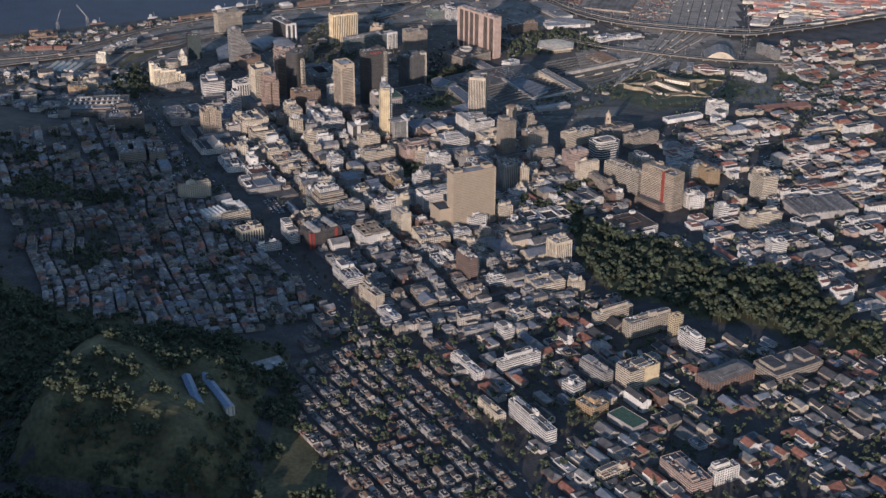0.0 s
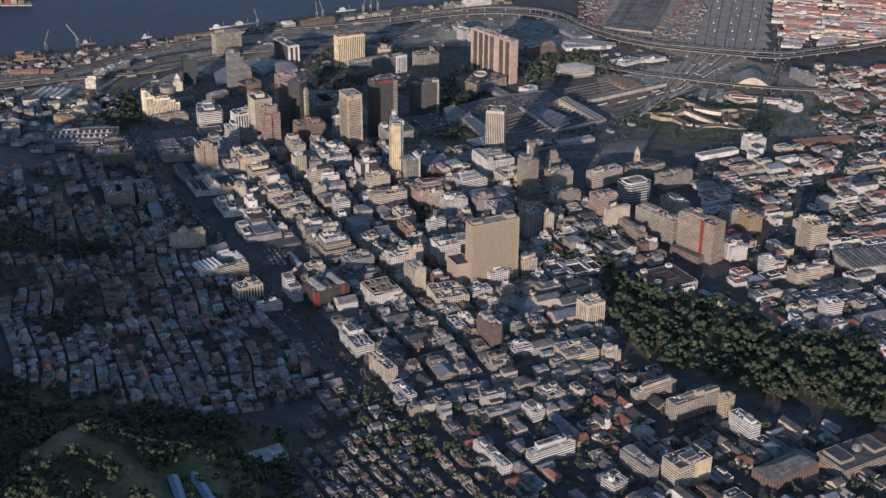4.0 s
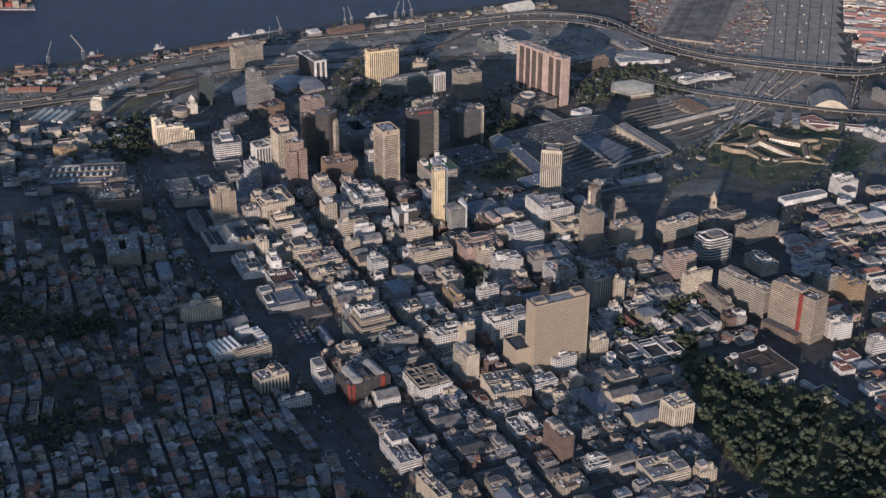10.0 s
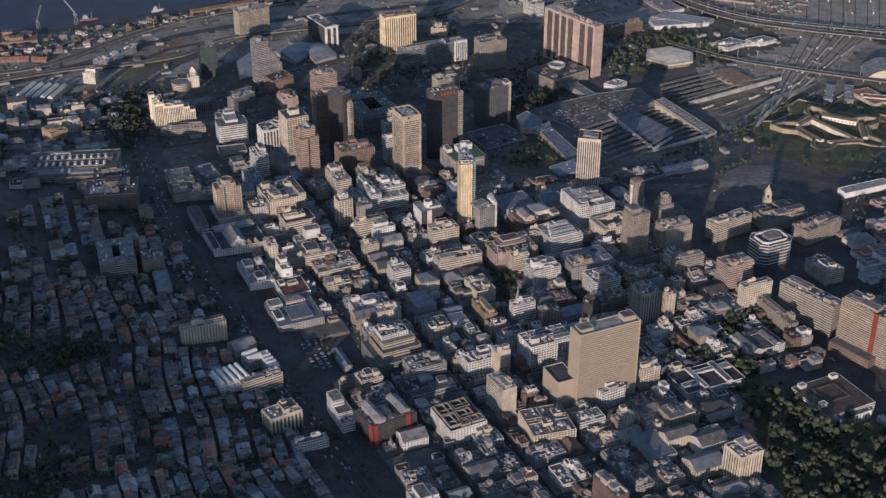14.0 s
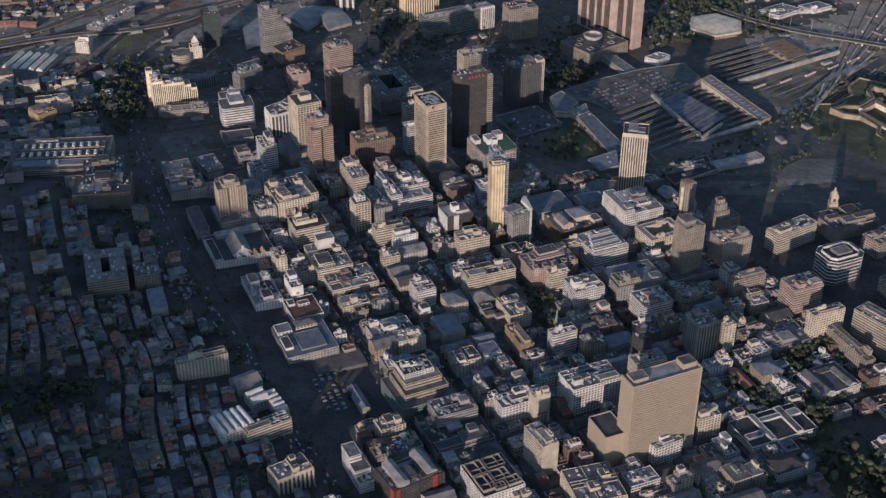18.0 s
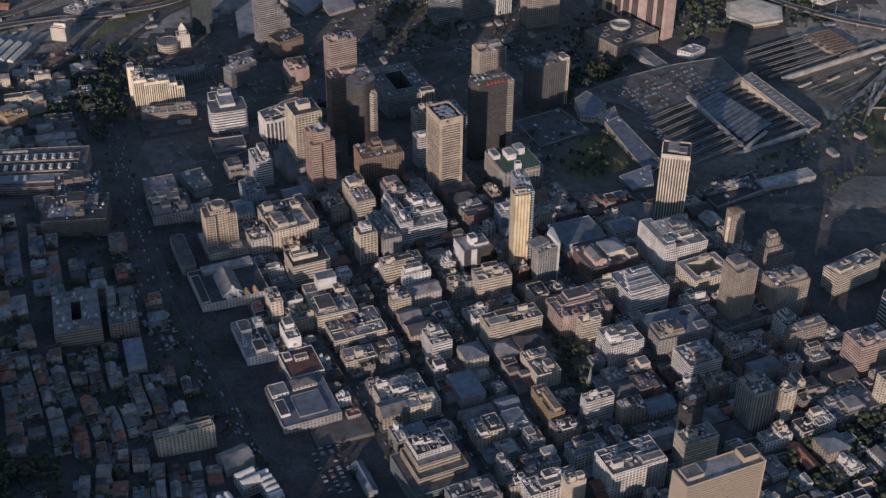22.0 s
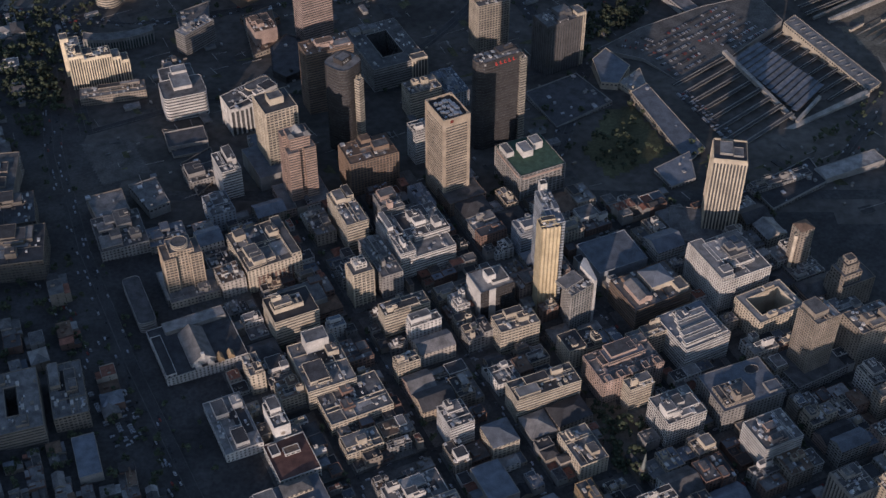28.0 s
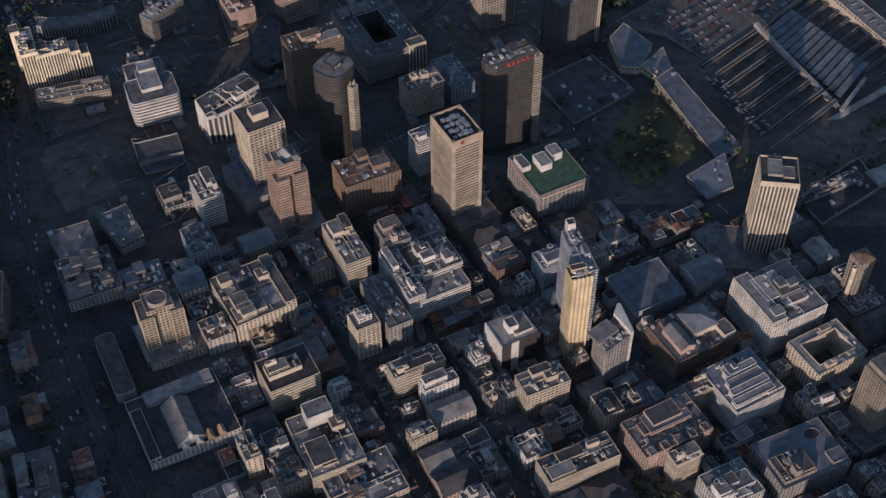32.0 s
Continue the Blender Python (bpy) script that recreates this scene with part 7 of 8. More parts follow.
for x, y, h, r, a in ((-826, 1975, 52, 16, 60), (-757, 2022, 52, 34, 150), (-320, 2235, 40, 20, 120), (-166, 2318, 40, 22, 100), (-150, 2330, 40, 20, 120), (-40, 2390, 38, 20, 60), (-20, 2400, 38, 22, 90), (0, 2412, 40, 20, 120)):
    crane(x, y, h, r, a)


def ship(x, y, ln, turn, mat):
    ob = thing("ship", None, None, "small white ship lying at the quay", "ship", "ships at the quay", at=(x, y, 0.3), yaw=turn)
    w = ln * 0.16
    p = Pile()
    p.prism([(-ln / 2, -w / 2), (ln * 0.3, -w / 2), (ln / 2, 0), (ln * 0.3, w / 2), (-ln / 2, w / 2)], -1, 4)
    part("hull", p, [mat], ob)
    p = Pile()
    p.box(-ln * 0.2, 0, 4, ln * 0.28, w * 0.8, 6)
    p.box(-ln * 0.2, 0, 10, ln * 0.16, w * 0.6, 3)
    part("deck_house", p, [WHITE], ob)
    p = Pile()
    p.box(ln * 0.15, 0, 4, 0.8, 0.8, 14)
    part("mast", p, [METAL], ob)


for x, y, ln, a, m in ((-600, 2125, 30, 40, WHITE), (-420, 2225, 60, 30, WHITE), (-360, 2258, 70, 28, GREY), (-90, 2412, 60, 26, WHITE), (-740, 2062, 40, 20, BRICK)):
    ship(x, y, ln, a, m)

CARS = [material("car_white", (0.36, 0.36, 0.36), 0.3), material("car_silver", (0.35, 0.36, 0.38), 0.3, 0.5), material("car_dark", (0.03, 0.03, 0.035), 0.3), material("car_red", (0.22, 0.04, 0.03), 0.3), GLASS]
cars = Pile()
park = random.Random(77)


def car(x, y, a, z=None):
    z = ground_z(x, y) if z is None else z
    m = park.choice((0, 0, 1, 1, 1, 1, 1, 2, 2, 2, 2, 2, 3))
    cars.box(x, y, z + 0.25, 4.3, 1.75, 0.65, a, m)
    c, s = math.cos(a), math.sin(a)
    cars.box(x - 0.2 * c, y - 0.2 * s, z + 0.9, 2.3, 1.55, 0.55, a, 4, m)


def car_rows(ax, ay, bx, by, n, rows, gap=6.0, z=None, fullness=0.75):
    a = math.atan2(by - ay, bx - ax)
    nx, ny = -math.sin(a), math.cos(a)
    for r in range(rows):
        for k in range(n):
            if park.random() < fullness:
                t = k / n
                car(ax + (bx - ax) * t + nx * gap * r, ay + (by - ay) * t + ny * gap * r, a + math.pi / 2, z)


for k in range(6):
    car_rows(292 - 7 * k, 1464 + 11 * k, 336 - 5 * k, 1502 + 11 * k, 20, 1, 6.0, 17.4, 0.8)
for k in range(7):
    car_rows(292 + 14 * k, 1556 - 5 * k, 372 + 9 * k, 1622 - 9 * k, 38, 1, 6.0, 17.4, 0.66)
for k in range(3):
    car_rows(222 + 16 * k, 1532 + 10 * k, 262 + 12 * k, 1520 + 6 * k, 12, 1, 6.0, 17.4, 0.5)
car_rows(288, 1418, 330, 1310, 34, 3, 6.5)
car_rows(-118, 712, -86, 640, 26, 4, 9, None, 0.42)
car_rows(-330, 900, -290, 830, 26, 4, 9, None, 0.6)
car_rows(-520, 1610, -470, 1500, 30, 4, 9, None, 0.6)
car_rows(-640, 1640, -570, 1600, 24, 5, 8, None, 0.7)
for u in ROW_U[1:]:
    for k in range(70):
        x, y = to_world(u + park.choice((-4.6, -1.6, 1.6, 4.6)), park.uniform(150, 1130))
        if inside(x, y, CBD) and free(x, y, 2):
            car(x, y, GRID + math.pi / 2)
for v in ROW_V[1:]:
    for k in range(40):
        x, y = to_world(park.uniform(200, 800), v + park.choice((-4.4, -1.6, 1.6, 4.4)))
        if inside(x, y, CBD) and free(x, y, 2):
            car(x, y, GRID)
for k in range(160):
    t = park.random()
    x, y = -45 - 400 * t + park.uniform(-14, 14), 480 + 640 * t
    if free(x, y, 2):
        car(x, y, math.atan2(640, -400))
for _, pts, wide in ROADS:
    for (ax, ay), (bx, by) in zip(pts, pts[1:]):
        ln, ang = math.hypot(bx - ax, by - ay), math.atan2(by - ay, bx - ax)
        for k in range(int(ln / 7)):
            t, o = park.random(), park.choice((-0.46, -0.3, -0.12, 0.12, 0.3, 0.46)) * wide
            x, y = ax + (bx - ax) * t - o * math.sin(ang), ay + (by - ay) * t + o * math.cos(ang)
            car(x, y, ang, ground_z(x, y) + 0.3)
thing("parked_cars", cars, CARS, "many parked and waiting cars of mixed colours", "cars", kind="stuff")


# ---- railway station ----
def mean_z(poly):
    return sum(ground_z(x, y) for x, y in poly) / len(poly)


def block(name, label, category, poly, h, side, top, rim=0.6, clutter=0, seed=1, windows=True):
    """A low building on a free outline, with parapet, a row of windows and roof boxes."""
    z0, z1 = min(ground_z(x, y) for x, y in poly) - 2, mean_z(poly) + h
    p = Pile()
    if sum(poly[k][0] * poly[(k + 1) % len(poly)][1] - poly[(k + 1) % len(poly)][0] * poly[k][1] for k in range(len(poly))) < 0:
        poly = poly[::-1]
    p.prism(poly, z0, z1, 0, 1)
    ob = thing(name, p, [side, top], label, category)
    p = Pile()
    p.ring(poly, z1 - 0.2, z1 + rim, 0.6)
    part("parapet", p, [side], ob)
    if windows:
        p = Pile()
        for k in range(len(poly)):
            (ax, ay), (bx, by) = poly[k], poly[(k + 1) % len(poly)]
            ln = math.hypot(bx - ax, by - ay)
            m = int(ln / 4.5)
            for j in range(m):
                t = (j + 0.5) / m
                p.box(ax + (bx - ax) * t, ay + (by - ay) * t, z1 - 3.4, 2.8, 0.3, 2.0, math.atan2(by - ay, bx - ax))
        if p.v:
            part("glazing", p, [GLASS], ob, kind="stuff")
    if clutter:
        r, p = random.Random(seed), Pile()
        xs, ys = [q[0] for q in poly], [q[1] for q in poly]
        n = 0
        while n < clutter:
            x, y, a = r.uniform(min(xs), max(xs)), r.uniform(min(ys), max(ys)), r.uniform(1.2, 5.0)
            if inside(x, y, poly):
                n += 1
                p.box(x, y, z1, a, a * r.uniform(0.5, 1.5), r.uniform(0.8, 3.0), radians(27), r.randrange(2))
        part("roof_plant", p, [METAL, side], ob, kind="stuff")
    FOOT.append((sum(q[0] for q in poly) / len(poly), sum(q[1] for q in poly) / len(poly), 25, 25, radians(27)))
    return ob


station = thing("railway_station", None, None, "railway station with ribbed platform roofs and pale beams", "station")


def strips(a, b, c, d, n, wide, mat, edge, lift, gap=0.35):
    """Platform roofs side by side, between two edges that run along the platforms."""
    for k in range(n):
        t = k / (n - 1)
        x0, y0, x1, y1 = a[0] + (d[0] - a[0]) * t, a[1] + (d[1] - a[1]) * t, b[0] + (c[0] - b[0]) * t, b[1] + (c[1] - b[1]) * t
        ln, ang, mx, my = math.hypot(x1 - x0, y1 - y0), math.atan2(y1 - y0, x1 - x0), (x0 + x1) / 2, (y0 + y1) / 2
        z = ground_z(mx, my) + lift
        p = Pile()
        p.box(mx, my, z, ln, wide, 0.6, ang, 0, 0)
        for j in range(5):
            e = ln * ((j + 0.5) / 5 - 0.5)
            p.box(mx + e * math.cos(ang), my + e * math.sin(ang), z - lift - 4, 0.7, 0.7, lift + 4, ang, 1)
        p.box(mx - wide * gap * math.sin(ang), my + wide * gap * math.cos(ang), z, ln, wide * 0.16, 1.1, ang, 1, 1)
        p.box(mx + math.sin(ang) * wide * 0.5, my - math.cos(ang) * wide * 0.5, z - 0.3, ln, 0.5, 1.1, ang, 1, 1)
        part("platform_roof", p, [mat, edge], station)


PLATFORM = material("platform_paving", (0.20, 0.19, 0.17), 0.9, scale=0.08, grime=0.4, island=0.2)
strips((286, 1439), (358, 1500), (416, 1363), (332, 1290), 8, 7.0, ROOF_DARK, PLATFORM, 3, 0.1)
strips((411, 1534), (452, 1574), (522, 1422), (476, 1384), 10, 5.0, ROOF_DARK, PLATFORM, 3, 0.1)
strips((372, 1496), (412, 1534), (466, 1428), (421, 1374), 13, 8.2, ROOF_BLUE, ROOF_GREY, 6.0)
strips((470, 1690), (579, 1761), (600, 1690), (490, 1620), 5, 5.5, ROOF_DARK, PLATFORM, 4)
strips((579, 1738), (608, 1762), (654, 1701), (625, 1677), 6, 8.0, ROOF_BROWN, PLATFORM, 8)


def bar(a, b, wide, z, h, mat, name, label=""):
    p = Pile()
    p.box((a[0] + b[0]) / 2, (a[1] + b[1]) / 2, z, math.hypot(b[0] - a[0], b[1] - a[1]), wide, h, math.atan2(b[1] - a[1], b[0] - a[0]))
    part(name, p, [mat], station, label)


bar((358, 1501), (418, 1355), 5, 25, 5, CONCRETE, "beam", "pale concrete beam across the platforms")
bar((419, 1349), (458, 1400), 4, 27, 4, CONCRETE, "beam")
bar((338, 1290), (520, 1412), 7, 22, 7, CONCRETE, "end_wall", "long pale wall at the heads of the tracks")
bar((518, 1602), (719, 1734), 4, 4, 8, CONCRETE, "beam")
bar((500, 1612), (690, 1745), 3, 4, 4, PLATFORM, "platform")
for k in range(9):
    bar((565 + 14 * k, 1470 + 16 * k), (690 + 12 * k, 1640 + 10 * k), 2.6, 4 + max(0, ground_z(565 + 14 * k, 1470 + 16 * k) - 4) * 0.6, 1.2, PLATFORM, "platform")
deck = [(199, 1523), (262, 1574), (348, 1624), (429, 1655), (452, 1590), (370, 1506), (292, 1452), (256, 1500)]
p = Pile()
p.prism(deck[::-1], 2, 17.3, 0, 1)
p.ring(deck[::-1], 17.1, 18.1, 0.5)
part("parking_deck", p, [GREY, material("deck_asphalt", (0.105, 0.10, 0.095), 0.9, scale=0.05, grime=0.45, var=0.3)], station, "parking deck over the tracks")
hall = block("station_hall", "long station hall with a pale roof and lit clerestory", "station", [(523, 1417), (543, 1435), (467, 1591), (449, 1573)], 12, CREAM, ROOF_PALE, 0.5, 0)
for j in range(15):
    t = (j + 0.5) / 15
    p = Pile()
    p.box(523 - 74 * t + 9, 1417 + 156 * t + 9, mean_z([(500, 1500)]) + 12.2, 9, 0.5, 0.8, radians(27))
    part("roof_rib", p, [CONCRETE], hall)
block("station_office", "white office block with a flat roof beside the tracks", "building", [(387, 1668), (410, 1691), (391, 1706), (364, 1682)], 11, WHITE, ROOF_PALE, 1, 6, 3)
block("station_pavilion", "five-sided pavilion with a blue-grey roof", "building", [(188, 1482), (207, 1507), (234, 1468), (215, 1428), (194, 1431)], 13, CREAM, ROOF_BLUE, 0.8, 0)
block("station_annex", "low cream annex beside the pavilion", "building", [(216, 1433), (246, 1464), (250, 1425), (232, 1412)], 9, CREAM, ROOF_PALE, 0.8, 5, 4)
block("concourse_hall", "long low concourse hall with a blue-grey roof", "station", [(227, 1400), (248, 1419), (300, 1290), (276, 1262)], 9, BEIGE, ROOF_BLUE, 0.6, 3, 5)
block("bus_hall", "low grey hall with a wide flat roof", "building", [(235, 1244), (279, 1275), (279, 1227), (250, 1211)], 6, GREY, ROOF_BLUE, 0.6, 4, 6)
block("link_hall", "raised link to the parking deck", "building", [(288, 1687), (312, 1691), (355, 1612), (336, 1600)], 10, GREY, ROOF_GREY, 0.8, 0)

# ---- tracks beside the halls ----
beds = Pile()
for k in range(26):
    x0, y0, x1, y1 = 548 + 7.0 * k, 1440 + 3.2 * k + 120 * (k < 0), 735 + 4.2 * k, 1732 - 3.4 * k
    x0, y0 = x0 - 0.6 * max(0, 12 - k), y0 + 11.5 * max(0, 12 - k)
    m = 9
    for j in range(m):
        ax, ay, bx, by = x0 + (x1 - x0) * j / m, y0 + (y1 - y0) * j / m, x0 + (x1 - x0) * (j + 1) / m, y0 + (y1 - y0) * (j + 1) / m
        lo = max(ground_z(ax, ay), ground_z(bx, by))
        ang, ln = math.atan2(by - ay, bx - ax), math.hypot(bx - ax, by - ay) + 0.4
        beds.box((ax + bx) / 2, (ay + by) / 2, lo - 1.6, ln, 1.8, 1.95, ang, k % 3)
        if (k * 7 + j * 5) % 17 == 0:
            beds.box((ax + bx) / 2, (ay + by) / 2, lo + 0.3, ln, 2.9, 3.7, ang, 3, 4)
thing("siding_tracks", beds, [material("ballast_dark", (0.06, 0.055, 0.05), 0.95), material("rust_rail", (0.24, 0.21, 0.17), 0.7), material("ballast_brown", (0.12, 0.105, 0.085), 0.95), CREAM, ROOF_GREY], "many sidings with standing trains beside the station", "tracks", kind="stuff")

# ---- six-sided hall ----
hexa = thing("exhibition_hall", None, None, "six-sided cream hall with a broad low roof", "hall", at=(512, 1838, 3), yaw=22)
p = Pile()
p.prism(round_poly(48, 6), 0, 9)
part("wall", p, [CREAM], hexa)
p = Pile()
p.ring(round_poly(54, 6), 8, 12, 6)
part("cornice", p, [CREAM], hexa, "deep cream cornice")
p = Pile()
lo, hi = round_poly(52, 6), round_poly(20, 6)
for k in range(6):
    a, b, c, d = lo[k], lo[(k + 1) % 6], hi[(k + 1) % 6], hi[k]
    p.face([(a[0], a[1], 11.5), (b[0], b[1], 11.5), (c[0], c[1], 14), (d[0], d[1], 14)])
p.face([(q[0], q[1], 14) for q in hi])
part("roof", p, [material("hall_roof", (0.62, 0.53, 0.40), 0.85, scale=0.08, grime=0.3)], hexa)
p = Pile()
for k in range(6):
    (ax, ay), (bx, by) = round_poly(48.3, 6)[k], round_poly(48.3, 6)[(k + 1) % 6]
    for j in range(9):
        t = (j + 0.5) / 9
        p.box(ax + (bx - ax) * t, ay + (by - ay) * t, 2, 3.4, 0.4, 4.6, math.atan2(by - ay, bx - ax))
part("glazing", p, [GLASS], hexa)

# ---- conference centre ----
SHELL = material("shell_roof", (0.21, 0.213, 0.222), 0.65, 0.1, scale=0.08, grime=0.3, var=0.12, island=0.12)


def shell(name, label, a, b, c, d, z, rise, n=12):
    """A curved roof over four corners, in bowed sheets from one side to the other."""
    ob = thing(name, None, None, label, "hall")
    m = 10
    for i in range(n):
        p = Pile()
        for j in range(m):
            q = []
            for s, t in ((i / n, j / m), ((i + 0.96) / n, j / m), ((i + 0.96) / n, (j + 1) / m), (i / n, (j + 1) / m)):
                x = (a[0] * (1 - s) + b[0] * s) * (1 - t) + (d[0] * (1 - s) + c[0] * s) * t
                y = (a[1] * (1 - s) + b[1] * s) * (1 - t) + (d[1] * (1 - s) + c[1] * s) * t
                q.append((x, y, z + rise * math.sin(math.pi * (0.08 + 0.84 * t)) * (0.75 + 0.25 * math.sin(math.pi * s))))
            p.face(q[::-1])
            p.face([(x, y, w - 0.6) for x, y, w in q])
        part("roof_sheet", p, [SHELL], ob)
    p = Pile()
    quad = [a, b, c, d]
    if sum(quad[k][0] * quad[(k + 1) % 4][1] - quad[(k + 1) % 4][0] * quad[k][1] for k in range(4)) < 0:
        quad = quad[::-1]
    p.prism(inset(quad, 2), 1, z + rise * 0.25)
    part("wall", p, [GREY], ob)
    return ob


shell("conference_hall", "conference hall with a wide curved pale blue roof", (-372, 1800), (-333, 1880), (-296, 1752), (-350, 1700), 8, 3)
shell("conference_hall", "conference hall with a high vaulted pale roof", (-305, 1850), (-262, 1905), (-214, 1868), (-250, 1790), 9, 12, 8)
shell("conference_hall", "small vaulted hall with a pale blue roof", (-254, 1900), (-210, 1905), (-168, 1830), (-212, 1795), 9, 10, 7)
patch("ramp_verge", "brown-green verge between the curving ramps", [(-542, 1658), (-533, 1727), (-499, 1801), (-441, 1875), (-511, 1863), (-587, 1748), (-597, 1667)], DRYGRASS, 8, 0.4)
REDEARTH = material("red_earth", (0.17, 0.115, 0.08), 0.95, scale=0.03, grime=0.4, var=0.3)
patch("bare_bank", "bare red-brown earth between the ramps", [(-589, 1804), (-554, 1858), (-506, 1851), (-564, 1796)], REDEARTH, 6, 0.5)
patch("bare_bank", "bare red-brown earth under the flyover", [(-570, 1876), (-518, 1943), (-483, 1916), (-527, 1868)], REDEARTH, 6, 0.5)
flat_road("broad ramp of several lanes down to the city", [(-578, 1650), (-560, 1700), (-530, 1762), (-490, 1812), (-440, 1868), (-390, 1918)], 20, 0.7, LINE)
flat_road("ramp curving round the verge", [(-610, 1640), (-605, 1700), (-585, 1780), (-530, 1870), (-440, 1930)], 12, 0.6)
flat_road("road from the ramps to the city", [(-430, 1880), (-490, 1790), (-525, 1700), (-535, 1640), (-480, 1500), (-420, 1330)], 14, 0.6)
flat_road("road between the foreshore towers", [(-420, 1330), (-300, 1400), (-150, 1420), (20, 1440), (150, 1480)], 14, 0.3)
flat_road("road along the station square", [(-60, 1480), (40, 1650), (120, 1860), (160, 2050)], 14, 0.3)
block("office_building", "brown office block with a dark roof", "building", [(-297, 1672), (-263, 1704), (-240, 1676), (-275, 1644)], 24, BROWN, ROOF_DARK, 1, 8, 8)
block("office_building", "low brown building with a pale roof edge", "building", [(-272, 1606), (-236, 1632), (-218, 1606), (-252, 1582)], 10, BROWN, ROOF_GREY, 1, 5, 9)
block("office_building", "three-sided grey office block with a terrace roof", "building", [(-356, 1607), (-316, 1637), (-308, 1560), (-340, 1548)], 14, GREY, ROOF_GREY, 1.2, 12, 10)
for n, (q, h, lab) in enumerate((([(604, 1916), (655, 1955), (690, 1928), (640, 1890)], 8, "white shed with a flat sheet roof"), ([(686, 1944), (728, 1968), (752, 1946), (712, 1922)], 8, "white shed with a flat sheet roof"),
                                 ([(467, 2279), (515, 2296), (579, 2143), (537, 2122)], 9, "long warehouse with a grey sheet roof"), ([(501, 2080), (540, 2112), (640, 2070), (604, 2036)], 9, "wide warehouse with a grey sheet roof"),
                                 ([(776, 1622), (792, 1618), (815, 1690), (798, 1694)], 8, "long grey range with a pitched roof"), ([(815, 1620), (832, 1618), (850, 1690), (833, 1694)], 8, "long grey range with a pitched roof"),
                                 ([(850, 1632), (912, 1618), (916, 1634), (854, 1650)], 9, "white range with a red tiled roof"), ([(925, 1612), (975, 1600), (979, 1616), (929, 1628)], 9, "white range with a red tiled roof"),
                                 ([(300, 2150), (380, 2190), (400, 2150), (320, 2110)], 14, "grey office block near the motorway"),)):
    low = "warehouse" if "warehouse" in lab else "shed" if "shed" in lab else "office_building" if "block" in lab else "barrack_range"
    block(low, lab, low.replace("_", " "), q, h, WHITE if "white" in lab else CREAM if "cream" in lab else GREY, ROOF_RED if "red" in lab else ROOF_PALE if h < 9.5 else ROOF_GREY, 0.5 if h < 10 else 1.2, 4 if h < 10 else 14, 20 + n)

# ---- towers near the parade ----
def clock_tower(x, y):
    gz = ground_z(x, y)
    ob = thing("clock_tower", None, None, "honey-coloured stone clock tower with a domed top", "tower", at=(x, y, gz))
    for w, z0, z1 in ((11, -2, 24), (12, 24, 26), (9.6, 26, 36), (10.6, 36, 37.2)):
        p = Pile()
        p.prism(slab_poly(w, w), z0, z1)
        part("shaft", p, [TAN], ob)
    p = Pile()
    prof = ((4.2, 37), (4.4, 39), (3.6, 41.5), (2.2, 43), (1.4, 44), (1.3, 46.5), (0.1, 49))
    for (r0, z0), (r1, z1) in zip(prof, prof[1:]):
        lo, hi = round_poly(r0, 10), round_poly(r1, 10)
        for k in range(10):
            a, b, c, d = lo[k], lo[(k + 1) % 10], hi[(k + 1) % 10], hi[k]
            p.face([(a[0], a[1], z0), (b[0], b[1], z0), (c[0], c[1], z1), (d[0], d[1], z1)])
    part("dome", p, [TAN], ob)
    for k in range(4):
        a = math.tau * k / 4
        p = Pile()
        p.box(4.9 * math.cos(a), 4.9 * math.sin(a), 28, 0.3, 3.4, 5, a)
        part("belfry_opening", p, [DARK], ob)
        p = Pile()
        p.prism(slab_poly(1.4, 1.4, 4.6 * math.cos(a + .785), 4.6 * math.sin(a + .785)), 37, 40)
        part("pinnacle", p, [TAN], ob)


clock_tower(560, 1091)
city = B("city_hall", 572, 1062, 74, 46, 24, 20, STONE, "punched", "stone city hall with a grey roof below its tower", roof=ROOF_DARK, plant=1)
ob = building("office_tower", 400, 1035, 40, 26, 25, 34, STONE, "punched", "stone art deco block stepping up to a tower", clear=False, plant=0)
for w, d, z, h in ((22, 20, 34, 12), (15, 14, 46, 10), (10, 9, 56, 5)):
    wing(ob, -8, 0, z + ob["top"] - 34, w, d, h, STONE, "punched", name="setback")
ob = building("office_tower", 357, 1077, 16, 15, 25, 62, STONE, "punched", "slim stone tower with a brown pitched cap", clear=False, shape="hip", roof=ROOF_BROWN)
p = Pile()
p.prism(round_poly(2.1, 12, -11, -4), 0, 56)
p.ring(round_poly(2.3, 12, -11, -4), 54, 58, 0.5)
part("chimney", p, [CREAM], ob, "round cream chimney beside the tower")

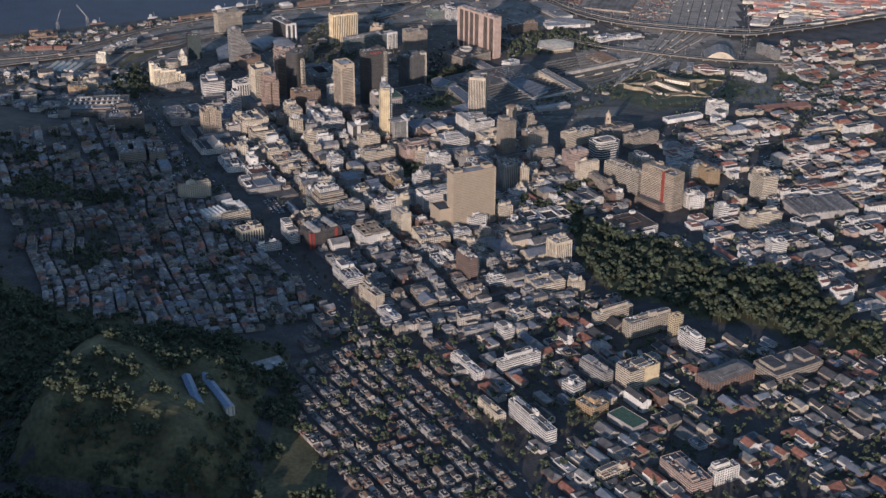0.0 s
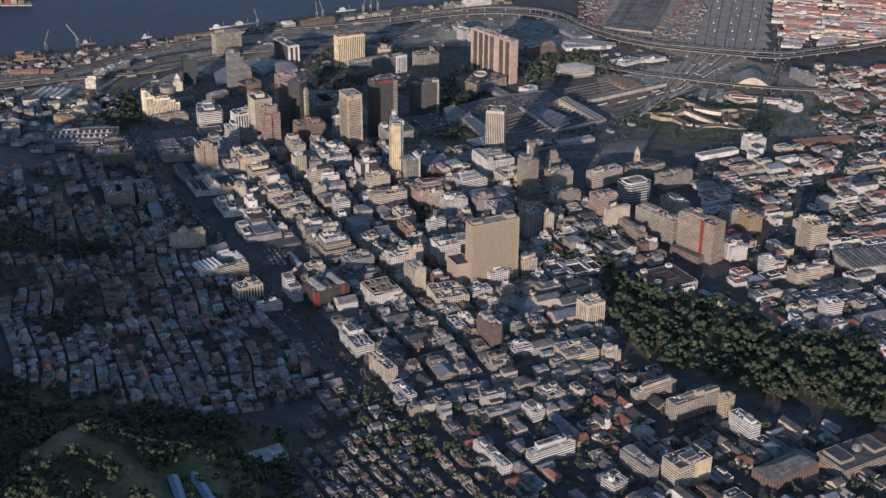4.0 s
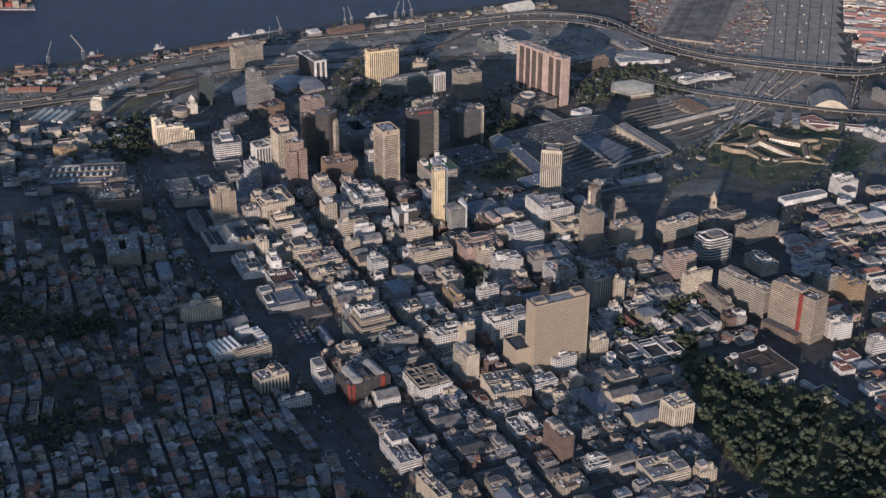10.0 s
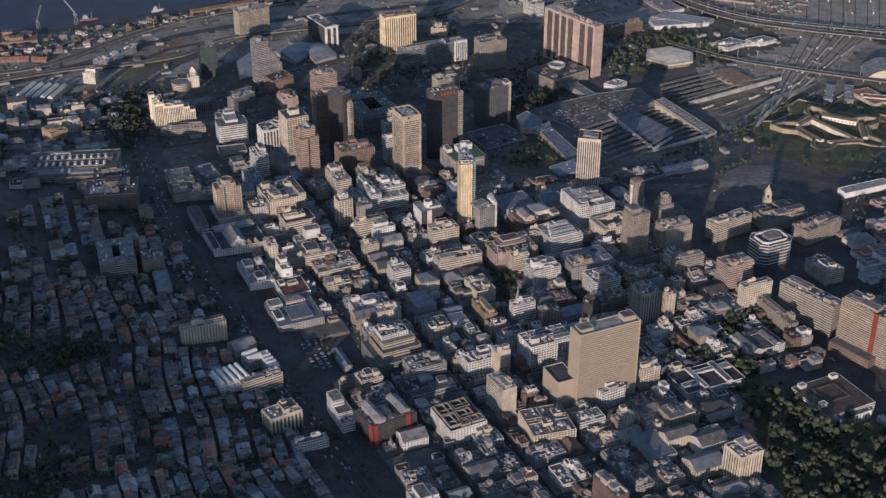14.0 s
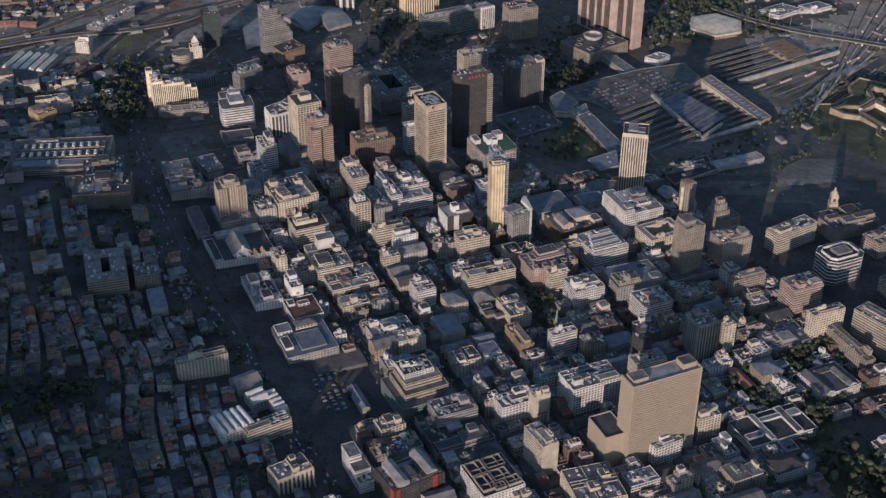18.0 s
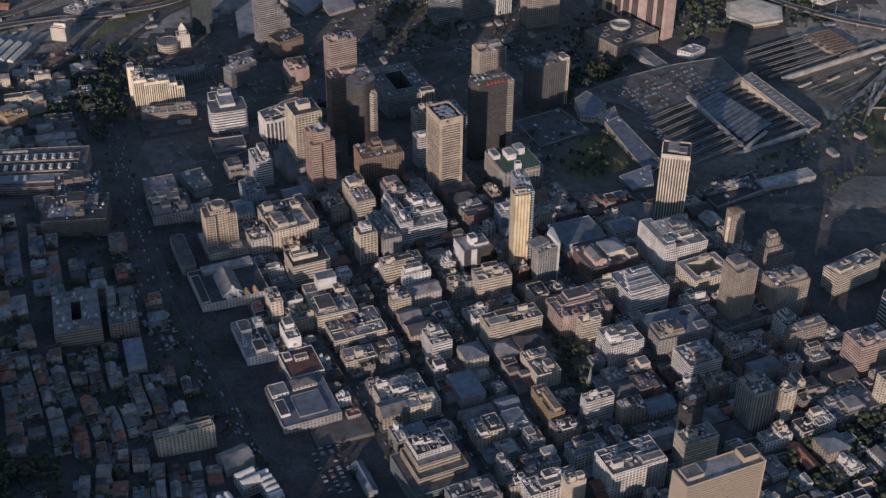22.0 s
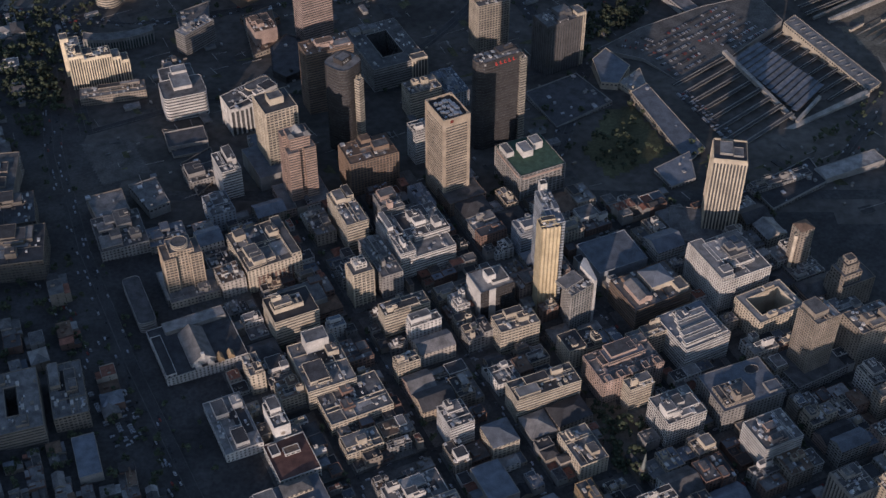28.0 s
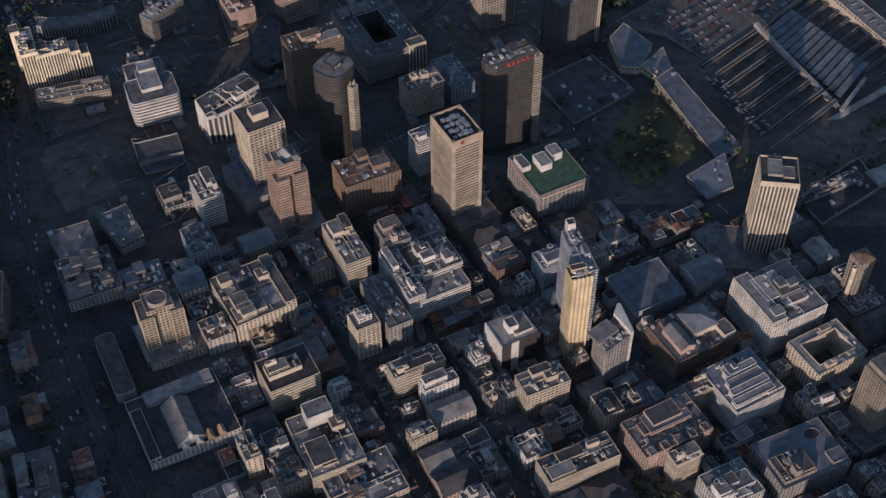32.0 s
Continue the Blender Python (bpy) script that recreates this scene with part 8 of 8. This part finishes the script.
# ---- low blocks round the station and the western towers ----
for lab, poly, h, side, top, rim, n in (
        ("low grey building round a sunken court", [(99, 1411), (133, 1340), (204, 1392), (165, 1452)], 6, GREY, ROOF_DARK, 1.4, 14),
        ("low walled block with a dark flat roof", [(336, 1207), (354, 1170), (423, 1217), (412, 1260)], 6, GREY, ROOF_DARK, 1.6, 10),
        ("wedge-shaped lot with dark ribbed roofs", [(-331, 1330), (-310, 1277), (-271, 1289), (-278, 1326)], 4, STONE, ROOF_DARK, 1.2, 3),
        ("low dark building with a pale parapet", [(-298, 1254), (-271, 1199), (-250, 1234), (-268, 1286)], 6, STONE, ROOF_DARK, 1.2, 6),
        ("low block with a long grey roof", [(-229, 1307), (-198, 1223), (-190, 1232), (-214, 1314)], 8, GREY, ROOF_BLUE, 0.6, 3),
        ("grey office block with an arched roof light", [(-344, 1198), (-316, 1158), (-296, 1172), (-318, 1214)], 14, GREY, ROOF_GREY, 1.0, 8),
        ("broad dark office block with stepped roofs", [(-386, 1174), (-345, 1097), (-319, 1117), (-350, 1189)], 15, STONE, ROOF_GREY, 1.2, 12),
        ("low block with a brown stepped roof", [(-266, 1600), (-244, 1510), (-209, 1536), (-229, 1618)], 10, STONE, ROOF_BROWN, 1.0, 6),
        ("curved dark glass office block", [(-222, 1515), (-214, 1462), (-196, 1447), (-176, 1462), (-185, 1535), (-204, 1545)], 13, DARK, ROOF_DARK, 1.4, 5)):
    block("office_building", lab, "building", poly, h, side, top, rim, n, 200 + n)
patch("square", "bare worn square beside the wide road", [(-424, 1308), (-369, 1320), (-330, 1247), (-379, 1219)], PAVING, 3, 0.5)
for lab, poly, n, seed in (("dark grove beside the ribbed tower", [(174, 1575), (196, 1625), (268, 1664), (284, 1644), (260, 1596), (200, 1554)], 95, 121),
                           ("row of street trees before the station", [(115, 1474), (138, 1464), (192, 1523), (174, 1538)], 22, 122),
                           ("trees of the sunken garden before the station", [(160, 1288), (196, 1380), (230, 1389), (262, 1287), (185, 1232)], 26, 123),
                           ("dense park trees west of the cream hotel", [(-525, 1342), (-588, 1580), (-533, 1585), (-507, 1538), (-470, 1449), (-457, 1376), (-480, 1342)], 120, 124)):
    wood("square_trees", lab, poly, n, seed, 0.6, 1.05, lambda x, y, r: free_of_buildings(x, y, 4))
patch("garden", "dark lawn of the sunken garden", [(160, 1288), (196, 1380), (230, 1389), (262, 1287), (185, 1232)], GRASS, 6, 0.5)

# ---- between the station and the fort ----
patch("near_yard", "dark weedy railway yard beside the station", [(514, 1627), (573, 1476), (696, 1633), (790, 1721), (716, 1750)], material("weedy_ballast", (0.155, 0.135, 0.105), 0.95, scale=0.03, grime=0.45, var=0.3), 6, 0.25)
patch("paved_lot", "wide paved lot before the fort", [(513, 1229), (555, 1275), (615, 1277), (589, 1192), (501, 1176)], YARD, 5, 0.45)
flat_road("avenue between the railway yard and the fort", [(499, 1342), (547, 1410), (628, 1518), (703, 1622), (799, 1715)], 20, 0.5, LINE)

# ---- hillside buildings ----
BLUESHEET = material("blue_sheet", (0.16, 0.22, 0.31), 0.6, scale=0.2, grime=0.25, var=0.15)
for x, y, w, d, yaw in ((-96, -124, 11, 78, 22), (-69, -111, 11, 93, 30)):
    building("barrack", x, y, w, d, yaw, 5, WHITE, "punched", "long low building with a bright blue sheet roof", roof=BLUESHEET, shape="gable", plant=0)
block("school", "pale low school with a flat roof below the wood", "building", [(-50, 50), (-14, 72), (0, 46), (-36, 24)], 8, PAINT, ROOF_PALE, 0.6, 6, 40)
spire = B("church", 388, 138, 14, 26, 31, 10, WHITE, "punched", "small white church with a slim spire", shape="gable", roof=ROOF_DARK, plant=0)
p = Pile()
p.prism(slab_poly(5, 5, 0, -13), 0, 20)
part("tower", p, [WHITE], spire)
p = Pile()
for k in range(4):
    a, b = slab_poly(5, 5, 0, -13)[k], slab_poly(5, 5, 0, -13)[(k + 1) % 4]
    p.face([(a[0], a[1], 20), (b[0], b[1], 20), (0, -13, 32)])
part("spire", p, [ROOF_DARK], spire)

tower = thing("church", None, None, "slim green church spire among dark trees", "church", at=(170, 812, ground_z(170, 812)), yaw=25)
p = Pile()
p.prism(slab_poly(5.5, 5.5), -1, 12)
p.gable(0, 13, -1, 20, 9, 7, 4, radians(90), 0, 1)
part("nave_and_tower", p, [STONE, ROOF_DARK], tower)
p = Pile()
for k in range(8):
    a, b = round_poly(2.9, 8)[k], round_poly(2.9, 8)[(k + 1) % 8]
    p.face([(*a, 12), (*b, 12), (0, 0, 33)])
part("spire", p, [GREEN], tower, "pale green spire")

# ---- trees in yards, squares and along streets ----
r = random.Random(51)


def spots(pts, name, label, keep, smin, smax):
    p = Pile()
    for x, y in pts:
        if r.random() > keep:
            continue
        s, a = r.uniform(smin, smax), r.uniform(0, math.tau)
        c, q, z = math.cos(a) * s, math.sin(a) * s, ground_z(x, y)
        _, _, tr, cr = TREES[r.randrange(5)]
        for src, mat in ((tr, 0), (cr, 1)):
            o = len(p.v)
            p.v += [(x + vx * c - vy * q, y + vx * q + vy * c, z + vz * s) for vx, vy, vz in src.v]
            p.f += [tuple(i + o for i in f) for f in src.f]
            p.m += [mat] * len(src.f)
    thing(name, p, [BARK, LEAF], label, "trees", kind="stuff")


spots(YARDS, "yard_trees", "dark trees in yards between houses", 0.85, 0.4, 0.95)
along = []
for _, pts, wide in ROADS:
    for (ax, ay), (bx, by) in zip(pts, pts[1:]):
        ln, ang = math.hypot(bx - ax, by - ay), math.atan2(by - ay, bx - ax)
        for k in range(int(ln / 13)):
            t, o = r.random(), r.choice((-1, 1)) * (wide / 2 + r.uniform(2, 7))
            along.append((ax + (bx - ax) * t - o * math.sin(ang), ay + (by - ay) * t + o * math.cos(ang)))
for u in ROW_U[1:]:
    for k in range(44):
        along.append(to_world(u + r.choice((-5.4, 5.4)), r.uniform(150, 1130)))
for x0, y0, x1, y1, n in ((-40, 480, -440, 1120, 60), (40, 1180, 180, 1480, 30), (90, 1700, 60, 2050, 24), (330, 1200, 560, 1430, 40), (560, 1430, 720, 1640, 34), (-500, 1480, -420, 1330, 24), (180, 1250, 250, 1400, 40), (130, 1500, 270, 1640, 50), (-300, 1400, 20, 1440, 26), (500, 1210, 640, 1390, 36)):
    along += [(x0 + (x1 - x0) * (k + r.random()) / n + r.uniform(-9, 9), y0 + (y1 - y0) * (k + r.random()) / n + r.uniform(-9, 9)) for k in range(n)]
spots([q for q in along if free_of_buildings(q[0], q[1], 3)],
      "street_trees", "trees along streets and round the squares", 0.8, 0.4, 0.8)

# ---- small things on the foreshore and in the squares ----
r = random.Random(88)
LAWN = [(-560, 1640), (-420, 1780), (-200, 1960), (100, 2080), (500, 2020), (700, 2060), (980, 1960), (700, 1620), (560, 1420), (640, 1400), (560, 1110), (330, 1190), (-50, 1215), (-330, 1140), (-420, 1330), (-480, 1500)]
YARDS_WEST = [(-1000, 1560), (-700, 1300), (-480, 1200), (-480, 1500), (-560, 1640), (-420, 1780), (-200, 1960), (100, 2080), (500, 2020), (560, 2260), (330, 2540), (60, 2440), (-200, 2300), (-450, 2140), (-700, 2000), (-1000, 1880)]
lots, verge = Pile(), Pile()


def scatter(area, count, x0, x1, y0, y1):
    """Low walls, vans, huts and strips of lawn or paving over open ground."""
    n = 0
    while n < count:
        x, y = r.uniform(x0, x1), r.uniform(y0, y1)
        if not inside(x, y, area) or not free(x, y, 6) or inside(x, y, STATION):
            continue
        n += 1
        a, z = radians(27) + r.choice((0, math.pi / 2)) + r.gauss(0, 0.08), ground_z(x, y)
        kind = r.random()
        if kind < 0.3:
            verge.box(x, y, z - 1.2, r.uniform(10, 40), r.uniform(3, 12), 1.32 + 0.2 * r.random(), a, r.choice((0, 0, 1, 2, 3, 3)))
        elif kind < 0.55:
            lots.box(x, y, z - 1, r.uniform(12, 46), 0.5, 1.35, a, 0)
        elif kind < 0.88:
            lots.box(x, y, z - 1, r.uniform(2, 6), r.uniform(1.6, 2.4), 1 + r.uniform(1.4, 2.6), a, r.choice((0, 4, 2, 2, 3, 3, 2, 3, 4)))
        else:
            lots.box(x, y, z - 1, r.uniform(6, 22), r.uniform(5, 10), 1 + r.uniform(2.6, 6), a, r.choice((2, 2, 3)), 4)


scatter(LAWN, 900, -560, 980, 1110, 2080)
scatter(YARDS_WEST, 800, -1000, 560, 1200, 2540)
thing("kiosks_and_walls", lots, [CONCRETE, WHITE, GREY, STONE, ROOF_GREY], "low walls, vans, kiosks and huts on the open ground", "clutter", kind="stuff")
thing("verges", verge, [GRASS, DRYGRASS, PAVING, ASPHALT], "strips of lawn and paving between the roads", "verge", kind="stuff")

# ---- far pier with its cranes, and dock roads ----
pier = thing("pier", None, None, "long stone pier with stacked loads in the bay", "pier")
p = Pile()
p.prism([(-1700, 2425), (-996, 2446), (-1042, 2563), (-1700, 2560)], -3, 3)
part("quay_block", p, [CONCRETE], pier)
for k in range(18):
    p = Pile()
    p.box(-1030 - 22 * (k // 2), 2466 + 34 * (k % 2) + 3 * (k % 5), 3, 17, 15 + 5 * (k % 3), 10 + 4 * ((k * 7) % 4), 0.04, 0, 1)
    part("load", p, [(BRICK, BROWN, STONE, BRICK, RED)[k % 5], (ROOF_BROWN, ROOF_RED, ROOF_PALE)[k % 3]], pier)
flat_road("dock road along the quays", [(-1000, 1790), (-800, 1850), (-620, 2000), (-430, 2110), (-180, 2240), (60, 2370)], 10, 0.5)
flat_road("wide approach below the motorway", [(-1000, 1600), (-780, 1690), (-640, 1830), (-520, 1960), (-380, 2040), (-180, 2110), (40, 2190)], 22, 0.5)
wood("conference_trees", "dark trees round the conference halls and the gold hotel", [(-157, 1889), (-122, 2043), (-61, 1940), (18, 1771), (-6, 1688), (-126, 1668)], 170, 82, 0.6, 1.05, lambda x, y, r: free_of_buildings(x, y, 4))
spots([(r.uniform(-590, -470), r.uniform(1380, 1660)) for _ in range(150)], "roundabout_trees", "dense dark trees beside the wide junction", 0.9, 0.5, 1.0)
